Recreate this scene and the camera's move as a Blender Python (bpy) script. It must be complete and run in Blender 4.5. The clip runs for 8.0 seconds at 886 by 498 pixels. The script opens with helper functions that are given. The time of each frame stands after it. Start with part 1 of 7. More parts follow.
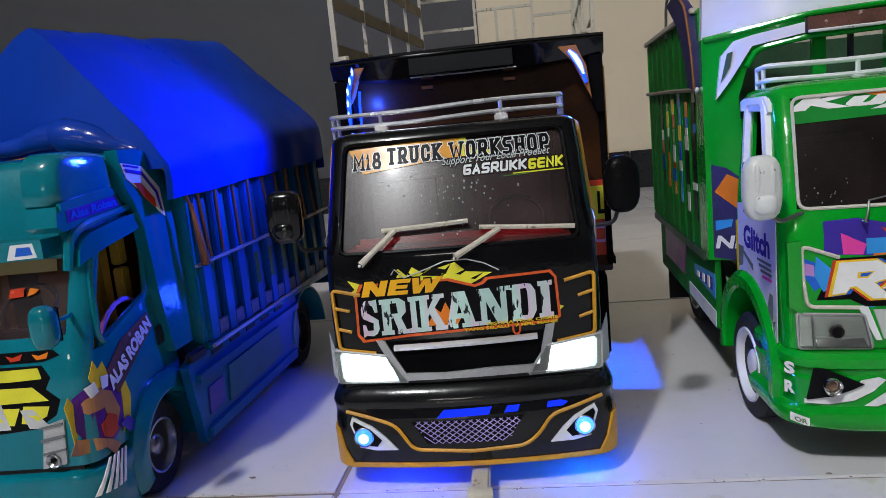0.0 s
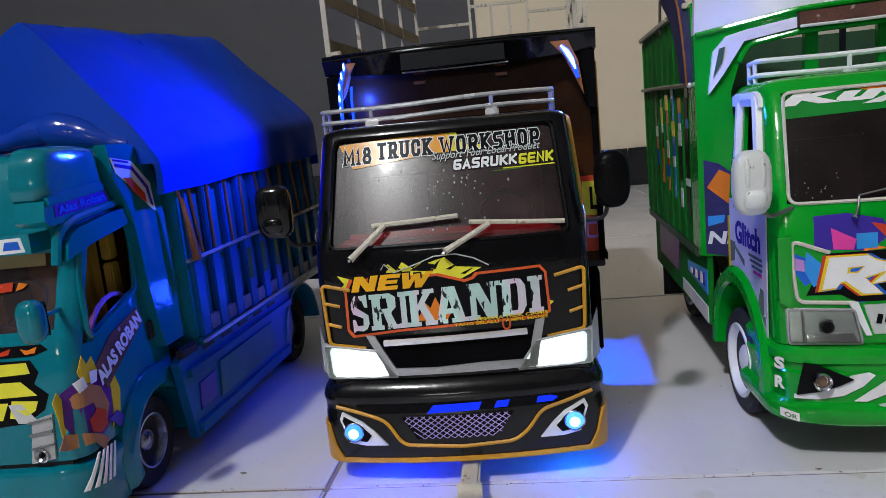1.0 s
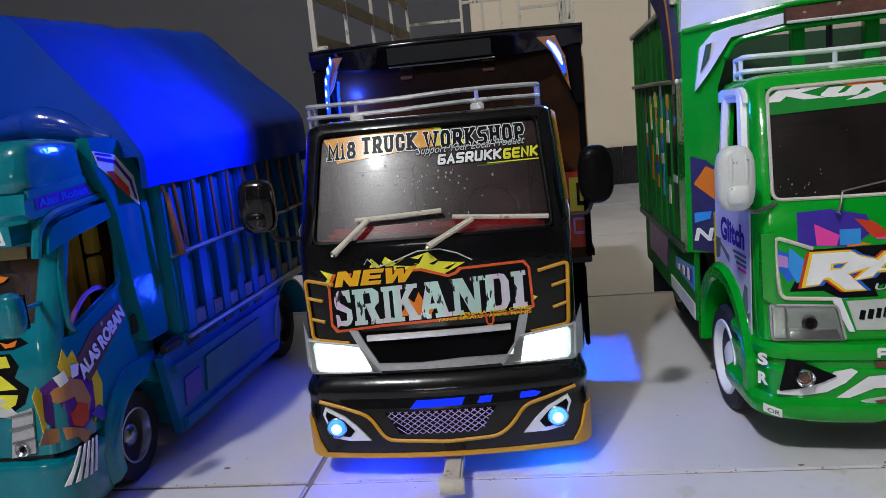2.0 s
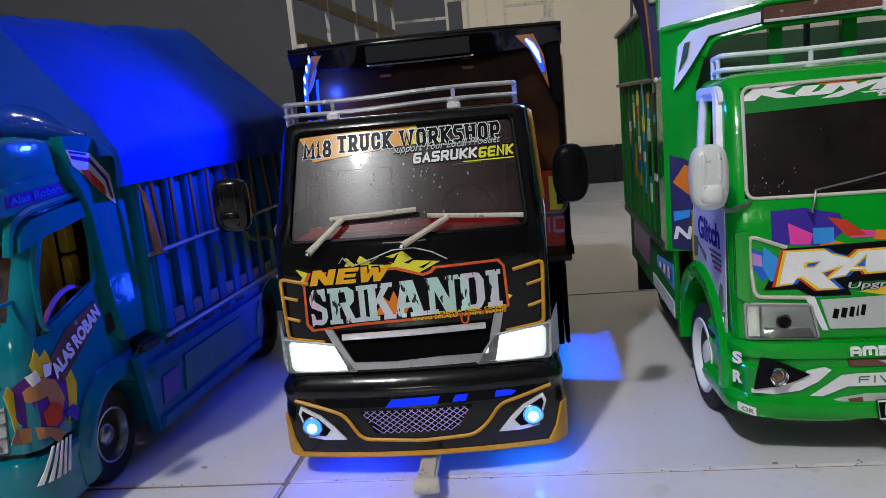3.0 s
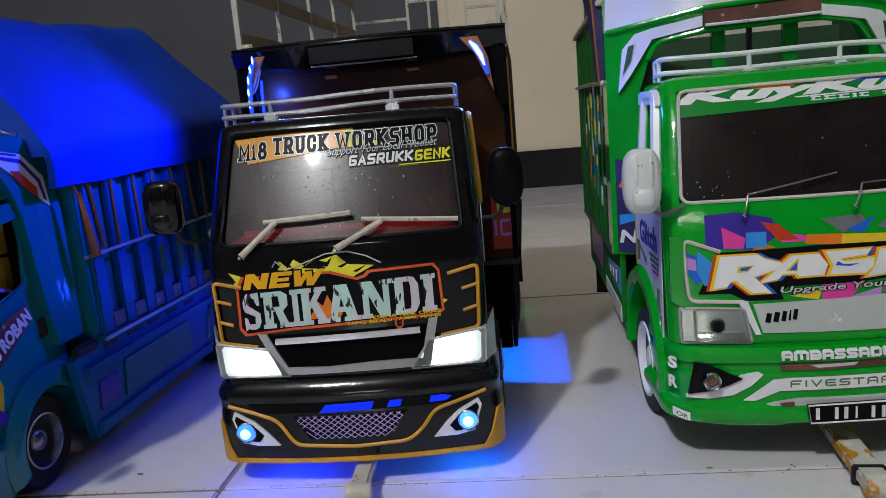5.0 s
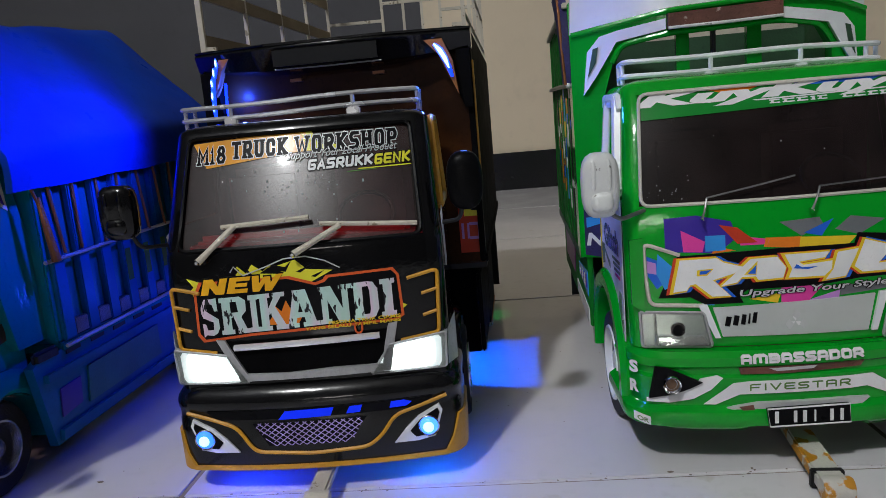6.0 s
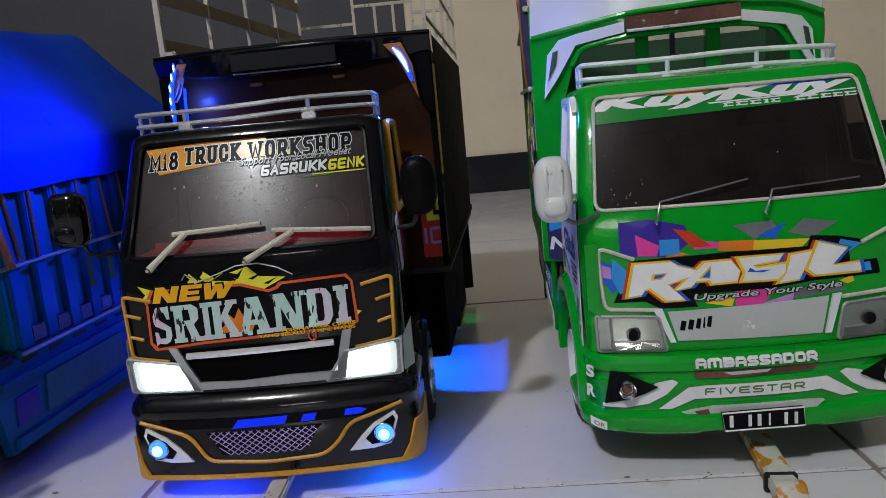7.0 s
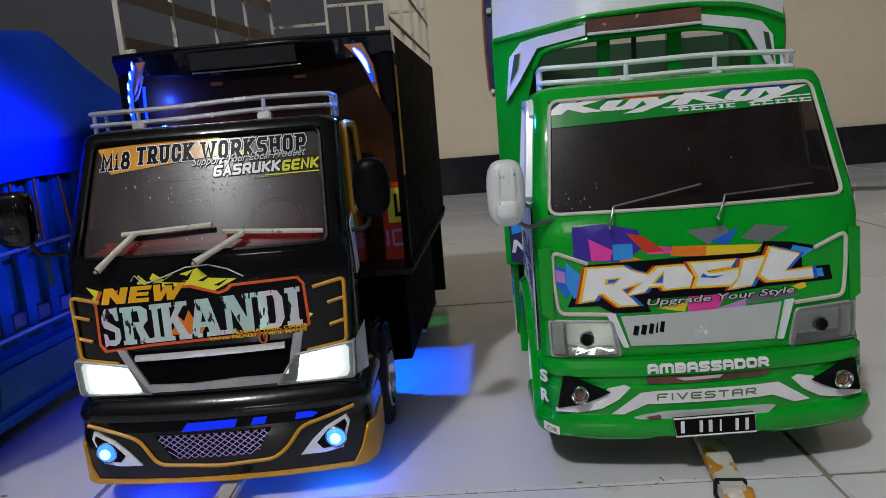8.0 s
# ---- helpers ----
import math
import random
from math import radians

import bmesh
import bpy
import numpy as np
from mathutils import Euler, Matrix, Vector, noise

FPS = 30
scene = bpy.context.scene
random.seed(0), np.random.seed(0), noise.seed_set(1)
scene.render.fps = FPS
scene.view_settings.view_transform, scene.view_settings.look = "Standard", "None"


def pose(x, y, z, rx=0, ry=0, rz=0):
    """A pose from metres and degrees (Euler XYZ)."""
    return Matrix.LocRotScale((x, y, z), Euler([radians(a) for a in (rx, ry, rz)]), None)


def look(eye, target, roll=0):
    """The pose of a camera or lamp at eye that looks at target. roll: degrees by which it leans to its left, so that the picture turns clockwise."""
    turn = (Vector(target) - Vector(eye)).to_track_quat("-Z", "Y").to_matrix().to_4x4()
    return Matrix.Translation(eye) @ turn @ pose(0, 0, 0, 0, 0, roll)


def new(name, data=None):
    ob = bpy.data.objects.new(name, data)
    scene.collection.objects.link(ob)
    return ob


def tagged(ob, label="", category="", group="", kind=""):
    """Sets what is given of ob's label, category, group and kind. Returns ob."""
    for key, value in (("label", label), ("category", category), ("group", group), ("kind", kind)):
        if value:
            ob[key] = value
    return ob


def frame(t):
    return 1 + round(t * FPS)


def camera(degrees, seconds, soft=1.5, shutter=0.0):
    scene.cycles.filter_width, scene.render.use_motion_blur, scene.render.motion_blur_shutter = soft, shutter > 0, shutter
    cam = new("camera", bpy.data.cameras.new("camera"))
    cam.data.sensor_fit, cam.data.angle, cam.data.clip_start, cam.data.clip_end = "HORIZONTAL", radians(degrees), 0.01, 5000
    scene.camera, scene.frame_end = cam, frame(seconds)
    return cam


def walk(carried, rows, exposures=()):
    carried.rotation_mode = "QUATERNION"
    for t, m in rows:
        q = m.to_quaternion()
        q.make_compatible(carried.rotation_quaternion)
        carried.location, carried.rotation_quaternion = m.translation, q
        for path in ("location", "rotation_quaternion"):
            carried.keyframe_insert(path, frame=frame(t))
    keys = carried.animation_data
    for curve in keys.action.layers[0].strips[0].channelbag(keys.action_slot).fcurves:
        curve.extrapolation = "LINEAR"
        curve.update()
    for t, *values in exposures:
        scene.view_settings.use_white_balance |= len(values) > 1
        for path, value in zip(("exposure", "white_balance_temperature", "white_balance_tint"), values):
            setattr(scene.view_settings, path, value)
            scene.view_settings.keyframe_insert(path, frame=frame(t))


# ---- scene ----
cam = camera(63.7, 8.0, soft=0.5)
PATH = [
    (0, (0.12533, -0.37658, 0.20159), (-0.13077, 1.58050, -0.12132), -5.521),
    (0.5, (0.12818, -0.37594, 0.19994), (-0.12903, 1.58072, -0.12462), -5.485),
    (1, (0.13049, -0.37546, 0.19946), (-0.12520, 1.58061, -0.12980), -5.486),
    (1.5, (0.13294, -0.37468, 0.19788), (-0.11933, 1.58140, -0.13391), -5.342),
    (3, (0.14896, -0.37207, 0.19629), (-0.08805, 1.58414, -0.14582), -5.217),
    (3.5, (0.15366, -0.37055, 0.19676), (-0.07560, 1.58613, -0.14802), -5.223),
    (4, (0.16163, -0.36965, 0.19555), (-0.06218, 1.58774, -0.14874), -5.142),
    (4.5, (0.16854, -0.36767, 0.19505), (-0.04235, 1.59125, -0.14872), -4.999),
    (6, (0.19352, -0.36131, 0.19485), (0.01966, 1.60131, -0.14851), -5.021),
    (6.5, (0.20160, -0.35902, 0.19486), (0.04028, 1.60570, -0.14257), -5.173),
    (7, (0.21332, -0.35677, 0.19468), (0.06350, 1.60825, -0.14628), -5.295),
    (7.5, (0.22460, -0.35375, 0.19532), (0.08594, 1.61145, -0.14934), -5.161),
    (8, (0.23237, -0.35268, 0.19377), (0.11179, 1.61421, -0.14797), -4.688),
]
walk(cam, [(t, look(eye, target, roll)) for t, eye, target, roll in PATH], [(0.0, 0.08), (1.5, 0.03), (4.0, -0.10), (6.5, -0.27), (8.0, -0.27)])

# ---- light ----
world = bpy.data.worlds.new("room_dusk")
scene.world = world
world.use_nodes = True
world.node_tree.nodes["Background"].inputs[0].default_value = (0.75, 0.85, 1.0, 1)
world.node_tree.nodes["Background"].inputs[1].default_value = 0.006


def lamp(name, kind, m, power, colour, size=0.05, spot=60.0, blend=0.3):
    data = bpy.data.lights.new(name, kind)
    data.energy, data.color = power, colour
    if kind == "AREA":
        data.shape, data.size, data.size_y = "RECTANGLE", size, size * 0.4
    else:
        data.shadow_soft_size = size
    if kind == "SPOT":
        data.spot_size, data.spot_blend = radians(spot), blend
    ob = new(name, data)
    ob.matrix_world = m
    return ob


# the room's ceiling bulb, behind the camera to the left
lamp("ceiling_bulb", "POINT", pose(-0.875, -2.16, 2.97), 243, (0.955, 0.97, 0.985), 0.10)


# added low fill from far behind the camera, to lift the upright faces
lamp("doorway_light", "AREA", look((-0.45, -4.6, 0.95), (0.2, 0.3, 0.2)), 8, (1.0, 0.95, 0.88), 0.7)


# ---- materials ----
def mat(name, colour, rough=0.5, metal=0.0, var=0.12, scale=90.0, bump=0.0, bscale=700.0, coat=0.0, glow=0.0, spots=None, spec=0.5, rvar=0.12):
    """Paint, metal, wood or cloth: colour with two scales of variation, uneven gloss, fine relief; spots: (colour, amount, scale) of chips or stains."""
    m = bpy.data.materials.new(name)
    m.use_nodes = True
    nt = m.node_tree
    b = nt.nodes["Principled BSDF"]
    tc = nt.nodes.new("ShaderNodeTexCoord")
    oi = nt.nodes.new("ShaderNodeObjectInfo")
    add = nt.nodes.new("ShaderNodeVectorMath")
    nt.links.new(tc.outputs["Object"], add.inputs[0])
    nt.links.new(oi.outputs["Random"], add.inputs[1])
    coord = add.outputs[0]

    def noise_tex(s, detail=4.0):
        n = nt.nodes.new("ShaderNodeTexNoise")
        n.inputs["Scale"].default_value, n.inputs["Detail"].default_value = s, detail
        nt.links.new(coord, n.inputs["Vector"])
        return n.outputs["Fac"]

    def ramp(fac, lo, hi):
        r = nt.nodes.new("ShaderNodeMapRange")
        r.inputs["From Min"].default_value, r.inputs["From Max"].default_value = lo, hi
        nt.links.new(fac, r.inputs["Value"])
        return r.outputs["Result"]

    def mix(fac, a, c):
        x = nt.nodes.new("ShaderNodeMix")
        x.data_type = "RGBA"
        nt.links.new(fac, x.inputs[0])
        for sock, v in ((x.inputs[6], a), (x.inputs[7], c)):
            if isinstance(v, tuple):
                sock.default_value = v
            else:
                nt.links.new(v, sock)
        return x.outputs[2]

    lo = tuple(c * (1 - var) for c in colour) + (1,)
    hi = tuple(min(1, c * (1 + var)) for c in colour) + (1,)
    col = mix(ramp(noise_tex(scale * 0.22), 0.35, 0.65), lo, hi)
    fine = tuple(c * (1 - var * 1.4) for c in colour) + (1,)
    col = mix(ramp(noise_tex(scale * 4), 0.56, 0.85), col, fine)
    if spots:
        sc, amount, ss = spots
        col = mix(ramp(noise_tex(ss, 6.0), 0.72 - amount, 0.75 - amount), col, sc + (1,))
    nt.links.new(col, b.inputs["Base Color"])
    rr = nt.nodes.new("ShaderNodeMapRange")
    rr.inputs["To Min"].default_value, rr.inputs["To Max"].default_value = max(0.02, rough * (1 - rvar * 2)), min(1, rough * (1 + rvar * 2))
    nt.links.new(noise_tex(scale * 0.7), rr.inputs["Value"])
    nt.links.new(rr.outputs["Result"], b.inputs["Roughness"])
    b.inputs["Metallic"].default_value = metal
    b.inputs["Coat Weight"].default_value = coat
    b.inputs["Coat Roughness"].default_value = 0.06
    b.inputs["Specular IOR Level"].default_value = spec
    if bump:
        bp = nt.nodes.new("ShaderNodeBump")
        bp.inputs["Strength"].default_value, bp.inputs["Distance"].default_value = bump, 0.001
        nt.links.new(noise_tex(bscale), bp.inputs["Height"])
        nt.links.new(bp.outputs[0], b.inputs["Normal"])
    if glow:
        b.inputs["Emission Color"].default_value = (*colour, 1)
        b.inputs["Emission Strength"].default_value = glow
    return m


def glass(name, tint, gloss_rough=0.05, haze=0.0, smear=0.0):
    """A tinted pane: clear part tinted, gloss by Fresnel, a little dusty haze whose red puts in the cabin's warm tone.
    """
    m = bpy.data.materials.new(name)
    m.use_nodes = True
    nt = m.node_tree
    nt.nodes.remove(nt.nodes["Principled BSDF"])
    out = nt.nodes["Material Output"]
    clear = nt.nodes.new("ShaderNodeBsdfTransparent")
    clear.inputs[0].default_value = (*tint, 1)
    dust = nt.nodes.new("ShaderNodeBsdfDiffuse")
    dust.inputs[0].default_value = (0.40, 0.25, 0.24, 1)
    tc = nt.nodes.new("ShaderNodeTexCoord")
    no = nt.nodes.new("ShaderNodeTexNoise")
    no.inputs["Scale"].default_value, no.inputs["Detail"].default_value = 55, 8
    nt.links.new(tc.outputs["Object"], no.inputs["Vector"])
    mr = nt.nodes.new("ShaderNodeMapRange")
    mr.inputs["From Min"].default_value, mr.inputs["From Max"].default_value = 0.3, 0.75
    mr.inputs["To Min"].default_value, mr.inputs["To Max"].default_value = haze * 0.5, haze * 1.5
    nt.links.new(no.outputs["Fac"], mr.inputs["Value"])
    m1 = nt.nodes.new("ShaderNodeMixShader")
    nt.links.new(mr.outputs["Result"], m1.inputs[0])
    nt.links.new(clear.outputs[0], m1.inputs[1])
    nt.links.new(dust.outputs[0], m1.inputs[2])
    gl = nt.nodes.new("ShaderNodeBsdfGlossy")
    gl.inputs["Roughness"].default_value = gloss_rough
    fr = nt.nodes.new("ShaderNodeFresnel")
    fr.inputs["IOR"].default_value = 1.5
    m2 = nt.nodes.new("ShaderNodeMixShader")
    nt.links.new(fr.outputs[0], m2.inputs[0])
    nt.links.new(m1.outputs[0], m2.inputs[1])
    soft = nt.nodes.new("ShaderNodeBsdfGlossy")
    soft.inputs["Roughness"].default_value = 0.27
    both = nt.nodes.new("ShaderNodeMixShader")
    both.inputs[0].default_value = smear
    nt.links.new(gl.outputs[0], both.inputs[1])
    nt.links.new(soft.outputs[0], both.inputs[2])
    nt.links.new(both.outputs[0], m2.inputs[2])
    nt.links.new(m2.outputs[0], out.inputs["Surface"])
    return m


BLACK_PAINT = mat("black_lacquer", (0.004, 0.004, 0.0045), 0.09, coat=0.2, var=0.3, bump=0.2, bscale=130, spec=0.32)
BLACK_MATT = mat("black_matt", (0.012, 0.012, 0.013), 0.6, var=0.3, bump=0.2)
BLACK_SATIN = mat("satin_black_plastic", (0.0035, 0.0035, 0.004), 0.30, var=0.3, bump=0.15, spec=0.06)
FROSTED = mat("frosted_clear_lens", (0.50, 0.52, 0.52), 0.22, var=0.25, scale=160, bump=0.3, bscale=400, coat=0.3)
RUBBER = mat("tyre_rubber", (0.009, 0.009, 0.010), 0.75, var=0.3, bump=0.4)
GOLD = mat("gold_yellow_paint", (0.62, 0.30, 0.02), 0.4, var=0.15, bump=0.25)
ORANGE = mat("orange_brown_paint", (0.42, 0.15, 0.03), 0.45, var=0.2, bump=0.2)
SILVER = mat("silver_paint", (0.82, 0.82, 0.84), 0.26, metal=0.6, var=0.12, bump=0.2, bscale=260)
SILVER_DULL = mat("brushed_silver_trim", (0.42, 0.42, 0.43), 0.42, metal=0.35, var=0.2, bump=0.4)
RIM_METAL = mat("dull_chrome_rim", (0.40, 0.40, 0.42), 0.26, metal=0.9, var=0.2)
CHROME = mat("chrome", (0.75, 0.75, 0.77), 0.14, metal=1.0, var=0.06)
GREEN = mat("glossy_green_paint", (0.001, 0.335, 0.018), 0.11, coat=0.3, var=0.10, bump=0.26, bscale=150, spec=0.35)
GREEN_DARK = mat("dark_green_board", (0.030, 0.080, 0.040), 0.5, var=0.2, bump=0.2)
WHITE = mat("white_enamel", (0.82, 0.84, 0.86), 0.25, coat=0.3, var=0.06, bump=0.1)
WHITE_WORN = mat("worn_white_enamel", (0.72, 0.74, 0.72), 0.3, var=0.07, bump=0.25, spots=((0.25, 0.25, 0.24), 0.06, 160))
CREAM = mat("cream_painted_wood", (0.60, 0.55, 0.45), 0.55, var=0.14, bump=0.5, spots=((0.30, 0.25, 0.17), 0.08, 220))
WOOD_TAN = mat("tan_wooden_slat", (0.30, 0.23, 0.13), 0.6, var=0.2, bump=0.4)
TEAL = mat("teal_lacquer", (0.001, 0.175, 0.225), 0.11, coat=0.3, var=0.12, bump=0.28, bscale=150, spec=0.4)
# matt board teal, pushed to blue: the blue lamp's cast is in its colour
TEAL_BLUE_CAST = mat("blue_cast_teal_board", (0.001, 0.10, 0.27), 0.4, var=0.15, bump=0.15, bscale=150, spec=0.25)
GREEN_BOARD = mat("green_board_paint", (0.003, 0.17, 0.015), 0.6, var=0.15, bump=0.15, spec=0.15)
BLACK_BOARD = mat("black_board_paint", (0.0035, 0.0035, 0.004), 0.7, var=0.3, bump=0.15, spec=0.03)
TEAL_DARK = mat("teal_board", (0.008, 0.13, 0.17), 0.45, var=0.2, bump=0.2)
TARP = mat("blue_tarpaulin", (0.006, 0.045, 0.40), 0.30, var=0.18, scale=40, bump=0.16, bscale=60, spec=0.012)
TARP_SHINY = mat("taut_blue_tarpaulin", (0.006, 0.048, 0.42), 0.12, var=0.15, scale=40, bump=0.3, bscale=160, spec=0.5)
ROPE = mat("orange_brown_cord", (0.28, 0.10, 0.03), 0.7, var=0.25, bump=0.6)
RED_IN = mat("red_vinyl", (0.34, 0.02, 0.03), 0.5, var=0.2)
SEAT = mat("brown_seat_cloth", (0.12, 0.055, 0.050), 0.8, var=0.3, bump=0.4)
SEAT_YELLOW = mat("yellow_seat_vinyl", (0.45, 0.30, 0.03), 0.5, var=0.2)
RUST = mat("rusty_brown_panel", (0.12, 0.045, 0.03), 0.6, var=0.4, scale=160, bump=0.6, spots=((0.42, 0.36, 0.30), 0.05, 90))
PEG_ORANGE = mat("flaking_orange_wood", (0.60, 0.58, 0.52), 0.5, var=0.1, bump=0.4, spots=((0.55, 0.25, 0.02), 0.2, 70))
PLUM = mat("plum_paint", (0.16, 0.02, 0.14), 0.35, var=0.2)
NAVY = mat("navy_cloth", (0.02, 0.015, 0.10), 0.75, var=0.3, bump=0.5)
RUBBER_SEAL = mat("cream_rubber_seal", (0.62, 0.60, 0.52), 0.5, var=0.1)
WIRE = mat("grey_wire", (0.22, 0.22, 0.22), 0.35, metal=0.8, var=0.15)
LENS_BACK = mat("headlamp_reflector", (0.62, 0.65, 0.62), 0.16, metal=0.7, var=0.1, bump=0.12, bscale=200)
HEAD_GLOW = mat("emissive_headlamp_reflector", (0.80, 0.86, 0.90), 0.3, var=0.25, scale=160, glow=1.1)
# brown holds the warm glow under the hood; cab rear panels share it
GLOW_BROWN = mat("brown_with_warm_glow", (0.042, 0.0135, 0.003), 0.40, var=0.5, spec=0.10, bump=0.04)
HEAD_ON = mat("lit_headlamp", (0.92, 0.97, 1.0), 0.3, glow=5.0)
FOG_LEFT = mat("lit_blue_fog_lamp", (0.02, 0.11, 1.0), 0.3, glow=4.0)
FOG_LEFT_CORE = mat("lit_white_core", (0.22, 0.42, 1.0), 0.3, glow=4.0)
LED_HOT = mat("lit_white_blue_spot", (0.30, 0.45, 1.0), 0.3, glow=6.0)
FOG_RIGHT = mat("lit_pale_blue_fog_lamp", (0.03, 0.14, 1.0), 0.3, glow=4.5)
LED_BLUE = mat("lit_blue_strip", (0.004, 0.03, 1.0), 0.3, glow=4.0)
LED_CORE = mat("lit_blue_strip_core", (0.018, 0.06, 1.0), 0.3, glow=6.0)
# blue light in the bumper slots, put into the film as emission
SLOT_BLUE_GLOW = mat("emissive_blue_film", (0.004, 0.02, 0.60), 0.3, glow=1.1, spec=0.08)
WATER = mat("water", (0.9, 0.9, 0.92), 0.06, var=0.02, spec=1.0)
WATER.node_tree.nodes["Principled BSDF"].inputs["Transmission Weight"].default_value = 0.55
CLEAR = glass("clear_lens", (0.92, 0.95, 0.93), 0.05, 0.04)
SHADE = glass("smoked_windscreen", (0.60, 0.36, 0.37), 0.05, 0.075, 0.66)
SHADE_DARK = glass("dark_windscreen", (0.10, 0.09, 0.08), 0.07, 0.032, 0.18)
STICK = {k: mat("sticker_" + k, c, 0.21, var=0.07, scale=200, spec=0.18) for k, c in dict(
    white=(0.80, 0.80, 0.80), black=(0.010, 0.010, 0.012), amber=(0.75, 0.33, 0.03), yellow=(0.80, 0.56, 0.03), lemon=(0.75, 0.70, 0.05),
    red=(0.55, 0.05, 0.02), vermilion=(0.68, 0.11, 0.03), blue=(0.02, 0.12, 0.60), sky=(0.04, 0.30, 0.75), indigo=(0.05, 0.03, 0.32),
    pink=(0.75, 0.06, 0.35), lilac=(0.50, 0.25, 0.62), grey=(0.16, 0.17, 0.18), orange=(0.75, 0.20, 0.02), green=(0.01, 0.22, 0.03),
    olive=(0.10, 0.20, 0.05), tan=(0.45, 0.20, 0.08), purple=(0.10, 0.02, 0.22), gold=(0.82, 0.42, 0.02), silver=(0.55, 0.56, 0.56)).items()}
STICK["black"] = mat("sticker_black", (0.006, 0.006, 0.007), 0.30, var=0.1, scale=200, spec=0.05)
MINT = mat("mint_holographic_letters", (0.52, 0.74, 0.68), 0.22, metal=0.1, var=0.12, scale=150)


def streak(m, tint, scratch):
    """Upright bands of a second colour and upright scratches, as on holographic film."""
    nt = m.node_tree
    b = nt.nodes["Principled BSDF"]
    col = b.inputs["Base Color"].links[0].from_socket
    tc = nt.nodes.new("ShaderNodeTexCoord")
    for stretch, s, lo, hi, c in (((1, 0.2, 0.15), 95, 0.42, 0.62, tint), ((1, 0.3, 0.35), 300, 0.615, 0.64, scratch)):
        mp = nt.nodes.new("ShaderNodeMapping")
        mp.inputs["Scale"].default_value = stretch
        no = nt.nodes.new("ShaderNodeTexNoise")
        no.inputs["Scale"].default_value, no.inputs["Detail"].default_value = s, 3
        mr = nt.nodes.new("ShaderNodeMapRange")
        mr.inputs["From Min"].default_value, mr.inputs["From Max"].default_value = lo, hi
        mx = nt.nodes.new("ShaderNodeMix")
        mx.data_type = "RGBA"
        mx.inputs[7].default_value = (*c, 1)
        nt.links.new(tc.outputs["Object"], mp.inputs[0])
        nt.links.new(mp.outputs[0], no.inputs["Vector"])
        nt.links.new(no.outputs["Fac"], mr.inputs["Value"])
        nt.links.new(mr.outputs["Result"], mx.inputs[0])
        nt.links.new(col, mx.inputs[6])
        col = mx.outputs[2]
    nt.links.new(col, b.inputs["Base Color"])


streak(MINT, (0.72, 0.56, 0.70), (0.02, 0.02, 0.025))
TILE = mat("white_ceramic_tile", (0.72, 0.71, 0.73), 0.17, var=0.06, scale=24, bump=0.05, bscale=60, spots=((0.66, 0.64, 0.62), 0.03, 26), rvar=0.3)
GROUT = mat("brown_grey_grout", (0.22, 0.18, 0.15), 0.9, var=0.4, scale=60, bump=0.5)
WALL_BEIGE = mat("beige_wall_paint", (0.76, 0.65, 0.48), 0.75, var=0.05, scale=9, bump=0.15, bscale=350)
WALL_GREY = mat("dark_grey_wall_paint", (0.060, 0.060, 0.068), 0.7, var=0.08, scale=9, bump=0.15, bscale=350)
BASE_BLACK = mat("black_ceramic_plinth", (0.012, 0.012, 0.014), 0.25, var=0.3, scale=30)
PLASTER = mat("grey_ceiling_board", (0.34, 0.34, 0.33), 0.8, var=0.04, scale=8, bump=0.1)


# ---- mesh helpers ----
def part(name, bm, material, parent, label="", smooth=True, kind=""):
    """Links a bmesh as one mesh object under a thing or a part."""
    me = bpy.data.meshes.new(name)
    bmesh.ops.recalc_face_normals(bm, faces=bm.faces)
    bm.to_mesh(me)
    bm.free()
    me.materials.append(material)
    for p in me.polygons:
        p.use_smooth = smooth
    if smooth:
        me.set_sharp_from_angle(angle=radians(38))
    ob = new(name, me)
    ob.parent = parent
    return tagged(ob, label=label, kind=kind)


def thing(name, m, label, category, group=""):
    ob = new(name)
    ob.empty_display_size = 0.03
    ob.matrix_world = m
    return tagged(ob, label, category, group)


def bevel(bm, width, segs=2, angle=30):
    edges = [e for e in bm.edges if len(e.link_faces) == 2 and e.calc_face_angle(0) > radians(angle)]
    bmesh.ops.bevel(bm, geom=edges, offset=width, segments=segs, affect="EDGES", clamp_overlap=True)
    return bm


def box(x0, x1, y0, y1, z0, z1, bev=0.0, segs=2):
    bm = bmesh.new()
    bmesh.ops.create_cube(bm, size=1)
    for v in bm.verts:
        v.co = Vector(((x0, x1)[v.co.x > 0], (y0, y1)[v.co.y > 0], (z0, z1)[v.co.z > 0]))
    return bevel(bm, bev, segs) if bev else bm


def merge(*bms):
    out = bmesh.new()
    for b in bms:
        me = bpy.data.meshes.new("tmp")
        b.to_mesh(me)
        b.free()
        out.from_mesh(me)
        bpy.data.meshes.remove(me)
    return out


def turned(bm, m):
    bmesh.ops.transform(bm, matrix=m, verts=bm.verts)
    return bm


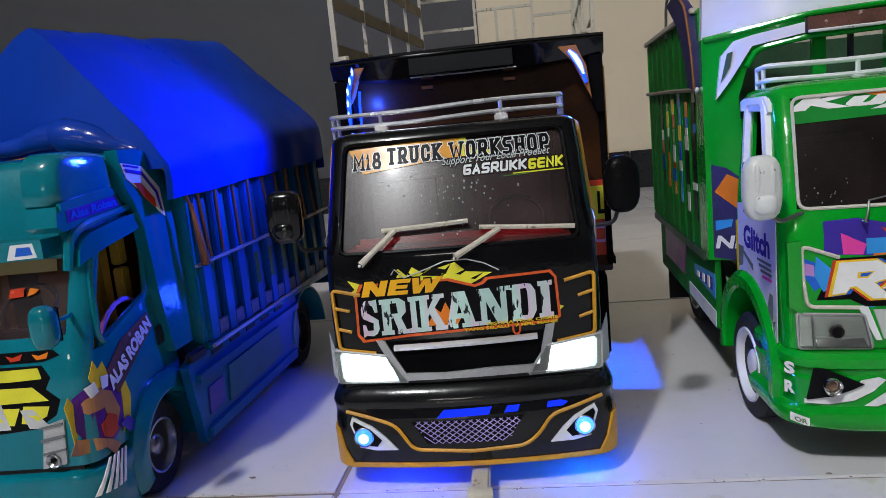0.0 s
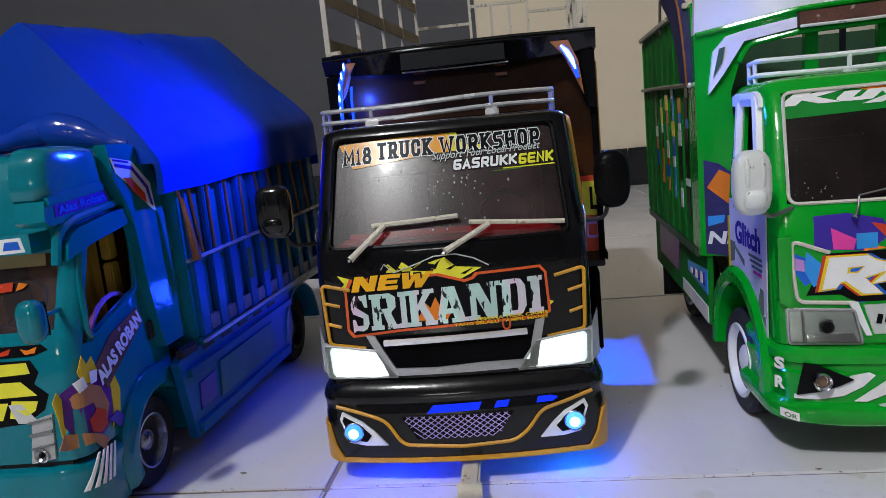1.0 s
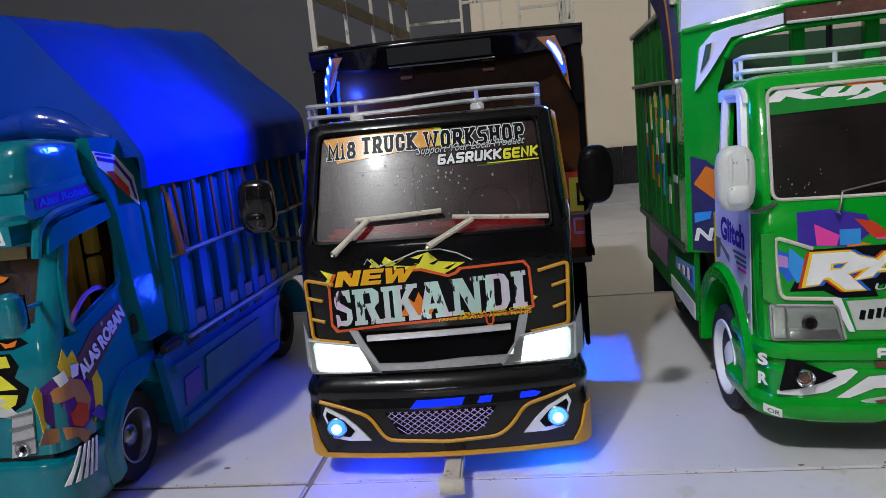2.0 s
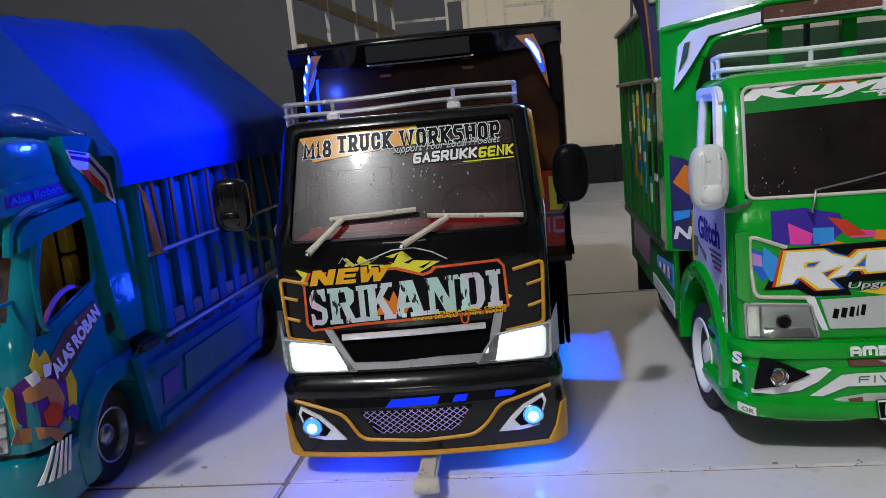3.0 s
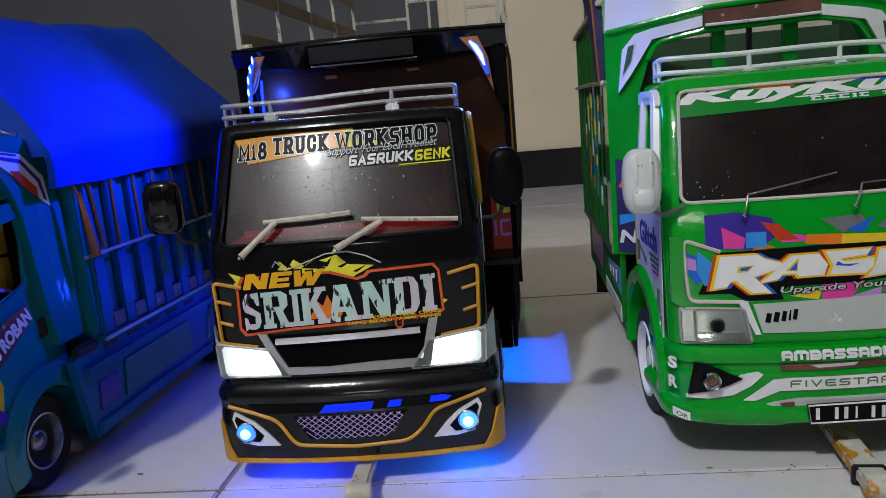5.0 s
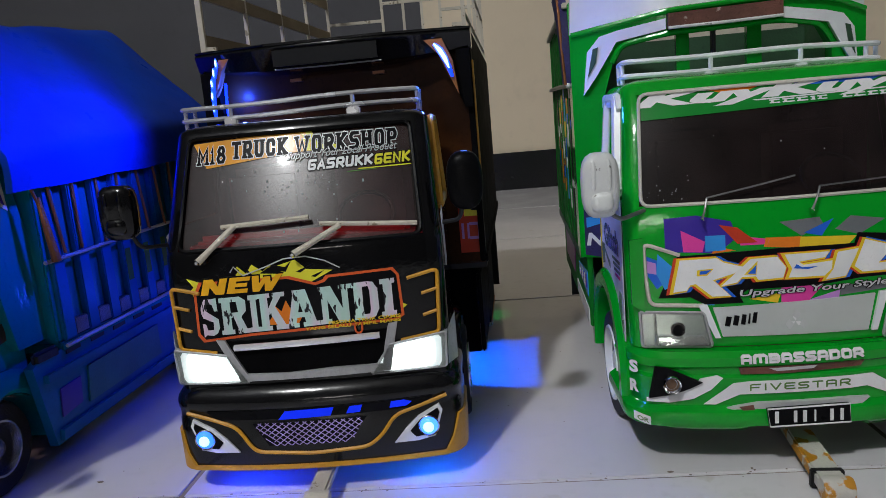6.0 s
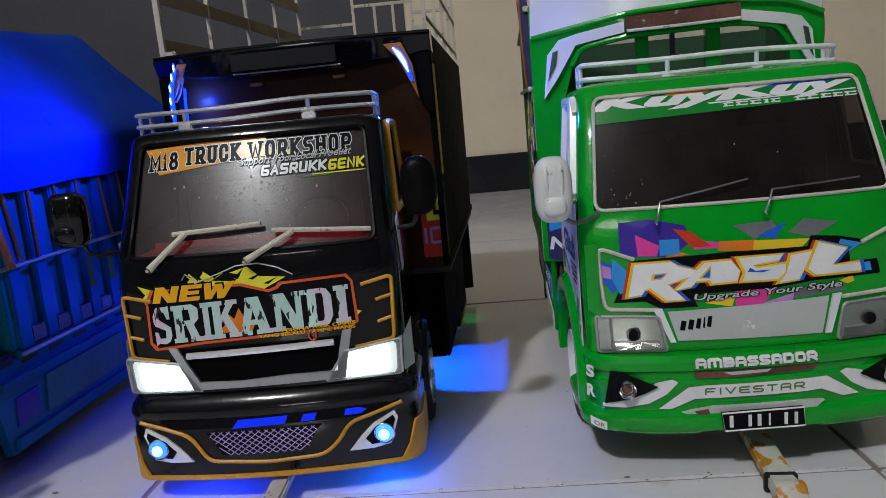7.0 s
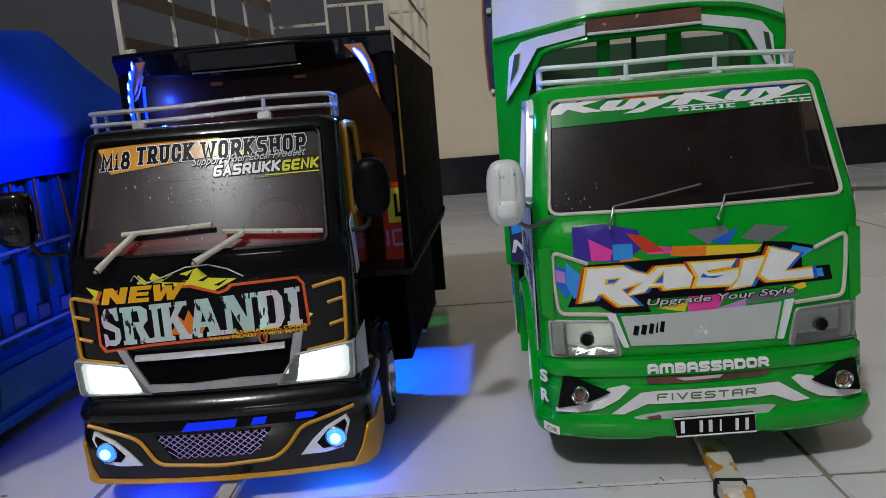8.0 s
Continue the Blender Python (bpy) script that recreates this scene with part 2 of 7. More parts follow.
def plate(pts, y0, y1, bev=0.0, axis="y"):
    """A polygon of (across, up) in millimetres, given depth from y0 to y1 (metres); axis x: the polygon is (along y, up)."""
    bm = bmesh.new()
    rings = []
    for d in (y0, y1):
        rings.append([bm.verts.new((a / 1000, d, b / 1000) if axis == "y" else (d, a / 1000, b / 1000)) for a, b in pts])
    n = len(pts)
    bm.faces.new(rings[0])
    bm.faces.new(rings[1][::-1])
    for i in range(n):
        bm.faces.new((rings[0][i], rings[1][i], rings[1][(i + 1) % n], rings[0][(i + 1) % n]))
    return bevel(bm, bev) if bev else bm


def wrap(bm, surface, step=0.008):
    """Bends flat pieces onto a surface y(x, z); small y values stay as height above it."""
    bm.normal_update()
    bmesh.ops.triangulate(bm, faces=bm.faces)
    for axis in (0, 2):
        lo, hi = min(v.co[axis] for v in bm.verts), max(v.co[axis] for v in bm.verts)
        k = math.ceil(lo / step)
        while k * step < hi:
            no = Vector((0, 0, 0))
            no[axis] = 1
            co = Vector((0, 0, 0))
            co[axis] = k * step
            bmesh.ops.bisect_plane(bm, geom=bm.verts[:] + bm.edges[:] + bm.faces[:], plane_co=co, plane_no=no, dist=1e-6)
            k += 1
    for v in bm.verts:
        v.co.y += surface(v.co.x, v.co.z)
    return bm


def tube(pts, r, segs=8, closed=False):
    """A round bar along points; r: one radius, or one for each point."""
    pts = [Vector(p) for p in pts]
    n = len(pts)
    rs = r if isinstance(r, (list, tuple)) else [r] * n
    bm = bmesh.new()
    rings = []
    side = None
    for i, p in enumerate(pts):
        a = pts[(i - 1) % n] if closed or i else p
        c = pts[(i + 1) % n] if closed or i < n - 1 else p
        d = (c - a).normalized()
        if side is None:
            side = d.orthogonal().normalized()
        side = (side - d * side.dot(d)).normalized()
        other = d.cross(side)
        rings.append([bm.verts.new(p + rs[i] * (math.cos(k * math.tau / segs) * side + math.sin(k * math.tau / segs) * other)) for k in range(segs)])
    for i in range(n if closed else n - 1):
        a, b = rings[i], rings[(i + 1) % n]
        for k in range(segs):
            bm.faces.new((a[k], a[(k + 1) % segs], b[(k + 1) % segs], b[k]))
    if not closed:
        bm.faces.new(rings[0][::-1])
        bm.faces.new(rings[-1])
    return bm


def rounded(pts, r=0.006, n=4):
    """A polyline with its inner corners rounded."""
    pts = [Vector(p) for p in pts]
    out = [pts[0]]
    for a, b, c in zip(pts, pts[1:], pts[2:]):
        k = min(r, (a - b).length * 0.45, (c - b).length * 0.45)
        p, q = b + (a - b).normalized() * k, b + (c - b).normalized() * k
        for i in range(n + 1):
            f = i / n
            out.append((1 - f) ** 2 * p + 2 * f * (1 - f) * b + f * f * q)
    return out + [pts[-1]]


def lathe(profile, centre, segs=28, axis="x"):
    """Turns a profile of (radius, along) round an axis through centre."""
    bm = bmesh.new()
    rings = []
    for r, d in profile:
        ring = []
        for k in range(segs):
            c, s = math.cos(k * math.tau / segs) * r, math.sin(k * math.tau / segs) * r
            ring.append(bm.verts.new(Vector(centre) + Vector((d, c, s) if axis == "x" else (c, d, s))))
        rings.append(ring)
    for a, b in zip(rings, rings[1:]):
        for k in range(segs):
            bm.faces.new((a[k], a[(k + 1) % segs], b[(k + 1) % segs], b[k]))
    bmesh.ops.contextual_create(bm, geom=rings[0])
    bmesh.ops.contextual_create(bm, geom=rings[-1])
    return bm


def egg(centre, size, power=2.6, segs=20):
    """A rounded block: a superellipsoid."""
    bm = bmesh.new()
    bmesh.ops.create_uvsphere(bm, u_segments=segs, v_segments=segs // 2 + 4, radius=1)
    for v in bm.verts:
        n = sum(abs(c) ** power for c in v.co) ** (1 / power)
        v.co = Vector(centre) + Vector([c / n * s / 2 for c, s in zip(v.co, size)])
    return bm


def letter_mesh(body, shear, bold):
    cu = bpy.data.curves.new("lettering", "FONT")
    cu.body, cu.size, cu.shear, cu.offset, cu.resolution_u = body, 1.0, shear, bold, 3
    ob = new("lettering", cu)
    me = bpy.data.meshes.new_from_object(ob.evaluated_get(bpy.context.evaluated_depsgraph_get()))
    bm = bmesh.new()
    bm.from_mesh(me)
    bpy.data.objects.remove(ob)
    bpy.data.curves.remove(cu)
    bpy.data.meshes.remove(me)
    return bm


def lettering(body, x0, x1, z0, z1, slope=0.0, shear=0.0, bold=0.0, height=0.0001, grow=0.0):
    """The built-in font, fitted to a box in metres; slope: rise from end to end; grow: extra stroke width for an outline."""
    bm = letter_mesh(body, shear, bold)
    xs, ys = [v.co.x for v in bm.verts], [v.co.y for v in bm.verts]
    ax, bx, ay, by = min(xs), max(xs), min(ys), max(ys)
    if grow:
        bm.free()
        bm = letter_mesh(body, shear, bold + grow)
    for v in bm.verts:
        f, g = (v.co.x - ax) / (bx - ax), (v.co.y - ay) / (by - ay)
        v.co = Vector((x0 + f * (x1 - x0), 0, z0 + g * (z1 - z0) + slope * f))
    ext = bmesh.ops.extrude_face_region(bm, geom=bm.faces[:])
    for v in ext["geom"]:
        if isinstance(v, bmesh.types.BMVert):
            v.co.y -= height
    return bm


# ---- the room ----
X0, X1, Y0, Y1, TOP = -1.6, 2.0, -4.8, 1.64, 3.2
floor = part("floor", box(X0, X1, Y0, Y1, -0.05, -0.0012), GROUT, None, kind="structure")
tagged(floor, "brown-grey grout bed under white ceramic tiles", "floor")


def wall(name, bm, material, label):
    return tagged(part(name, bm, material, None, kind="structure"), label, "wall")


wall("wall_north", box(0.015, X1, Y1, Y1 + 0.12, -0.05, TOP), WALL_BEIGE, "matt beige painted plaster wall")
wall("wall_north_grey", box(X0, 0.015, Y1 - 0.004, Y1 + 0.12, -0.05, TOP), WALL_GREY, "matt dark grey painted plaster wall")
# three unseen walls close the room, dark to limit bounce and reflections
wall("wall_south", box(X0, X1, Y0 - 0.12, Y0, -0.05, TOP), WALL_GREY, "matt dark grey painted plaster wall")
wall("wall_west", box(X0 - 0.12, X0, Y0, Y1, -0.05, TOP), WALL_GREY, "matt dark grey painted plaster wall")
wall("wall_east", box(X1, X1 + 0.12, Y0, Y1, -0.05, TOP), WALL_GREY, "matt dark grey painted plaster wall")
# unseen ceiling, its grey chosen for the bounce light
tagged(part("ceiling", box(X0, X1, Y0, Y1, TOP, TOP + 0.1), PLASTER, None, kind="structure"), "unseen flat ceiling, grey to set the bounce light", "ceiling")
plinth = tagged(new("baseboard"), "glossy black ceramic tile plinth along the wall", "baseboard", kind="structure")
x = X0
while x < X1 - 0.01:
    part("tile", box(x + 0.001, min(x + 0.4, X1) - 0.001, Y1 - 0.014, Y1 - 0.0045, -0.001, 0.102, 0.0015), BASE_BLACK, plinth)
    x += 0.4


# ---- truck parts ----
def lerp_table(table, z):
    if z <= table[0][0]:
        return table[0][1]
    for (a, va), (b, vb) in zip(table, table[1:]):
        if z <= b:
            return va + (vb - va) * (z - a) / (b - a)
    return table[-1][1]


class Cab:
    """The form of a forward-control cab: front line and half width by height, bowed front, round corners, wheel arches."""

    def __init__(self, front, width, bow, back, zs, screen, door, arch, radius=0.013, sides=(0, .06, .16, .27, .38, .5, .62, .72, .8, .9, 1.0)):
        self.front, self.width, self.bow, self.back, self.zs = front, width, bow, back, zs
        self.screen, self.door, self.arch, self.radius, self.sides = screen, door, arch, radius, sides

    def half(self, z):
        return lerp_table(self.width, z)

    def face(self, x, z):
        return lerp_table(self.front, z) + self.bow * (x / self.half(z)) ** 2

    def low(self, y, z):
        """Keeps the sheet out of the wheel arch."""
        yc, zc, r = self.arch
        d = r * r - (y - yc) ** 2
        return max(z, zc + math.sqrt(d)) if d > 0 else z

    def ring(self, z, inset=0.0, cut=True):
        h, r = self.half(z) - inset, self.radius
        fx = h - r
        pts = []
        xs = [-1, -.93, -.8, -.6, -.4, -.2, 0, .2, .4, .6, .8, .93, 1]
        front = [Vector((s * fx, self.face(s * fx, z) + inset, z)) for s in xs]
        yf = front[0].y
        arc = [Vector((fx + r * math.sin(a), yf + r * (1 - math.cos(a)), z)) for a in (radians(22), radians(45), radians(68))]
        side = [Vector((h, yf + r + (self.back - inset - yf - r) * f, z)) for f in self.sides]
        right = arc + side
        left = [Vector((-p.x, p.y, p.z)) for p in right][::-1]
        pts = left + front + right
        if cut:
            for p in pts:
                p.z = self.low(p.y, p.z) if abs(p.x) > h - 0.002 else p.z
        return pts

    def shell(self, thick=0.0022):
        bm = bmesh.new()
        rows = [[bm.verts.new(p) for p in self.ring(z)] for z in self.zs]
        top = self.zs[-1]
        for dz, inset in ((0.0022, 0.0012), (0.0040, 0.0040), (0.0052, 0.0095), (0.0058, 0.0180)):
            ring = self.ring(top, inset)
            rows.append([bm.verts.new(p + Vector((0, 0, dz))) for p in ring])
        n = len(rows[0])
        k = len(self.sides)
        f0 = k + 3
        z_of = self.zs
        for i in range(len(rows) - 1):
            for j in range(n):
                a, b, c, d = rows[i][j], rows[i][(j + 1) % n], rows[i + 1][(j + 1) % n], rows[i + 1][j]
                if i < len(z_of) - 1:
                    zm = (z_of[i] + z_of[i + 1]) / 2
                    if f0 <= j < f0 + 12 and self.screen[0] < zm < self.screen[1]:
                        continue
                    m = j if j < f0 else n - 2 - j
                    if 0 <= m < k - 1 and self.door:
                        lo, hi = sorted((self.sides[k - 1 - m], self.sides[k - 2 - m]))
                        if self.door[0] <= lo + 1e-6 and hi <= self.door[1] + 1e-6 and self.door[2] < zm < self.door[3]:
                            continue
                bm.faces.new((a, b, c, d))
        bm.faces.new(rows[-1])
        bmesh.ops.remove_doubles(bm, verts=bm.verts, dist=0.00005)
        bmesh.ops.dissolve_degenerate(bm, dist=0.00005, edges=bm.edges)
        bmesh.ops.recalc_face_normals(bm, faces=bm.faces)
        bmesh.ops.solidify(bm, geom=bm.faces[:], thickness=thick)
        return bm

    def pane(self, z0, z1, x=0.985, deep=0.0012):
        """The windscreen, a little behind the sheet."""
        bm = bmesh.new()
        rows = []
        for i in range(9):
            z = z0 + (z1 - z0) * i / 8
            h = (self.half(z) - self.radius) * x
            rows.append([bm.verts.new((h * s / 8, self.face(h * s / 8, z) + deep, z)) for s in range(-8, 9)])
        for a, b in zip(rows, rows[1:]):
            for j in range(16):
                bm.faces.new((a[j], a[j + 1], b[j + 1], b[j]))
        return bm

    def seal(self, z0, z1, x=0.99, r=0.0011, out=0.0008, corner=0.005):
        """The rubber seal round the windscreen."""
        pts = []
        def at(s, z):
            return Vector((s * (self.half(z) - self.radius) * x, 0, z))
        quad = [at(-1, z0), at(1, z0), at(1, z1), at(-1, z1)]
        loop = []
        for i in range(4):
            a, b, c = quad[i - 1], quad[i], quad[(i + 1) % 4]
            p, q = b + (a - b).normalized() * corner, b + (c - b).normalized() * corner
            loop += [((1 - f) ** 2) * p + 2 * f * (1 - f) * b + f * f * q for f in (0, .25, .5, .75, 1)]
            loop += [q.lerp(quad[(i + 1) % 4] + (b - c).normalized() * corner, f) for f in (.2, .4, .6, .8)]
        for v in loop:
            pts.append(Vector((v.x, self.face(v.x, v.z) - out, v.z)))
        return tube(pts, r, 6, True)

    def door_pane(self, sgn, deep=0.0012):
        """The glass in the door's opening."""
        f0, f1, z0, z1 = self.door
        bm = bmesh.new()
        rows = []
        for i in range(5):
            z = z0 + (z1 - z0) * i / 4
            h = self.half(z)
            yf = self.face(h - self.radius, z) + self.radius
            rows.append([bm.verts.new((sgn * (h - deep), yf + (self.back - yf) * f, z)) for f in (f0, f1)])
        for a, b in zip(rows, rows[1:]):
            bm.faces.new((a[0], a[1], b[1], b[0]))
        return bm

    def side_frame(self, sgn, f0, f1, z0, z1, r, out=0.0008):
        """A frame bar round the door window."""
        pts = []
        for f, z in ((f0, z0), (f0, z1), (f1, z1), (f1, z0)):
            h = self.half(z)
            yf = self.face(h - self.radius, z) + self.radius
            pts.append((sgn * (h + out), yf + (self.back - yf) * f, z))
        pts.append(pts[0])
        return tube(rounded(pts, 0.006), r, 6)


def bumper_sheet(front, bow, half, radius, reach, profile, z_shift=None, n_side=4):
    """A bumper: a profile of (height, outward) carried round the front and the corners."""
    bm = bmesh.new()
    rows = []
    for z, out in profile:
        h = half + out
        fx = h - radius
        pts = [Vector((s * fx, front - out + bow * (s * fx / half) ** 2, z)) for s in [i / 10 for i in range(-10, 11)]]
        yf = pts[0].y
        right = [Vector((fx + radius * math.sin(a), yf + radius * (1 - math.cos(a)), z)) for a in [radians(d) for d in (18, 36, 54, 72, 90)]]
        right += [Vector((h, yf + radius + (reach - yf - radius) * (i + 1) / n_side, z)) for i in range(n_side)]
        row = [Vector((-p.x, p.y, p.z)) for p in right][::-1] + pts + right
        if z_shift:
            for p in row:
                p.z += z_shift(p.x, p.y, z)
        rows.append([bm.verts.new(p) for p in row])
    for a, b in zip(rows, rows[1:]):
        for j in range(len(a) - 1):
            bm.faces.new((a[j], a[j + 1], b[j + 1], b[j]))
    bmesh.ops.recalc_face_normals(bm, faces=bm.faces)
    bmesh.ops.solidify(bm, geom=bm.faces[:], thickness=0.0015)
    return bm


def add_wheel(parent, x, y, side, rim_mat, r=0.031, w=0.018, rim=0.019, nuts=8):
    """A wheel whose face looks to side (-1 or 1): tyre, dished rim, hub and nuts."""
    s = side
    tyre = [(rim, -s * w / 2), (r * 0.93, -s * w / 2), (r, -s * w * 0.36), (r, s * w * 0.36), (r * 0.93, s * w / 2), (rim, s * w / 2), (rim * 0.96, s * w * 0.3)]
    wheel = part("wheel", lathe(tyre, (x, y, r)), RUBBER, parent, "black rubber tyre")
    part("rim", lathe([(rim * 1.03, -s * w * 0.2), (rim * 1.04, s * w * 0.50), (rim * 1.02, s * w * 0.55), (rim * 0.94, s * w * 0.55), (rim * 0.88, s * w * 0.40), (rim * 0.80, s * w * 0.08), (rim * 0.62, s * w * 0.02), (rim * 0.48, s * w * 0.10), (rim * 0.40, s * w * 0.34), (rim * 0.30, s * w * 0.42), (rim * 0.04, s * w * 0.44)], (x, y, r)), rim_mat, wheel)
    for k in range(8):
        a = (k + 0.5) * math.tau / 8
        part("vent_hole", lathe([(rim * 0.085, s * w * 0.02), (rim * 0.085, s * w * 0.07), (rim * 0.03, s * w * 0.072)], (x, y + math.cos(a) * rim * 0.71, r + math.sin(a) * rim * 0.71), 10), STICK["black"], wheel)
    for k in range(nuts):
        a = k * math.tau / nuts
        part("nut", lathe([(0.0010, s * w * 0.04), (0.0010, s * w * 0.22), (0.0006, s * w * 0.24)], (x, y + math.cos(a) * rim * 0.54, r + math.sin(a) * rim * 0.54), 6), CHROME, wheel)
    return wheel


def arch_guard(x0, x1, yc, zc, r0, r1, a0=-15, a1=195, lip=0.003):
    """A mudguard: a thick arch round a wheel, rounded at its outer edge."""
    bm = bmesh.new()
    rows = []
    n = 18
    sec = [(r0, x0), (r0, x1 - 0.002 * (1 if x1 > x0 else -1)), (r0 + lip * 0.3, x1), (r1 - lip * 0.5, x1), (r1, x1 - 0.003 * (1 if x1 > x0 else -1)), (r1, x0)]
    for i in range(n + 1):
        a = radians(a0 + (a1 - a0) * i / n)
        rows.append([bm.verts.new((xx, yc - math.cos(a) * r, zc + math.sin(a) * r)) for r, xx in sec])
    m = len(sec)
    for a, b in zip(rows, rows[1:]):
        for j in range(m):
            bm.faces.new((a[j], a[(j + 1) % m], b[(j + 1) % m], b[j]))
    bm.faces.new(rows[0][::-1])
    bm.faces.new(rows[-1])
    return bm


def roof_rack(parent, x0, x1, y, back, z, gap, r, material, posts, bow=0.010, tilt=0.0):
    """Two bars across the cab roof, turned back at the ends, on short posts with feet."""
    def line(zz):
        mid = (x0 + x1) / 2
        h = (x1 - x0) / 2
        pts = [(x0, y + bow + back, zz)]
        for i in range(13):
            px = x0 + (x1 - x0) * i / 12
            pts.append((px, y + bow * ((px - mid) / h) ** 2, zz + 0.0005 * math.sin(px * 55) + tilt * (px - mid)))
        pts.append((x1, y + bow + back, zz))
        return rounded(pts, 0.004, 3)
    part("top_bar", tube(line(z + gap), r, 8), material, parent)
    part("lower_bar", tube(line(z), r, 8), material, parent)
    mid, h = (x0 + x1) / 2, (x1 - x0) / 2
    for px in posts:
        py = y + bow * ((px - mid) / h) ** 2
        part("post", tube([(px, py, z - 0.001), (px, py, z + gap)], r * 0.9, 8), material, parent)
        part("foot", box(px - 0.004, px + 0.004, py - 0.002, py + 0.003, z - 0.0065, z - 0.0005, 0.0008), material, parent)
    for sx in (x0, x1):
        for k in (0.3, 1.0):
            py = y + bow + back * k
            part("post", tube([(sx, py, z - 0.007), (sx, py, z + gap)], r * 0.9, 8), material, parent)


def mesh_screen(x0, x1, z0, z1, surface, r=0.00038, step=0.0042, taper=0.0):
    """Expanded metal: two sets of slanting wires."""
    parts = []
    h = z1 - z0
    n = int((x1 - x0) / step) + 6
    for i in range(-5, n):
        for sgn in (1, -1):
            a = x0 + i * step
            b = a + sgn * h * 1.35
            p, q = Vector((a, 0, z0)), Vector((b, 0, z1))
            lo, hi = 0.0, 1.0
            pts = []
            for k in range(7):
                f = k / 6
                v = p.lerp(q, f)
                edge = taper * (1 - f)
                if x0 + edge <= v.x <= x1 - edge:
                    pts.append((v.x, surface(v.x, v.z) - 0.0008, v.z))
            if len(pts) > 1:
                parts.append(tube(pts, r, 4))
    return merge(*parts)


def wipers(parent, cab, arms, material, r):
    """arms: pivot, elbow, blade ends, each (x, z) in millimetres."""
    for pivot, elbow, b0, b1 in arms:
        def on(p, out):
            return Vector((p[0] / 1000, cab.face(p[0] / 1000, p[1] / 1000) - out, p[1] / 1000))
        w = part("wiper", tube(rounded([on(pivot, 0.004), on(((pivot[0] + elbow[0]) / 2, (pivot[1] + elbow[1]) / 2), 0.005), on(elbow, 0.004)], 0.004), [r * 1.25] + [r] * 6, 8), material, parent)
        part("blade", tube([on(b0, 0.003), on(((b0[0] + b1[0]) / 2, (b0[1] + b1[1]) / 2), 0.0032), on(b1, 0.003)], r * 0.85, 6), material, w)
        part("pivot_cap", lathe([(r * 1.1, 0.0), (r * 1.1, -0.004), (r * 0.5, -0.0055)], on(pivot, 0.001), 10, "y"), CHROME, w)


def interior(parent, cab, seat_mat, dash_mat, floor_z=0.10, shelf=0.134):
    """Dashboard, seats and steering wheel behind the windscreen."""
    h = cab.half(0.15) - 0.006
    y0 = cab.face(h, shelf) + 0.004
    part("dashboard", box(-h + 0.004, h - 0.004, y0, y0 + 0.016, shelf - 0.02, shelf + 0.006, 0.003), dash_mat, parent)
    for sx in (-1, 1):
        seat = part("seat", box(sx * 0.034 - 0.024, sx * 0.034 + 0.024, 0.078, 0.088, floor_z, 0.178, 0.005), seat_mat, parent)
        part("headrest", box(sx * 0.034 - 0.012, sx * 0.034 + 0.012, 0.078, 0.087, 0.180, 0.194, 0.004), seat_mat, seat)
    ring = [(0.034 + 0.016 * math.cos(a), y0 + 0.022 + 0.010 * math.sin(a), shelf + 0.014 + 0.012 * math.sin(a)) for a in [k * math.tau / 20 for k in range(20)]]
    part("steering_wheel", tube(ring, 0.0014, 6, True), BLACK_MATT, parent)
    part("rear_panel", box(-h, h, cab.back - 0.006, cab.back - 0.003, floor_z, 0.198), GLOW_BROWN, parent)


def chassis(parent, y0, y1, material=BLACK_MATT):
    for sx in (-1, 1):
        part("chassis_rail", box(sx * 0.03 - 0.006, sx * 0.03 + 0.006, y0, y1, 0.040, 0.058, 0.001), material, parent)


def mirror(parent, x, y, z, size, arm, material, arm_mat, power=3.0, ribs=True):
    m = part("mirror", egg((x, y, z), size, power), material, parent)
    part("arm", tube(rounded(arm, 0.006), 0.0012, 8), arm_mat, m)
    if ribs:
        part("cap", egg((x, y - size[1] * 0.28, z - size[2] * 0.24), (size[0] * 0.62, size[1] * 0.7, size[2] * 0.32), 3.2), material, m)
        for dx in (-0.2, 0.2):
            part("rib", egg((x + dx * size[0], y - size[1] * 0.36, z + size[2] * 0.14), (size[0] * 0.16, size[1] * 0.4, size[2] * 0.5), 2.4), material, m)
    part("glass", box(x - size[0] * 0.38, x + size[0] * 0.38, y + size[1] * 0.46, y + size[1] * 0.54, z - size[2] * 0.4, z + size[2] * 0.4, 0.001), CHROME, m)
    return m


def sticker(name, pts, material, parent, surface, lift=0.0006, label="", step=0.008):
    return part(name, wrap(plate(pts, -lift * 0.13 - 0.00008, 0.0002), surface, step), material, parent, label)


def writing(body, x0, x1, z0, z1, material, parent, surface, lift=0.0012, slope=0.0, shear=0.0, bold=0.0, name="lettering", step=0.006, grow=0.0):
    bm = lettering(body, x0 / 1000, x1 / 1000, z0 / 1000, z1 / 1000, slope / 1000, shear, bold, 0.0001, grow)
    for v in bm.verts:
        v.co.y -= lift * 0.13 + 0.00008
    return part(name, wrap(bm, surface, step), material, parent)


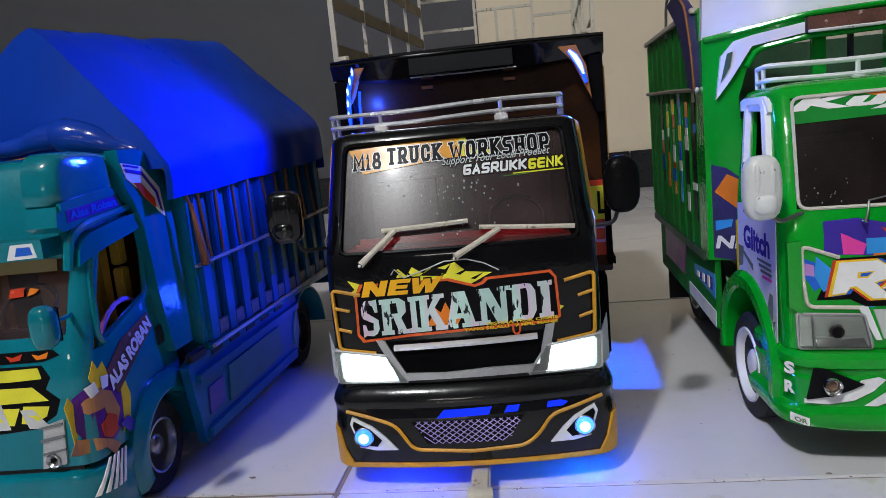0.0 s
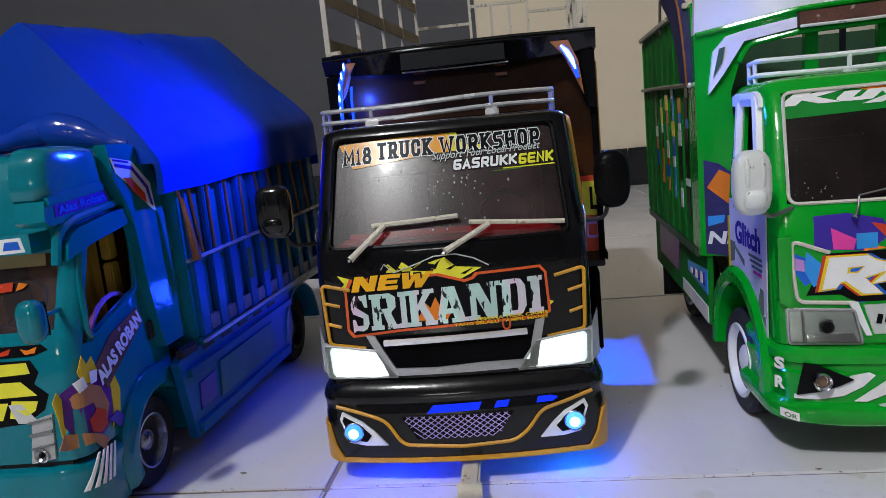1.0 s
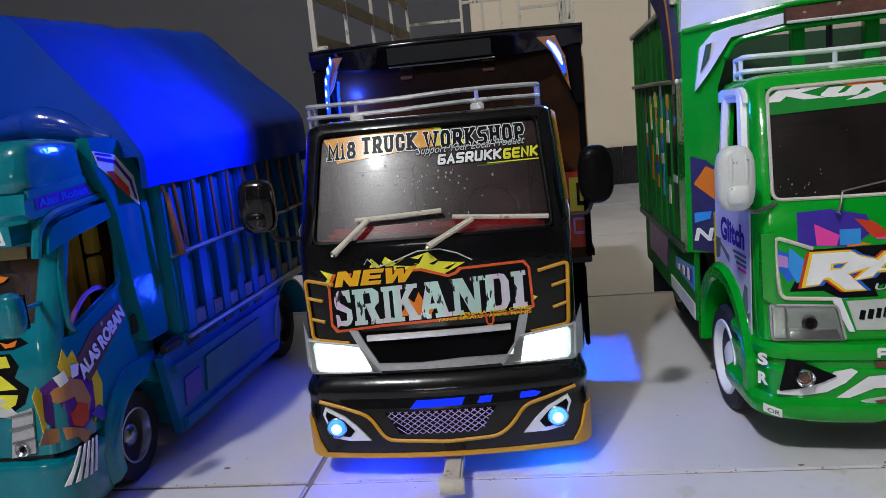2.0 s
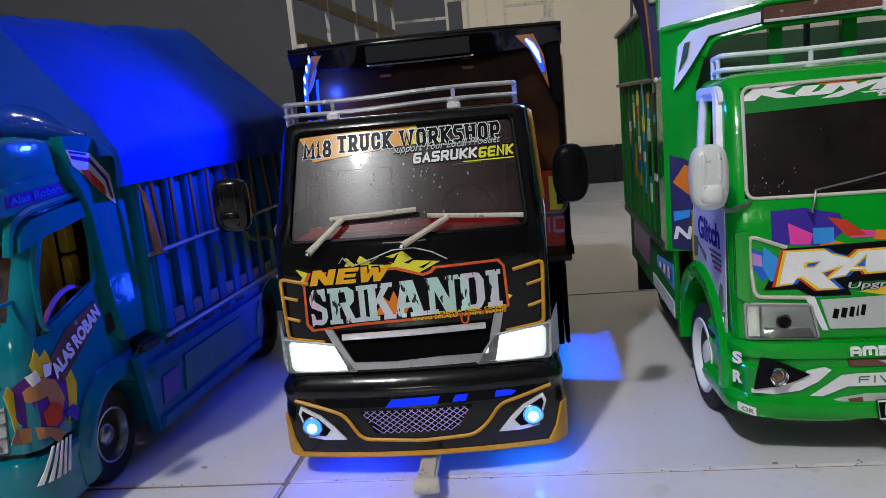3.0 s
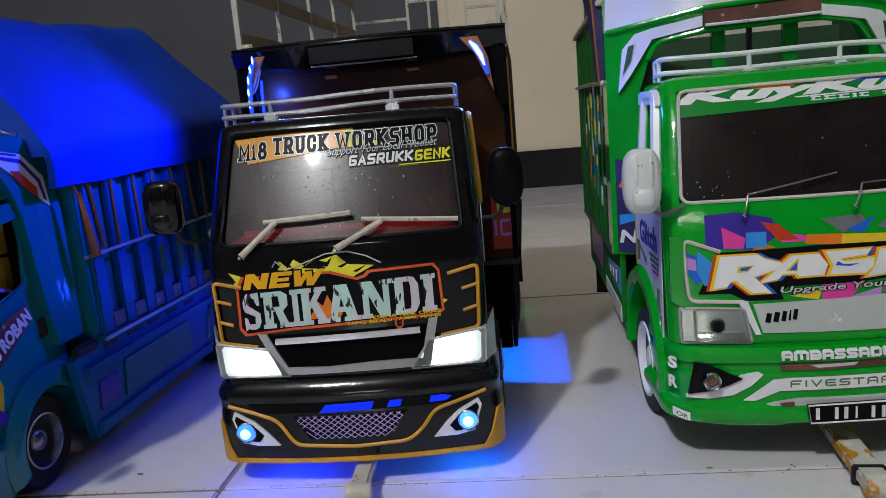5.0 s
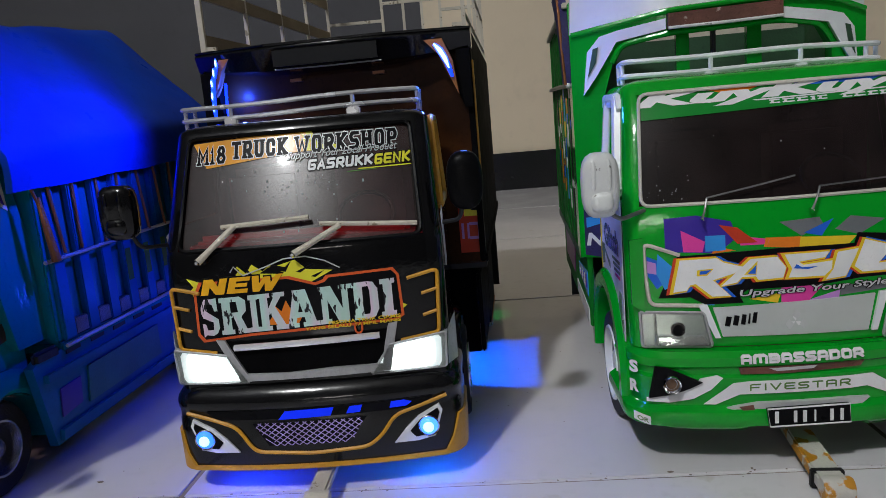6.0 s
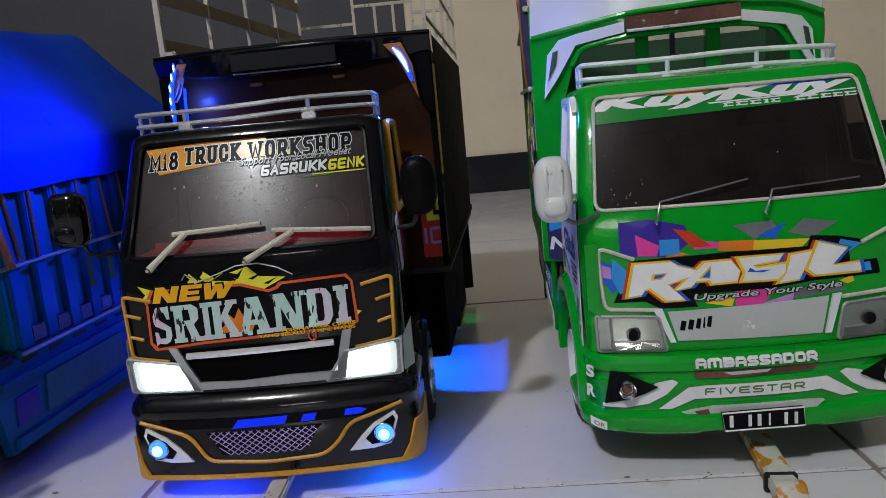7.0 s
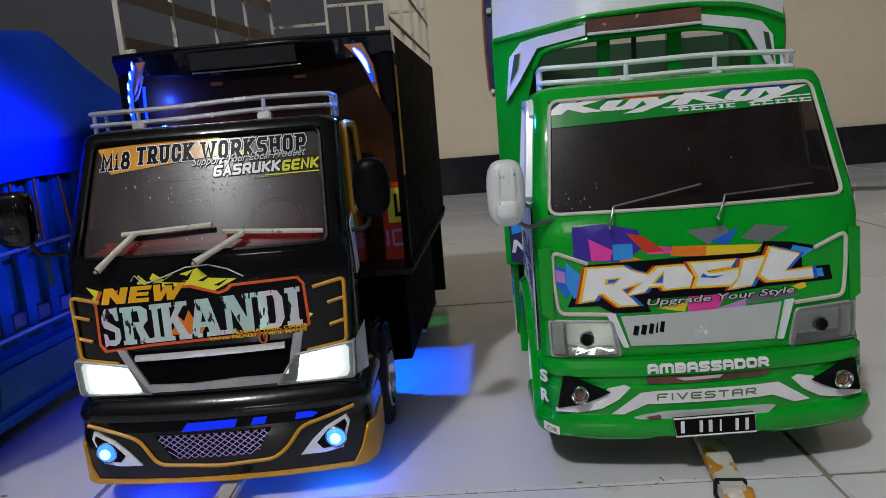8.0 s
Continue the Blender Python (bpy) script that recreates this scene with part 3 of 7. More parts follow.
BLOCK = {
    "A": [[(0, 0), (0, 1), (1, 1), (1, 0)], [(0, 0.40), (1, 0.40)]], "B": [[(0, 0), (0, 1), (1, 1), (1, 0), (0, 0)], [(0, 0.5), (1, 0.5)]], "C": [[(1, 0.7), (1, 1), (0, 1), (0, 0), (1, 0), (1, 0.3)]], "D": [[(0, 0), (0, 1), (1, 1), (1, 0), (0, 0)]],
    "E": [[(1, 1), (0, 1), (0, 0), (1, 0)], [(0, 0.5), (0.9, 0.5)]], "F": [[(0, 0), (0, 1), (1, 1)], [(0, 0.46), (0.85, 0.46)]], "G": [[(1, 1), (0, 1), (0, 0), (1, 0), (1, 0.48), (0.5, 0.48)]], "H": [[(0, 0), (0, 1)], [(1, 0), (1, 1)], [(0, 0.5), (1, 0.5)]],
    "I": [[(0.5, 0), (0.5, 1)]], "K": [[(0, 0), (0, 1)], [(1, 1), (0.2, 0.52), (1, 0)]], "M": [[(0, 0), (0, 1), (1, 1), (1, 0)], [(0.5, 1), (0.5, 0.1)]], "N": [[(0, 0), (0, 1), (1, 0), (1, 1)]], "O": [[(0, 0), (0, 1), (1, 1), (1, 0), (0, 0)]],
    "P": [[(0, 0), (0, 1), (1, 1), (1, 0.42), (0, 0.42)]], "R": [[(0, 0), (0, 1), (1, 1), (1, 0.42), (0, 0.42)], [(0.45, 0.42), (1, 0)]], "S": [[(1, 1), (0, 1), (0, 0.5), (1, 0.5), (1, 0), (0, 0)]], "T": [[(0, 1), (1, 1)], [(0.5, 1), (0.5, 0)]],
    "U": [[(0, 1), (0, 0), (1, 0), (1, 1)]], "V": [[(0, 1), (0.5, 0), (1, 1)]], "W": [[(0, 1), (0.24, 0), (0.5, 0.8), (0.76, 0), (1, 1)]], "1": [[(0.2, 0.78), (0.5, 1), (0.5, 0)]], "8": [[(0.1, 0.53), (0.1, 1), (0.9, 1), (0.9, 0.53), (0.1, 0.53)], [(0, 0), (0, 0.5), (1, 0.5), (1, 0), (0, 0)]],
    "m": [[(0, 0), (0, 1), (0.5, 0.3), (1, 1), (1, 0)]], "a": [[(0, 0), (0.5, 1), (1, 0)], [(0.2, 0.3), (0.8, 0.3)]],
}
FEET = {"T": [(0.5, 0)], "R": [(0, 0), (1, 0), (0, 1)], "U": [(0, 1), (1, 1)], "K": [(0, 0), (0, 1), (1, 0), (1, 1)], "W": [(0, 1), (1, 1)], "H": [(0, 0), (0, 1), (1, 0), (1, 1)], "P": [(0, 0), (0, 1)], "m": [(0, 0), (1, 0)], "1": [(0.5, 0)]}


def ribbon(pts, w):
    """A flat stroke of width w along points, mitred: one four-sided piece a stretch."""
    ring = len(pts) > 2 and pts[0] == pts[-1]
    p = [Vector(q) for q in (pts[:-1] if ring else pts)]
    n = len(p)
    sides = []
    for i in range(n):
        a = (p[i] - p[i - 1]).normalized() if ring or i else (p[1] - p[0]).normalized()
        b = (p[(i + 1) % n] - p[i]).normalized() if ring or i < n - 1 else a
        na, nb_ = Vector((-a.y, a.x)), Vector((-b.y, b.x))
        m = (na + nb_).normalized()
        m *= min(1.7, 1 / max(0.3, m.dot(na))) * w / 2
        sides.append((p[i] + m, p[i] - m))
    out = []
    for i in range(n if ring else n - 1):
        (l0, r0), (l1, r1) = sides[i], sides[(i + 1) % n]
        out.append([tuple(l0), tuple(l1), tuple(r1), tuple(r0)])
    return out


def block_word(word, x0, x1, z0, z1, w, chamfer=0.16, feet=False, gap=0.18, rise=0.0, lean=0.0, grow=0.0):
    """Heavy block capitals in a box in millimetres; feet: slab serifs; rise: climb from end to end; lean: slant; grow: width added for an outline."""
    wide = [{"I": 0.3, "1": 0.62, "M": 1.35, "m": 1.5, "W": 1.45, "8": 1.25}.get(c, 1.0) for c in word]
    unit = (x1 - x0) / (sum(wide) + gap * (len(word) - 1))
    x, polys = x0, []
    for c, k in zip(word, wide):
        wd, hi = unit * k, z1 - z0

        def at(u, v):
            px, pz = x + w / 2 + u * (wd - w), z0 + w / 2 + v * (hi - w)
            return (px + lean * (pz - z0), pz + rise * (px - x0) / (x1 - x0))

        for line in BLOCK[c]:
            ring = line[0] == line[-1]
            pts = []
            for i, q in enumerate(line[:-1] if ring else line):
                a, b = line[i - 1] if i else line[-2], line[(i + 1) % len(line)]
                square = (ring or 0 < i < len(line) - 1) and abs((a[0] - q[0]) * (b[0] - q[0]) + (a[1] - q[1]) * (b[1] - q[1])) < 1e-6 and (a[0] == q[0] or a[1] == q[1])
                if square and chamfer and not (c in "BD" and q[0] == 0):
                    for o in (a, b):
                        d = math.hypot(o[0] - q[0], o[1] - q[1])
                        f = min(0.45, chamfer / d)
                        pts.append(at(q[0] + (o[0] - q[0]) * f, q[1] + (o[1] - q[1]) * f))
                else:
                    pts.append(at(*q))
            if ring:
                pts.append(pts[0])
            else:
                for i, j in ((0, 1), (-1, -2)):
                    d = Vector(pts[i]) - Vector(pts[j])
                    pts[i] = tuple(Vector(pts[i]) + d.normalized() * (w + grow) / 2)
            polys += ribbon(pts, w + grow)
        if feet:
            for u, v in FEET.get(c, ()):
                a, b = at(u, v), w * 0.30
                polys += ribbon([(a[0] - w * 0.82 - grow / 2, a[1] + (b if v else -b) * 0.6), (a[0] + w * 0.82 + grow / 2, a[1] + (b if v else -b) * 0.6)], w * 0.62 + grow)
        x += wd + gap * unit
    return polys


def block_writing(word, x0, x1, z0, z1, w, material, parent, surface, lift=0.0012, **style):
    strokes = [plate(q, -lift * 0.13 - 0.00008 - 0.000006 * (k % 7), 0.0) for k, q in enumerate(block_word(word, x0, x1, z0, z1, w, **style))]
    return part("lettering", wrap(merge(*strokes), surface), material, parent)


def grown(pts, d):
    """A polygon with its sides pushed out by d."""
    n = len(pts)
    turn = sum(pts[i][0] * pts[(i + 1) % n][1] - pts[(i + 1) % n][0] * pts[i][1] for i in range(n))
    sgn = 1 if turn > 0 else -1
    out = []
    for i in range(n):
        p, q, r = Vector(pts[i - 1]), Vector(pts[i]), Vector(pts[(i + 1) % n])
        a, b = (q - p).normalized(), (r - q).normalized()
        na, nb_ = Vector((a.y, -a.x)) * sgn, Vector((b.y, -b.x)) * sgn
        m = na + nb_
        m = m.normalized() if m.length > 1e-6 else na
        out.append(tuple(q + m * d * min(1.8, 1 / max(0.3, m.dot(na)))))
    return out


def pillow(pts, x, sgn, straight, dome, shrink=0.26, steps=6):
    """A box with well rounded edges on a side face: a softened polygon of (along, up) in millimetres, straight at first, then domed."""
    for _ in range(2):
        pts = [q for (a, b), (c, d) in zip(pts, pts[1:] + pts[:1]) for q in ((0.78 * a + 0.22 * c, 0.78 * b + 0.22 * d), (0.22 * a + 0.78 * c, 0.22 * b + 0.78 * d))]
    cy, cz = sum(p[0] for p in pts) / len(pts), sum(p[1] for p in pts) / len(pts)
    bm = bmesh.new()
    rings = []
    for k in range(-1, steps + 1):
        a = max(k, 0) / steps * math.pi / 2
        out, f = (0.0 if k < 0 else straight + dome * math.sin(a)), 1 - shrink * (1 - math.cos(a))
        rings.append([bm.verts.new((x + sgn * out, (cy + (p - cy) * f) / 1000, (cz + (q - cz) * f) / 1000)) for p, q in pts])
    n = len(pts)
    for r, t in zip(rings, rings[1:]):
        for i in range(n):
            bm.faces.new((r[i], r[(i + 1) % n], t[(i + 1) % n], t[i]))
    bm.faces.new(rings[-1])
    bm.faces.new(rings[0][::-1])
    return bm


def side_plate(pts, x, sgn, thick=0.0006, bev=0.0):
    """A polygon of (along, up) in millimetres on a side face at x, standing out by thick."""
    return plate(pts, x, x + sgn * thick, bev, axis="x")


def side_writing(body, x, sgn, y0, y1, z0, z1, material, parent, shear=0.0, bold=0.0, turn=0.0, lift=0.0004):
    """Lettering on a side face, read from outside; y0 is where it begins; turn: degrees upwards."""
    w = abs(y1 - y0) / 1000
    bm = lettering(body, 0, w, 0, (z1 - z0) / 1000, 0, shear, bold)
    m = Matrix.Translation((x + sgn * lift, y0 / 1000, z0 / 1000)) @ Matrix.Rotation(sgn * math.pi / 2, 4, "Z") @ Matrix.Rotation(-radians(turn), 4, "Y")
    return part("lettering", turned(bm, m), material, parent, smooth=False)


def hug(bm, half, radius, start, lift, sgn):
    """Bends a piece on a flank round the front corner, ahead of y = start."""
    bm.normal_update()
    bmesh.ops.triangulate(bm, faces=bm.faces)
    for k in range(5):
        bmesh.ops.bisect_plane(bm, geom=bm.verts[:] + bm.edges[:] + bm.faces[:], plane_co=(0, start - radius * (0.2 * k), 0), plane_no=(0, 1, 0), dist=1e-6)
    for v in bm.verts:
        out = abs(v.co.x) - half + lift
        d = min(max(start - v.co.y, 0), radius * 0.97)
        v.co.x = sgn * (half - radius + math.sqrt(radius * radius - d * d) + out)
    return bm


# ---- black truck ----
black = thing("toy_truck", pose(0.083, 0.0, 0.0, 0, 0, 2.0), "glossy black miniature truck with gold trim and lit headlamps", "toy truck", "miniature trucks")
bc = Cab(front=[(0.055, 0.004), (0.085, 0.0045), (0.120, 0.006), (0.137, 0.008), (0.2005, 0.0392), (0.206, 0.046)],
         width=[(0.055, 0.0765), (0.13, 0.0770), (0.15, 0.0760), (0.206, 0.0725)], bow=0.006, back=0.118,
         zs=[0.060, 0.072, 0.085, 0.103, 0.120, 0.1350, 0.1362, 0.1385, 0.150, 0.162, 0.178, 0.1985, 0.2005],
         screen=(0.1385, 0.1985), door=(0.16, 0.8, 0.150, 0.1985), arch=(0.098, 0.031, 0.043), radius=0.009)
cab = part("cab", bc.shell(), BLACK_PAINT, black)
pane = part("windscreen", bc.pane(0.1380, 0.1990), SHADE, cab, "smoked windscreen with water drops")
part("seal", bc.seal(0.1385, 0.1985, r=0.0012, out=0.0004), BLACK_SATIN, cab)
interior(black, bc, SEAT, RED_IN)
part("dash_edge", box(-0.060, 0.060, 0.0215, 0.030, 0.132, 0.1445, 0.003), mat("bright_red_vinyl", (0.60, 0.03, 0.05), 0.4, var=0.15), black, "red dashboard edge")
fb = bc.face

# water drops on the windscreen
rng = random.Random(5)
for k in range(52):
    dx, dz = rng.gauss(0.004, 0.012), rng.gauss(0.167, 0.009)
    if k > 36:
        dx, dz = rng.uniform(-0.055, 0.05), rng.uniform(0.143, 0.18)
    if not 0.142 < dz < 0.178:
        continue
    s = rng.uniform(0.0005, 0.0012)
    part("water_drop", egg((dx, fb(dx, dz) + 0.0010, dz), (s, s * 0.6, s * rng.uniform(1, 1.7)), 2.0, 8), WATER, pane)

# windscreen stickers
def fp(x, z):
    return fb(x, z) + 0.0009


part("banner", wrap(plate([(-61, 195.5), (-52.5, 181.5), (-4, 186.5), (10, 187), (4, 198), (-6, 198.6)], -0.00012, 0.0), fp), STICK["amber"], pane, "amber banner sticker")
for body, xa, xb, za, zb in (("m18", -58.2, -41.4, 183.6, 193.2), ("TRUCK", -37.8, -5.7, 185.6, 195.2), ("WORKSHOP", -1.2, 56, 185.4, 195.2)):
    for grow, m, lift in ((0.9, "white", 0.0006), (0.0, "black", 0.0016)):
        block_writing(body, xa, xb, za, zb, 1.75 if body == "m18" else 1.95, STICK[m], pane, fp, lift, chamfer=0.2, feet=True, gap=0.26, rise=0.3, grow=grow)
writing("Support Your Local Product", -6, 56, 181.4, 187.0, STICK["black"], pane, fp, 0.0022, slope=1.2, shear=0.4, bold=0.01, grow=0.02)
writing("Support Your Local Product", -6, 56, 181.4, 187.0, STICK["silver"], pane, fp, 0.0028, slope=1.2, shear=0.4, bold=0.004)
for body, xa, xb, m in (("GaSRUKK", 5.8, 41.8, "white"), ("GENK", 42.8, 62.4, "lemon")):
    for grow, c, lift in ((0.9, "black", 0.0005), (0.0, m, 0.0018)):
        block_writing(body, xa, xb, 176.2, 182.0, 1.35, STICK[c], pane, fp, lift, chamfer=0.12, gap=0.14, rise=0.4, lean=0.12, grow=grow)
sticker("underline", [(34, 174.6), (63, 174.8), (63, 175.4), (34, 175.2)], STICK["lemon"], pane, fp)
sticker("underline", [(28, 173.6), (44, 174.0), (44, 174.5), (28, 174.1)], STICK["olive"], pane, fp)
sticker("yellow_splash", [(2, 198), (6, 187), (20, 186), (26, 189), (12, 190), (8, 198)], STICK["lemon"], pane, fp, 0.0003)

# front emblem: shards, outline, letters
sticker("yellow_shard", [(-64, 124), (-55, 121), (-58, 108), (-62, 117), (-60, 119)], STICK["lemon"], cab, fb)
sticker("yellow_shard", [(-40, 123), (-34, 129), (-29, 124.5), (-12, 124.5), (-16, 127), (-2, 130.5), (4, 125), (18, 123.5), (6, 118), (-38, 118)], STICK["lemon"], cab, fb)
sticker("yellow_shard", [(-30, 124), (-26, 129.5), (-20, 125.5), (-16, 129), (-12, 124)], STICK["lemon"], cab, fb, 0.0005)
sticker("dark_wing", [(-22, 124.5), (-14, 128.6), (-6, 126.5), (-12, 123.6)], STICK["black"], cab, fb, 0.0009)
for k, (a, b, c, d) in enumerate(((-46, 123, -40, 130), (-28, 124, -30, 129), (-10, 125, -4, 130), (-2, 124, 8, 128), (6, 121, 14, 124), (-36, 124, -44, 129))):
    sticker("dark_wing", [(a, b), (a + 2.6, b - 0.6), (c, d)], STICK["black"], cab, fb, 0.0012)
sticker("dark_wing", [(-50, 122.4), (-46, 125), (-42, 122.6)], STICK["black"], cab, fb, 0.0009)
sticker("dark_wing", [(-44, 123), (-38, 130), (-33, 127), (-37, 122.5)], STICK["black"], cab, fb, 0.0009)
part("outline", tube([(px / 1000, fb(px / 1000, pz / 1000) - 0.0008, pz / 1000) for px, pz in ((-38, 126), (-36, 129), (-31, 124), (-18, 128), (-8, 131.5), (4, 132), (14, 129), (22, 124.5))], 0.0004, 5), STICK["silver"], cab)
sticker("yellow_shard", [(49, 104), (56, 101), (51, 97)], STICK["lemon"], cab, fb)
ol = [(-60.5, 114.5), (-57, 121.5), (-6, 122), (8, 117.5), (12, 118.8), (14, 121), (50, 122), (53, 118), (54, 95.5), (50, 93), (10, 92), (-30, 90.5), (-58, 88), (-61, 92)]
sticker("red_outline", ol, STICK["vermilion"], cab, fb, 0.0010)
sticker("black_ground", [(-59, 114), (-55.5, 120), (-7, 120.6), (8, 116), (13, 117.4), (15.5, 119.6), (49, 120.6), (51.6, 117.6), (52.5, 96.5), (49, 94.4), (10, 93.5), (-30, 92), (-56.5, 89.6), (-59.4, 93)], STICK["black"], cab, fb, 0.0016)
sticker("orange_flame", [(-21, 96), (-17, 101), (-16, 107), (-12, 103), (-9, 109), (-6, 102), (0, 101), (-3, 96)], STICK["orange"], cab, fb, 0.0019)
# slab letters, stroke by stroke
def bar(u0, u1, v0, v1):
    return [(u0, v0), (u1, v0), (u1, v1), (u0, v1)]


SLAB = {
    "I": [bar(0.2, 0.8, 0, 1), bar(0, 1, 0, 0.13), bar(0, 1, 0.87, 1)],
    "R": [bar(0.08, 0.38, 0, 1), bar(0, 0.46, 0, 0.12), bar(0, 0.72, 0.87, 1), [(0.72, 1), (0.6, 0.9), (0.64, 0.6), (0.74, 0.46), (0.92, 0.6), (0.93, 0.88)], bar(0.3, 0.76, 0.45, 0.58), [(0.46, 0.48), (0.72, 0.48), (0.92, 0.08), (0.62, 0.08)], bar(0.58, 1.02, 0, 0.12)],
    "S": [[(0.1, 0.9), (0.25, 1), (0.72, 1), (0.95, 1.02), (0.97, 0.66), (0.8, 0.66), (0.66, 0.86), (0.36, 0.86)], [(0.1, 0.9), (0.36, 0.88), (0.32, 0.66), (0.02, 0.6), (0.0, 0.76)], [(0.02, 0.61), (0.32, 0.67), (0.98, 0.44), (0.7, 0.36), (0.1, 0.5)], [(0.68, 0.38), (0.98, 0.44), (1.0, 0.2), (0.85, 0.06), (0.64, 0.14)], [(0.04, -0.03), (0.22, 0.03), (0.6, 0), (0.86, 0.06), (0.66, 0.16), (0.3, 0.16), (0.2, 0.34), (0.03, 0.34)]],
    "K": [bar(0.07, 0.36, 0, 1), bar(0, 0.45, 0, 0.12), bar(0, 0.45, 0.88, 1), [(0.34, 0.40), (0.52, 0.52), (0.92, 0.94), (0.64, 0.94), (0.34, 0.56)], bar(0.55, 1, 0.88, 1), [(0.40, 0.50), (0.60, 0.66), (1.0, 0.06), (0.68, 0.06)], bar(0.6, 1.06, 0, 0.12)],
    "A": [[(0.10, 0.05), (0.32, 0.05), (0.58, 1), (0.34, 1)], [(0.64, 0.05), (0.94, 0.05), (0.68, 1), (0.40, 1)], bar(0.28, 0.74, 0.26, 0.40), bar(0, 0.42, 0, 0.12), bar(0.54, 1.02, 0, 0.12), bar(0.30, 0.68, 0.90, 1)],
    "N": [bar(0.08, 0.27, 0, 1), bar(0.73, 0.92, 0, 1), [(0.08, 1), (0.40, 1), (0.92, 0), (0.60, 0)], bar(0, 0.36, 0, 0.12), bar(0, 0.36, 0.88, 1), bar(0.64, 1.02, 0.88, 1)],
    "D": [bar(0.08, 0.40, 0, 1), bar(0, 0.66, 0.87, 1), bar(0, 0.66, 0, 0.13), [(0.60, 1), (0.80, 0.97), (0.96, 0.78), (0.97, 0.24), (0.82, 0.04), (0.60, 0), (0.62, 0.13), (0.66, 0.25), (0.66, 0.75), (0.62, 0.87)]],
}
HEAVY = {
    "N": [bar(0, 0.32, 0, 1), bar(0.68, 1, 0, 1), [(0, 1), (0.36, 1), (1, 0), (0.64, 0)]],
    "E": [bar(0, 0.36, 0, 1), bar(0, 1, 0, 0.26), bar(0, 0.92, 0.39, 0.62), bar(0, 1, 0.75, 1)],
    "W": [[(0, 1), (0.22, 1), (0.36, 0), (0.14, 0)], [(0.40, 0.9), (0.56, 0.9), (0.36, 0), (0.16, 0)], [(0.42, 0.9), (0.60, 0.9), (0.76, 0), (0.54, 0)], [(0.78, 1), (1, 1), (0.76, 0), (0.56, 0)]],
}
for fat, m, depth in ((1.0, "black", 0.00030), (0.0, "gold", 0.00045)):
    for ch, xa, xb in (("N", -55, -41.4), ("E", -40, -28.4), ("W", -27.6, -10.4)):
        strokes = []
        for k, poly in enumerate(HEAVY[ch]):
            cu, cv = sum(u for u, v in poly) / len(poly), sum(v for u, v in poly) / len(poly)
            pts = []
            for u, v in poly:
                px = xa + (xb - xa) * u + 2.8 * (v - 0.5) + fat * (1 if u > cu else -1) * 0.8
                pts.append((px, 114.2 + 0.02 * (px + 55) + v * 8.6 + fat * (1 if v > cv else -1) * 0.8))
            strokes.append(plate(pts, -depth - 0.000012 * k, 0.0))
        part("lettering", wrap(merge(*strokes), fb), STICK[m], cab)
for ch, xa, xb in (("S", -57.5, -47.6), ("R", -46.6, -30.4), ("I", -30, -24.6), ("K", -24.6, -9.6), ("A", -11, 8.2), ("N", 8.8, 26.2), ("D", 26.8, 41.4), ("I", 42.2, 50.2)):
    strokes = []
    for k, poly in enumerate(SLAB[ch]):
        pts = []
        for u, v in poly:
            px = xa + (xb - xa) * u
            pts.append((px, 91.4 + 0.0425 * (px + 57.5) + v * 20.4))
        strokes.append(plate(pts, -0.00042 - 0.000012 * k, 0.0))
    part("lettering", wrap(merge(*strokes), fb), MINT, cab)
for body, xa, xb, za, zb in (("PESONA TRUK CIAMIS", 13, 52, 93.9, 95.7), ("YANG SELALU TAMPIL MANIS", 0, 52, 91.6, 93.3)):
    writing(body, xa, xb, za, zb, STICK["yellow"], cab, fb, 0.0040, slope=0.9, bold=0.02)

# gold brackets beside the emblem
def on_front(pts, out=0.0008):
    return [(a / 1000, fb(a / 1000, b / 1000) - out, b / 1000) for a, b in pts]


for sgn in (-1, 1):
    br = part("bracket", tube(rounded(on_front([(sgn * 57, 115.5), (sgn * 73.5, 119), (sgn * 72, 84.5), (sgn * 51, 81.8)]), 0.003), 0.0011, 6), GOLD, cab, "gold painted bracket")
    for a, b, c, d in ((64, 106.5, 72.5, 108.5), (64, 94.5, 71.5, 96.5)):
        part("bar", tube(on_front([(sgn * a, b), (sgn * c, d)]), 0.0010, 6), GOLD, br)

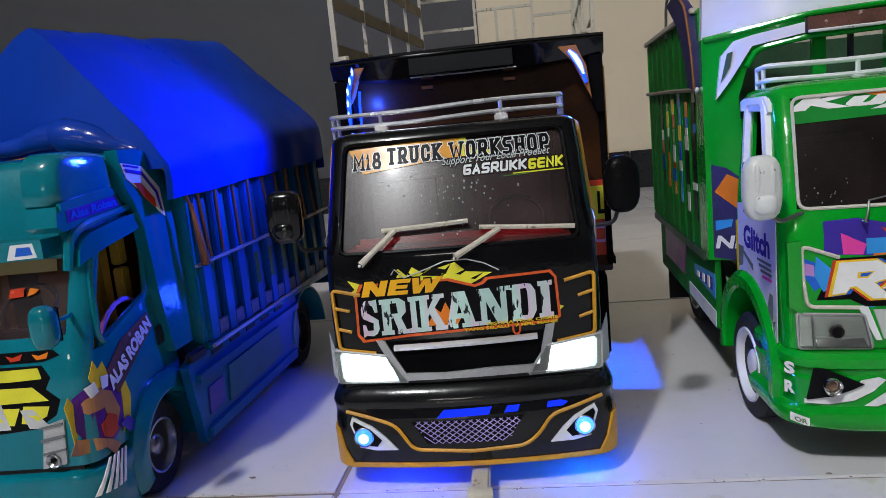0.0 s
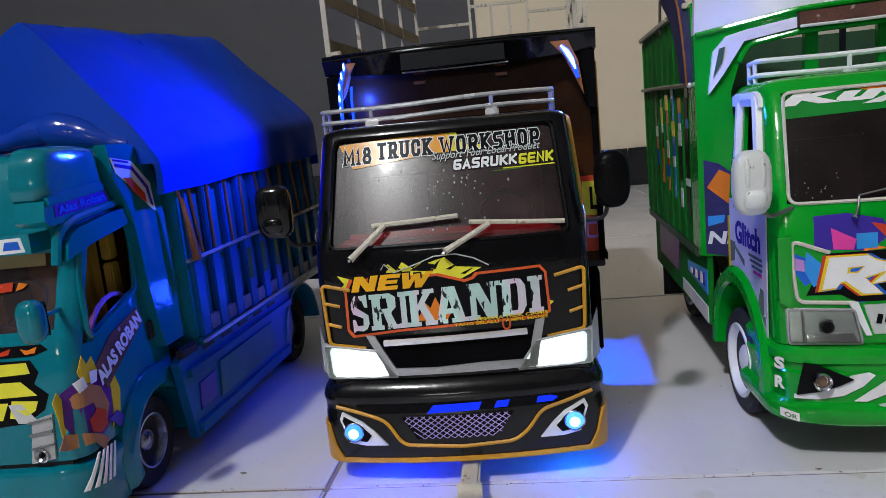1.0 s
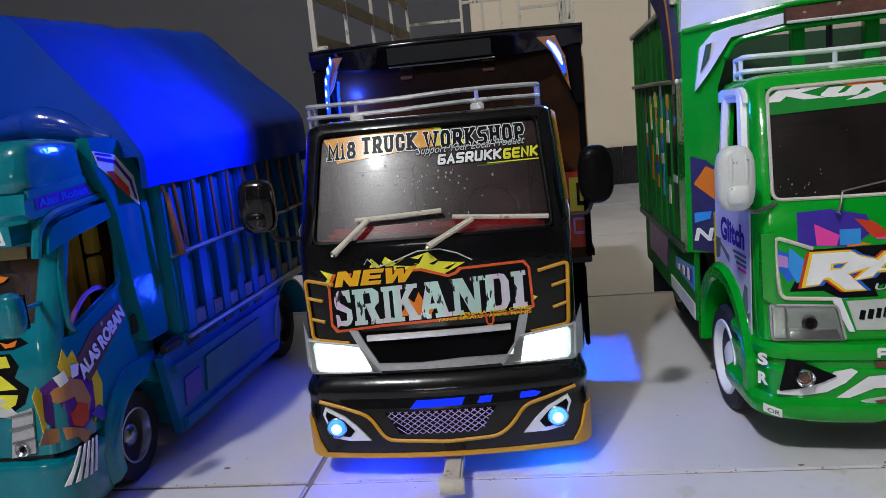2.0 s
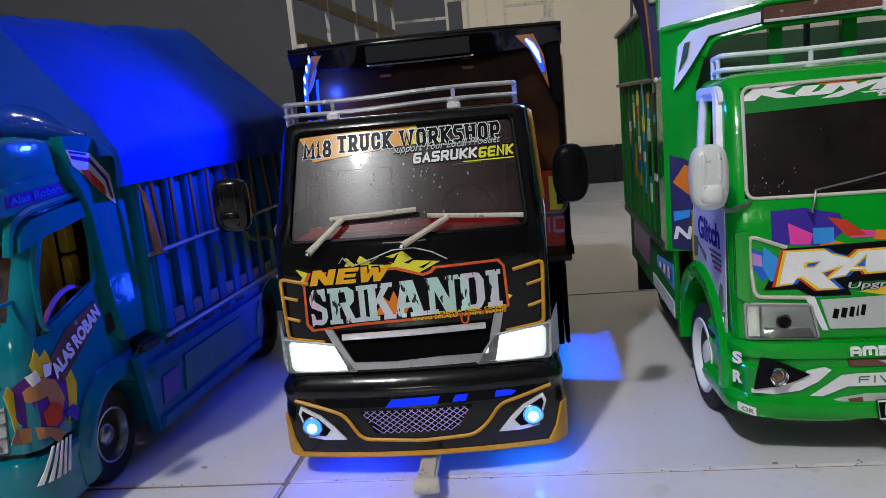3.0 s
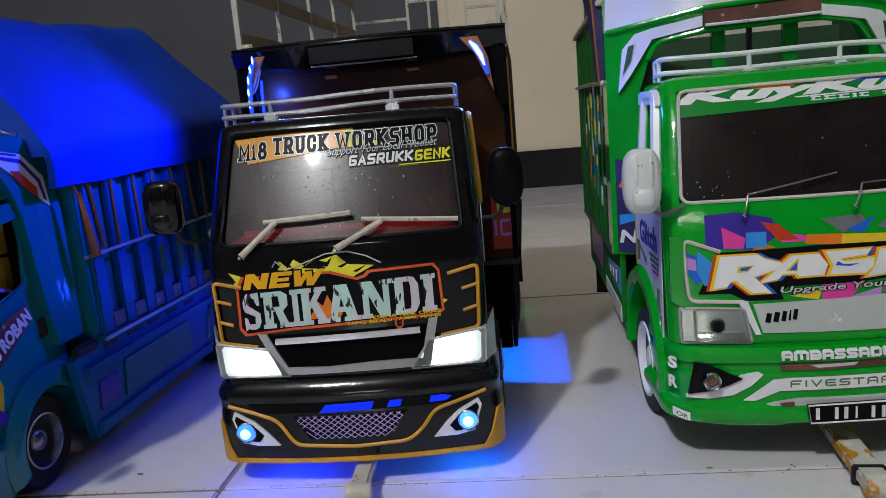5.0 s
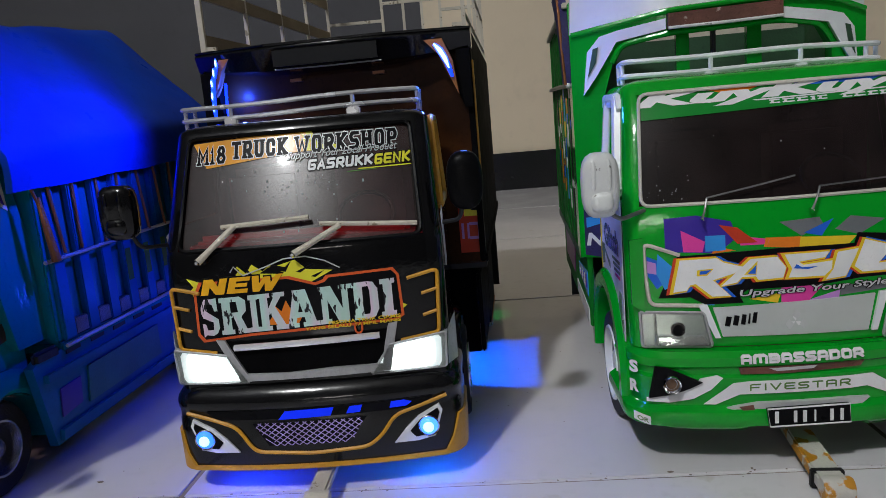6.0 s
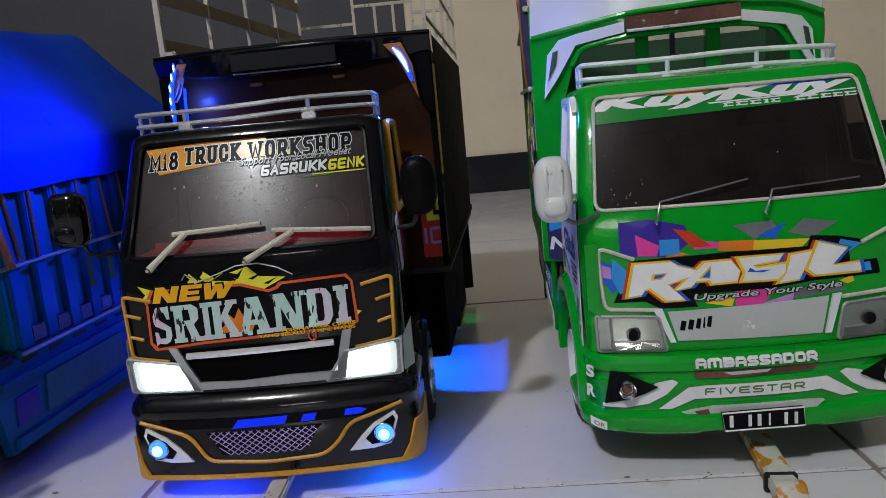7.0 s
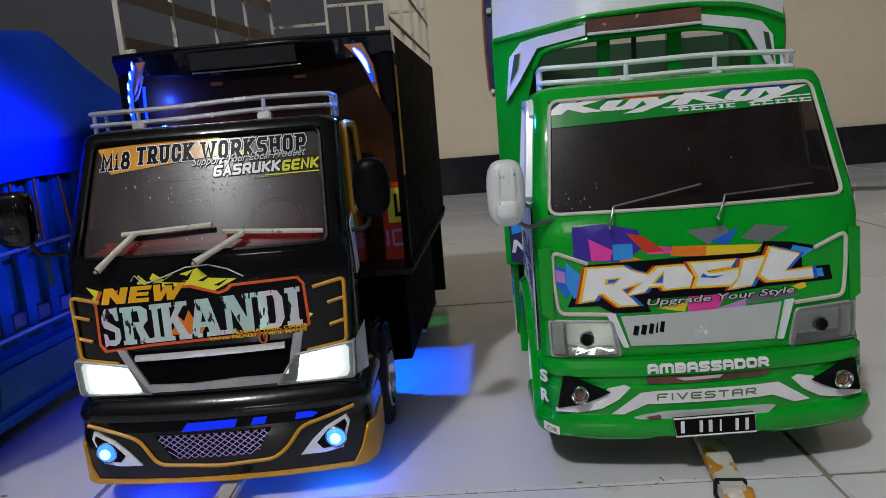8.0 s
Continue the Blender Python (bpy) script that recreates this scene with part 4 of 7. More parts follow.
# headlamps
for sgn in (-1, 1):
    lampo = part("headlamp", wrap(plate([(sgn * 76, 84.5), (sgn * 44, 80.5), (sgn * 33, 65), (sgn * 75, 65)][::sgn], -0.0012, 0.003), fb), FROSTED, black, "lit rectangular headlamp with clear lens")
    # glow falloff put into two emissive plates: dimmer reflector, brighter core
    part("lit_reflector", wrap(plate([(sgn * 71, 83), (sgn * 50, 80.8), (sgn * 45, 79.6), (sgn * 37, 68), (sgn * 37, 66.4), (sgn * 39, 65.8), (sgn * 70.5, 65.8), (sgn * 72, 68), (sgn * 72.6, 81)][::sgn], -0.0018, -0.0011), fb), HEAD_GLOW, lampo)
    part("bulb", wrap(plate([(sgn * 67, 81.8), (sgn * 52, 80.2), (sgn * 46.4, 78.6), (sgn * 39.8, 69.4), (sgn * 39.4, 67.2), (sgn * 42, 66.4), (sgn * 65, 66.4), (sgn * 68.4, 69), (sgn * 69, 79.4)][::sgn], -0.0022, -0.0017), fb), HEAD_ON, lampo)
    part("lens", wrap(plate([(sgn * 75, 84), (sgn * 44.5, 80.2), (sgn * 34.5, 65.4), (sgn * 74, 65.4)][::sgn], -0.0034, -0.0028), fb), CLEAR, lampo)
    part("rim", tube(rounded([(a / 1000, fb(a / 1000, b / 1000) - 0.0024, b / 1000) for a, b in ((sgn * 45, 80.6), (sgn * 75.5, 84.4), (sgn * 74.6, 65.2), (sgn * 34, 65.2))], 0.002), 0.0007, 6), SILVER_DULL, lampo)
    tip = part("corner_lens", wrap(plate([(sgn * 76.2, 84.5), (sgn * 80.5, 92), (sgn * 80.5, 66), (sgn * 75.4, 65)][::sgn], -0.0008, 0.002), lambda x, z: fb(min(max(x, -0.076), 0.076), z) + max(0, abs(x) - 0.074) * 1.6), FROSTED, lampo)
# grille
part("grille", wrap(plate([(-46, 88), (46, 89), (41, 67.5), (-37, 67)], -0.0010, 0.004), fb), BLACK_BOARD, black)
for pts in ([(-50, 89.5), (-45, 89), (-41, 81), (-34.5, 69.5), (-34.5, 66.4), (-39, 66), (-45, 79.5)], [(45, 92), (50, 92.6), (48, 84), (44.4, 66.4), (39.6, 66.6), (42, 80)], [(-36, 69.8), (-12, 69.2), (14, 70.6), (40, 70.4), (43.5, 66.2), (10, 65.8), (-38, 65.6)]):
    part("grille_trim", wrap(plate(pts, -0.0026, -0.0008), fb), SILVER_DULL, black)
part("grille_bar", tube([(px / 1000, fb(px / 1000, 0.0865) - 0.0022, 0.0855 + px * 0.00002) for px in (-40, -20, 0, 20, 40)], 0.0019, 8), SILVER, black)
part("emblem_loop", tube([(a / 1000, fb(a / 1000, b / 1000) - 0.0016, b / 1000) for a, b in ((27, 94), (27.3, 89.8), (28.3, 88.4), (29.9, 88.4), (30.9, 89.8), (31.2, 94))], 0.0006, 6), STICK["vermilion"], cab)

# bumper
def nb(x, z):
    return -0.003 + 0.008 * (x / 0.078) ** 2


bump_profile = [(0.0165, -0.004), (0.0175, -0.0005), (0.021, 0.0), (0.034, 0.0), (0.043, -0.0002), (0.0448, -0.0006), (0.0498, -0.0006), (0.0512, -0.0001), (0.0540, 0.0001), (0.0565, -0.0006), (0.0595, -0.0024), (0.0620, -0.0046), (0.0634, -0.0072), (0.0638, -0.013)]
bumper = part("bumper", bumper_sheet(-0.003, 0.00873, 0.0815, 0.017, 0.062, bump_profile), mat("hand_brushed_black_lacquer", (0.004, 0.004, 0.0045), 0.15, coat=0.2, var=0.3, bump=0.3, bscale=75, spec=0.45), black)
part("gold_edge", bumper_sheet(-0.0036, 0.00873, 0.0821, 0.017, 0.050, [(0.0158, 0.0002), (0.0182, 0.0004)], lambda x, y, z: (min(1, max(0, (y - 0.0025) / 0.006)) * 0.019 * (1 if z > 0.017 else 0))), GOLD, bumper, "gold painted lower edge")
trim = [(-71.5, 49.5), (-56, 45.5), (-43, 41), (-34, 26.5), (0, 24.6), (29, 26), (37, 32), (44.5, 42.5), (58, 46), (73, 50.5)]
part("gold_line", tube(rounded([(a / 1000, nb(a / 1000, 0) - 0.0006, b / 1000) for a, b in trim], 0.005), 0.0011, 6), GOLD, bumper, "gold painted line")
# no opening is cut: a black panel gives the recess its darkness
part("mesh_back", wrap(plate([(-34, 43), (29.5, 43.6), (18, 30), (-26, 30)], -0.0006, 0.001), nb), STICK["black"], bumper)
# violet lamp light is put into the wires' colour
part("mesh_grille", mesh_screen(-0.034, 0.0295, 0.030, 0.0432, nb, taper=0.009), mat("mesh_with_violet_light", (0.55, 0.45, 0.85), 0.25, metal=0.8), bumper, "expanded metal mesh")
# black plate for the dark of the slot
part("air_slot", wrap(plate([(-60, 50), (66, 51), (62, 45.6), (-54, 45)], -0.0008, 0.0), lambda x, z: nb(x, z) + 0.0005), STICK["black"], bumper)
for pts in ([(-19, 44.8), (10, 45.6), (12, 50), (-15, 49.4)], [(18.5, 46), (26, 46.2), (27.5, 50), (20.5, 49.8)], [(42, 46.8), (51, 47), (54, 49), (50, 50.4), (43, 50.2)]):
    part("blue_film", wrap(plate(pts, -0.0014, -0.0004), lambda x, z: nb(x, z) + 0.0005), SLOT_BLUE_GLOW, bumper, "emissive blue slot film")
for sgn in (-1, 1):
    pod = part("fog_pod", wrap(plate([(sgn * 43, 26.6), (sgn * 50, 34.5), (sgn * 57, 40.5), (sgn * 68.5, 46), (sgn * 70.2, 42), (sgn * 65.5, 28), (sgn * 56, 26.4)][::-sgn], -0.0012, 0.001), nb), WHITE, bumper, "white fog lamp surround")
    part("pod_recess", wrap(plate([(sgn * 52, 32.5), (sgn * 58, 38.6), (sgn * 67.6, 43.8), (sgn * 68.6, 41.2), (sgn * 64.2, 29.6), (sgn * 55, 28.8)][::-sgn], -0.0016, -0.0010), nb), STICK["black"], pod)
    ly = nb(0.0625, 0)
    lm = part("fog_lamp", egg((sgn * 0.0622, ly - 0.0022, 0.0345), (0.0098, 0.005, 0.0098), 2.0, 16), FOG_LEFT if sgn < 0 else FOG_RIGHT, pod, "lit round fog lamp")
    part("lamp_core", egg((sgn * 0.0622, ly - 0.0042, 0.0345), (0.0060, 0.0030, 0.0060), 2.0, 12), FOG_LEFT_CORE, lm)
    part("lamp_ring", tube([(sgn * 0.0622 + 0.0054 * math.cos(k * math.tau / 20), ly - 0.0020, 0.0345 + 0.0054 * math.sin(k * math.tau / 20)) for k in range(20)], 0.0006, 5, True), CHROME, pod)

wipers(black, bc, [((-54.5, 133), (-34, 150.3), (-41.5, 150.2), (7, 152.2)), ((-1.5, 134), (24, 147), (13, 148.4), (65, 144.4))], CREAM, 0.0016)
roof_rack(black, -0.0755, 0.067, 0.056, 0.022, 0.2100, 0.0068, 0.0014, SILVER, (-0.043, 0.030), tilt=0.012)
mirror(black, 0.0922, 0.018, 0.1645, (0.0195, 0.013, 0.0315), [(0.090, 0.02, 0.152), (0.088, 0.022, 0.143), (0.075, 0.03, 0.141)], BLACK_SATIN, BLACK_MATT, 2.7, False)
mirror(black, -0.0945, 0.010, 0.1630, (0.0190, 0.013, 0.0295), [(-0.091, 0.012, 0.151), (-0.089, 0.016, 0.142), (-0.075, 0.03, 0.141)], BLACK_PAINT, BLACK_MATT, 4.2)
for sgn in (-1, 1):
    part("window_frame", bc.side_frame(sgn, 0.13, 0.82, 0.150, 0.1995, 0.0022), GOLD, cab, "gold painted window frame")
    part("door_glass", bc.door_pane(sgn), SHADE_DARK, cab, "dark door window")
    part("door_stripe", plate([(25, 146), (36, 150), (44, 118), (34, 116)], sgn * 0.0772, sgn * 0.0778, axis="x"), STICK["silver"], cab)
    part("mudguard", arch_guard(sgn * 0.058, sgn * 0.0815, 0.098, 0.031, 0.0405, 0.0455), BLACK_PAINT, black)
    add_wheel(black, sgn * 0.0745, 0.098, sgn, CHROME)
chassis(black, 0.02, 0.45)

# cargo body, turned a little on the chassis
body_pose = pose(0.0, 0.0, 0.0, 0, 0, -3.4)


def bpart(name, bm, m, label="", parent=None, smooth=True):
    return part(name, turned(bm, body_pose), m, parent or black, label, smooth)


L, R = -0.0930, 0.0935
# the glow on this board is in its colour
bpart("front_board", box(L, R, 0.140, 0.145, 0.095, 0.254, 0.001), GLOW_BROWN)
for sx in (L, R):
    s = 1 if sx > 0 else -1
    bpart("side_board", box(min(sx, sx - s * 0.004), max(sx, sx - s * 0.004), 0.132, 0.456, 0.098, 0.2575, 0.0008), BLACK_BOARD, "black side board")
    bpart("gold_strip", box(min(sx, sx + s * 0.0012), max(sx, sx + s * 0.0012), 0.1365, 0.1415, 0.162, 0.236, 0.0004), GOLD, "gold painted strip")
    bpart("side_rib", box(min(sx, sx + s * 0.0015), max(sx, sx + s * 0.0015), 0.132, 0.456, 0.098, 0.104, 0.0005), BLACK_BOARD)
    bpart("side_skirt", box(sx - s * 0.008, sx - s * 0.005, 0.232, 0.330, 0.024, 0.090, 0.001), BLACK_BOARD, "black lower side box")
    bpart("chassis_rail", box(min(sx - s * 0.030, sx - s * 0.0085), max(sx - s * 0.030, sx - s * 0.0085), 0.1490, 0.2318, 0.0700, 0.0900, 0.001), BLACK_BOARD)
    bpart("side_valance", box(sx - s * 0.008, sx - s * 0.005, 0.134, 0.2318, 0.0318, 0.090, 0.001), BLACK_BOARD, "black lower valance")
    bpart("skirt_edge", box(sx - s * 0.0085, sx - s * 0.0045, 0.232, 0.330, 0.0225, 0.0245), ORANGE)
bpart("box_end", box(0.020, R - 0.0082, 0.2325, 0.2345, 0.0245, 0.0900, 0.0004), BLACK_BOARD, "black end of the lower side box")
bpart("underbody_panel", box(L + 0.009, R - 0.009, 0.1455, 0.1485, 0.028, 0.0945, 0.0006), BLACK_BOARD)
bpart("tailboard", box(L, R, 0.452, 0.456, 0.098, 0.2575, 0.0008), BLACK_PAINT)
bpart("bed", box(L, R, 0.140, 0.456, 0.092, 0.098, 0.0008), BLACK_MATT)
# hood over the cab: three facets, proud in the middle
hood = bmesh.new()
stations = [(-0.0945, 0.128), (-0.042, 0.116), (0.038, 0.116), (0.0945, 0.128)]
rings = []
for sx, sy in stations:
    mid = abs(sx) < 0.06
    rings.append([hood.verts.new(p) for p in ((sx, sy, 0.2555), (sx, sy - 0.002, 0.2535), (sx, sy + (0.004 if mid else 0.003), 0.2395 if mid else 0.2440), (sx, sy + 0.012, 0.2375 if mid else 0.2430), (sx, 0.141, 0.2380 if mid else 0.2430), (sx, 0.141, 0.2575))])
for a, b in zip(rings, rings[1:]):
    for j in range(6):
        hood.faces.new((a[j], a[(j + 1) % 6], b[(j + 1) % 6], b[j]))
hood.faces.new(rings[0])
hood.faces.new(rings[-1][::-1])
bpart("hood", hood, BLACK_PAINT, "black hood over the cab")
bpart("hood_panel", plate([(-36, 252), (34, 252), (34, 241.5), (-36, 241.5)], 0.1135, 0.1150), mat("charcoal_panel", (0.009, 0.010, 0.011), 0.5, var=0.2, spec=0.2), "charcoal panel on the hood")
bpart("hood_edge", tube([(-0.036, 0.1165, 0.2398), (0.0, 0.1160, 0.2394), (0.036, 0.1165, 0.2398)], 0.0005, 5), SILVER)
bpart("hood_rim", merge(*[tube([(a[0], a[1], 0.2562), (b[0], b[1], 0.2562)], 0.0009, 6) for a, b in zip(stations, stations[1:])]), BLACK_PAINT)
for px in (-0.028, 0.030):
    bpart("marker", box(px - 0.004, px + 0.004, 0.134, 0.139, 0.2325, 0.2345), ORANGE, "small orange marker")
bpart("wing", plate([(-93, 243), (-84, 243), (-80, 215), (-86, 205), (-93, 205)], 0.128, 0.140), BLACK_BOARD)
bpart("wing", plate([(93, 243), (84, 243), (84, 215), (88, 205), (93, 205)], 0.128, 0.140), BLACK_BOARD)
for sgn in (-1, 1):
    if sgn < 0:
        outline, line = [(-69, 250.5), (-76, 250.5), (-81, 240), (-82.5, 226), (-79, 232), (-75, 243)], [(-77.0, 248), (-79.4, 242), (-81.6, 235), (-82.4, 227), (-82.6, 219), (-82.6, 211)]
    else:
        outline, line = [(64, 250), (76, 250), (82, 236), (84.5, 214), (81, 222), (73, 240)], [(71.0, 246.5), (74.5, 242.5), (77.5, 237), (79.8, 230.5), (81.2, 225)]
    base = bpart("side_lamp", plate(outline[::sgn], 0.1215, 0.1290), ORANGE, "orange side lamp with blue strip")
    n = len(line)
    part("led_strip", turned(tube([(a / 1000, 0.1204, b / 1000) for a, b in line], [0.0010] + [0.0016] * (n - 2) + [0.0010], 8), body_pose), LED_BLUE, base)
    if sgn < 0:
        for a, b in line[:-1]:
            part("led", turned(egg((a / 1000, 0.1186, b / 1000), (0.0020, 0.0016, 0.0066), 2.0, 10), body_pose), LED_CORE, base)
            part("led", turned(egg((a / 1000, 0.1179, b / 1000), (0.0012, 0.0010, 0.0046), 2.0, 8), body_pose), LED_HOT, base)
        # second glowing tube imitates the strip's reflection on the board
        part("led_strip", turned(tube([(a / 1000 + 0.0062, 0.1270, b / 1000) for a, b in line[2:]], 0.0010, 6), body_pose), LED_BLUE, base)
    else:
        part("led_core", turned(tube([(a / 1000, 0.1186, b / 1000) for a, b in line[:-1]], [0.0012, 0.0022, 0.0020, 0.0008], 8), body_pose), LED_CORE, base)
        part("led_core", turned(tube([(a / 1000, 0.1168, b / 1000) for a, b in line[:-1]], [0.0004, 0.0013, 0.0013, 0.0004], 8), body_pose), LED_HOT, base)
sign = bpart("side_sign", box(0.076, 0.0935, 0.1385, 0.1397, 0.104, 0.158), STICK["red"], "red sign with yellow patch and pale bars")
for m, x0, x1, z0, z1, d in (("lemon", 0.080, 0.0925, 0.130, 0.154, 0.1380), ("black", 0.0850, 0.0870, 0.136, 0.150, 0.1376), ("black", 0.0850, 0.0910, 0.134, 0.137, 0.1376), ("lilac", 0.0775, 0.0792, 0.114, 0.125, 0.1380), ("lilac", 0.0815, 0.0830, 0.114, 0.125, 0.1380), ("lilac", 0.0890, 0.0905, 0.114, 0.125, 0.1380), ("lilac", 0.0830, 0.0890, 0.1135, 0.1155, 0.1380), ("lilac", 0.0830, 0.0890, 0.1235, 0.1255, 0.1380)):
    part("plain_bar", turned(box(x0, x1, d, 0.1386, z0, z1), body_pose), STICK[m], sign, smooth=False)
for sgn in (-1, 1):
    add_wheel(black, sgn * 0.068 + 0.024, 0.385, sgn, CHROME, r=0.032, w=0.022)
    part("mud_flap", box(sgn * 0.074 + 0.026 - 0.016, sgn * 0.074 + 0.026 + 0.016, 0.424, 0.4265, 0.012, 0.093), RUBBER, black)
part("tow_bar", box(-0.0025, 0.0080, -0.026, 0.060, 0.0075, 0.0130, 0.0012), CREAM, black, "cream wooden pull bar")
part("bar_knob", lathe([(0.0040, -0.0066), (0.0045, -0.0055), (0.0045, 0.0055), (0.0040, 0.0066)], (0.0028, -0.024, 0.0085), 16), CREAM, black)
part("hanger", box(-0.002, 0.008, 0.030, 0.036, 0.012, 0.050, 0.001), BLACK_MATT, black)

# tall crate fence on the cargo body: posts and rails of cream wood
fence = thing("crate_fence", black.matrix_world.copy(), "tall cream wooden crate fence standing in the cargo body", "crate fence")
FL, FR, RL, RR = (-0.0845, 0.146), (0.0985, 0.144), (-0.050, 0.447), (0.1175, 0.447)
HI = 0.395


def between(a, b, f):
    return (a[0] + (b[0] - a[0]) * f, a[1] + (b[1] - a[1]) * f)


def stick(a, z0, b, z1, r, name, m=CREAM, flat=None):
    d = Vector((b[0], b[1], z1)) - Vector((a[0], a[1], z0))
    if flat:
        w, t = flat
        dirn = Vector((d.x, d.y, 0)).normalized()
        n = Vector((-dirn.y, dirn.x, 0)) * t
        bm = bmesh.new()
        vs = []
        for p in (Vector((a[0], a[1], z0)), Vector((b[0], b[1], z1))):
            vs.append([bm.verts.new(p + n * s + Vector((0, 0, u * w))) for s, u in ((-1, -1), (1, -1), (1, 1), (-1, 1))])
        for j in range(4):
            bm.faces.new((vs[0][j], vs[0][(j + 1) % 4], vs[1][(j + 1) % 4], vs[1][j]))
        bm.faces.new(vs[0])
        bm.faces.new(vs[1][::-1])
    else:
        bm = tube([(a[0], a[1], z0), (b[0], b[1], z1)], r, 4)
    return part(name, bm, m, fence, smooth=False)


for f in (0, 0.26, 0.52, 0.76, 1.0):
    p = between(FL, RL, f)
    stick(p, 0.250, p, HI, 0.0020 if f else 0.0026, "post")
    q = between(FR, RR, f)
    stick(q, 0.250, q, HI, 0.0020, "post")
for z in (0.266, 0.300, 0.334, 0.368, HI):
    stick(FL, z, RL, z, 0, "board", WOOD_TAN, (0.0048, 0.0012))
    stick(FR, z + 0.004, RR, z + 0.004, 0.0012, "rail")
for f in (0.36, 0.50, 0.62, 0.74):
    p = between(RL, RR, f)
    stick(p, 0.25, p, (0.330 if f in (0.50, 0.62) else HI), 0.0020, "post")
for z, f0, f1 in ((0.312, 0, 0.36), (0.330, 0.36, 0.74), (0.318, 0.74, 1.0), (0.345, 0.0, 0.36), (0.36, 0.36, 1.0), (HI, 0, 1)):
    stick(between(RL, RR, f0), z, between(RL, RR, f1), z, 0.0021, "rail")
for z in (0.2605, HI):
    stick(FL, z, between(FL, FR, 0.05 if z < 0.3 else 1.0), z, 0.0018, "rail")
stick(between(FL, FR, 0.955), 0.2615, FR, 0.2615, 0.0018, "rail")


# ---- green truck ----
green = thing("toy_truck", pose(0.343, 0.005, 0.0, 0, 0, 0.7), "glossy green miniature truck with white roof rack, headlamps off", "toy truck", "miniature trucks")
gc = Cab(front=[(0.055, 0.006), (0.075, 0.0065), (0.100, 0.008), (0.135, 0.010), (0.142, 0.012), (0.202, 0.037), (0.208, 0.044)],
         width=[(0.055, 0.0835), (0.13, 0.0850), (0.15, 0.0835), (0.208, 0.0775)], bow=0.010, back=0.100,
         zs=[0.066, 0.076, 0.087, 0.100, 0.118, 0.132, 0.1425, 0.152, 0.164, 0.180, 0.2015, 0.2045],
         screen=(0.1425, 0.2015), door=(0.16, 0.62, 0.152, 0.2015), arch=(0.080, 0.040, 0.047), radius=0.0075)
gcab = part("cab", gc.shell(), GREEN, green)
gpane = part("windscreen", gc.pane(0.1420, 0.2020), SHADE_DARK, gcab, "dark windscreen with fine dust")
part("seal", gc.seal(0.1425, 0.2015, r=0.0010, out=0.0005), RUBBER_SEAL, gcab, "cream rubber seal")
interior(green, gc, SEAT, BLACK_MATT)
fg = gc.face
rng = random.Random(8)
for k in range(18):
    dx, dz = -0.072 + abs(rng.gauss(0, 0.012)), 0.145 + abs(rng.gauss(0, 0.010))
    if k > 13:
        dx, dz = rng.uniform(-0.07, 0.03), rng.uniform(0.15, 0.18)
    s = rng.uniform(0.0003, 0.0008)
    part("water_drop", egg((dx, fg(dx, dz) + 0.0008, dz), (s, s * 0.6, s * 1.3), 2.0, 8), WATER, gpane)
def fgp(x, z):
    return fg(x, z) + 0.0007


sticker("banner", [(-72.5, 200.5), (70.5, 200.8), (71.5, 191), (-73.5, 187)], STICK["green"], gpane, lambda x, z: fg(x, z) + 0.0008, 0.0005, "green banner sticker")
sticker("banner_flash", [(-34, 200.6), (-8, 200.6), (-14, 198.6), (-26, 198.2)], STICK["orange"], gpane, lambda x, z: fg(x, z) + 0.0008, 0.0010)
sticker("banner_flash", [(8, 200.8), (60, 200.8), (52, 198.6), (16, 199.0)], STICK["blue"], gpane, lambda x, z: fg(x, z) + 0.0008, 0.0010)
writing("KuyKuy", -73, 68.5, 191.8, 201.4, STICK["white"], gpane, fgp, 0.0012, slope=0.4, shear=0.32, bold=0.055)
sticker("white_stroke", [(-12, 193.6), (69, 194.6), (69.4, 194.0), (-10, 192.9)], STICK["white"], gpane, fgp, 0.0014)
for a, b in ((-3.6, 1.8), (3.2, 9.4), (10.6, 16.4), (17.8, 20.2), (21.6, 26.6), (34.6, 40.0), (41.2, 47.4), (48.8, 54.4), (55.6, 61.0), (62.4, 69.0)):
    for za, zb in ((190.7, 191.3), (192.2, 192.8)):
        sticker("plain_bar", [(a, za), (b, za), (b, zb), (a, zb)], STICK["white"], gpane, fgp, 0.0012)
    sticker("plain_bar", [(a + 0.8, 190.7), (a + 2.2, 190.7), (a + 2.2, 192.8), (a + 0.8, 192.8)], STICK["white"], gpane, fgp, 0.0014)

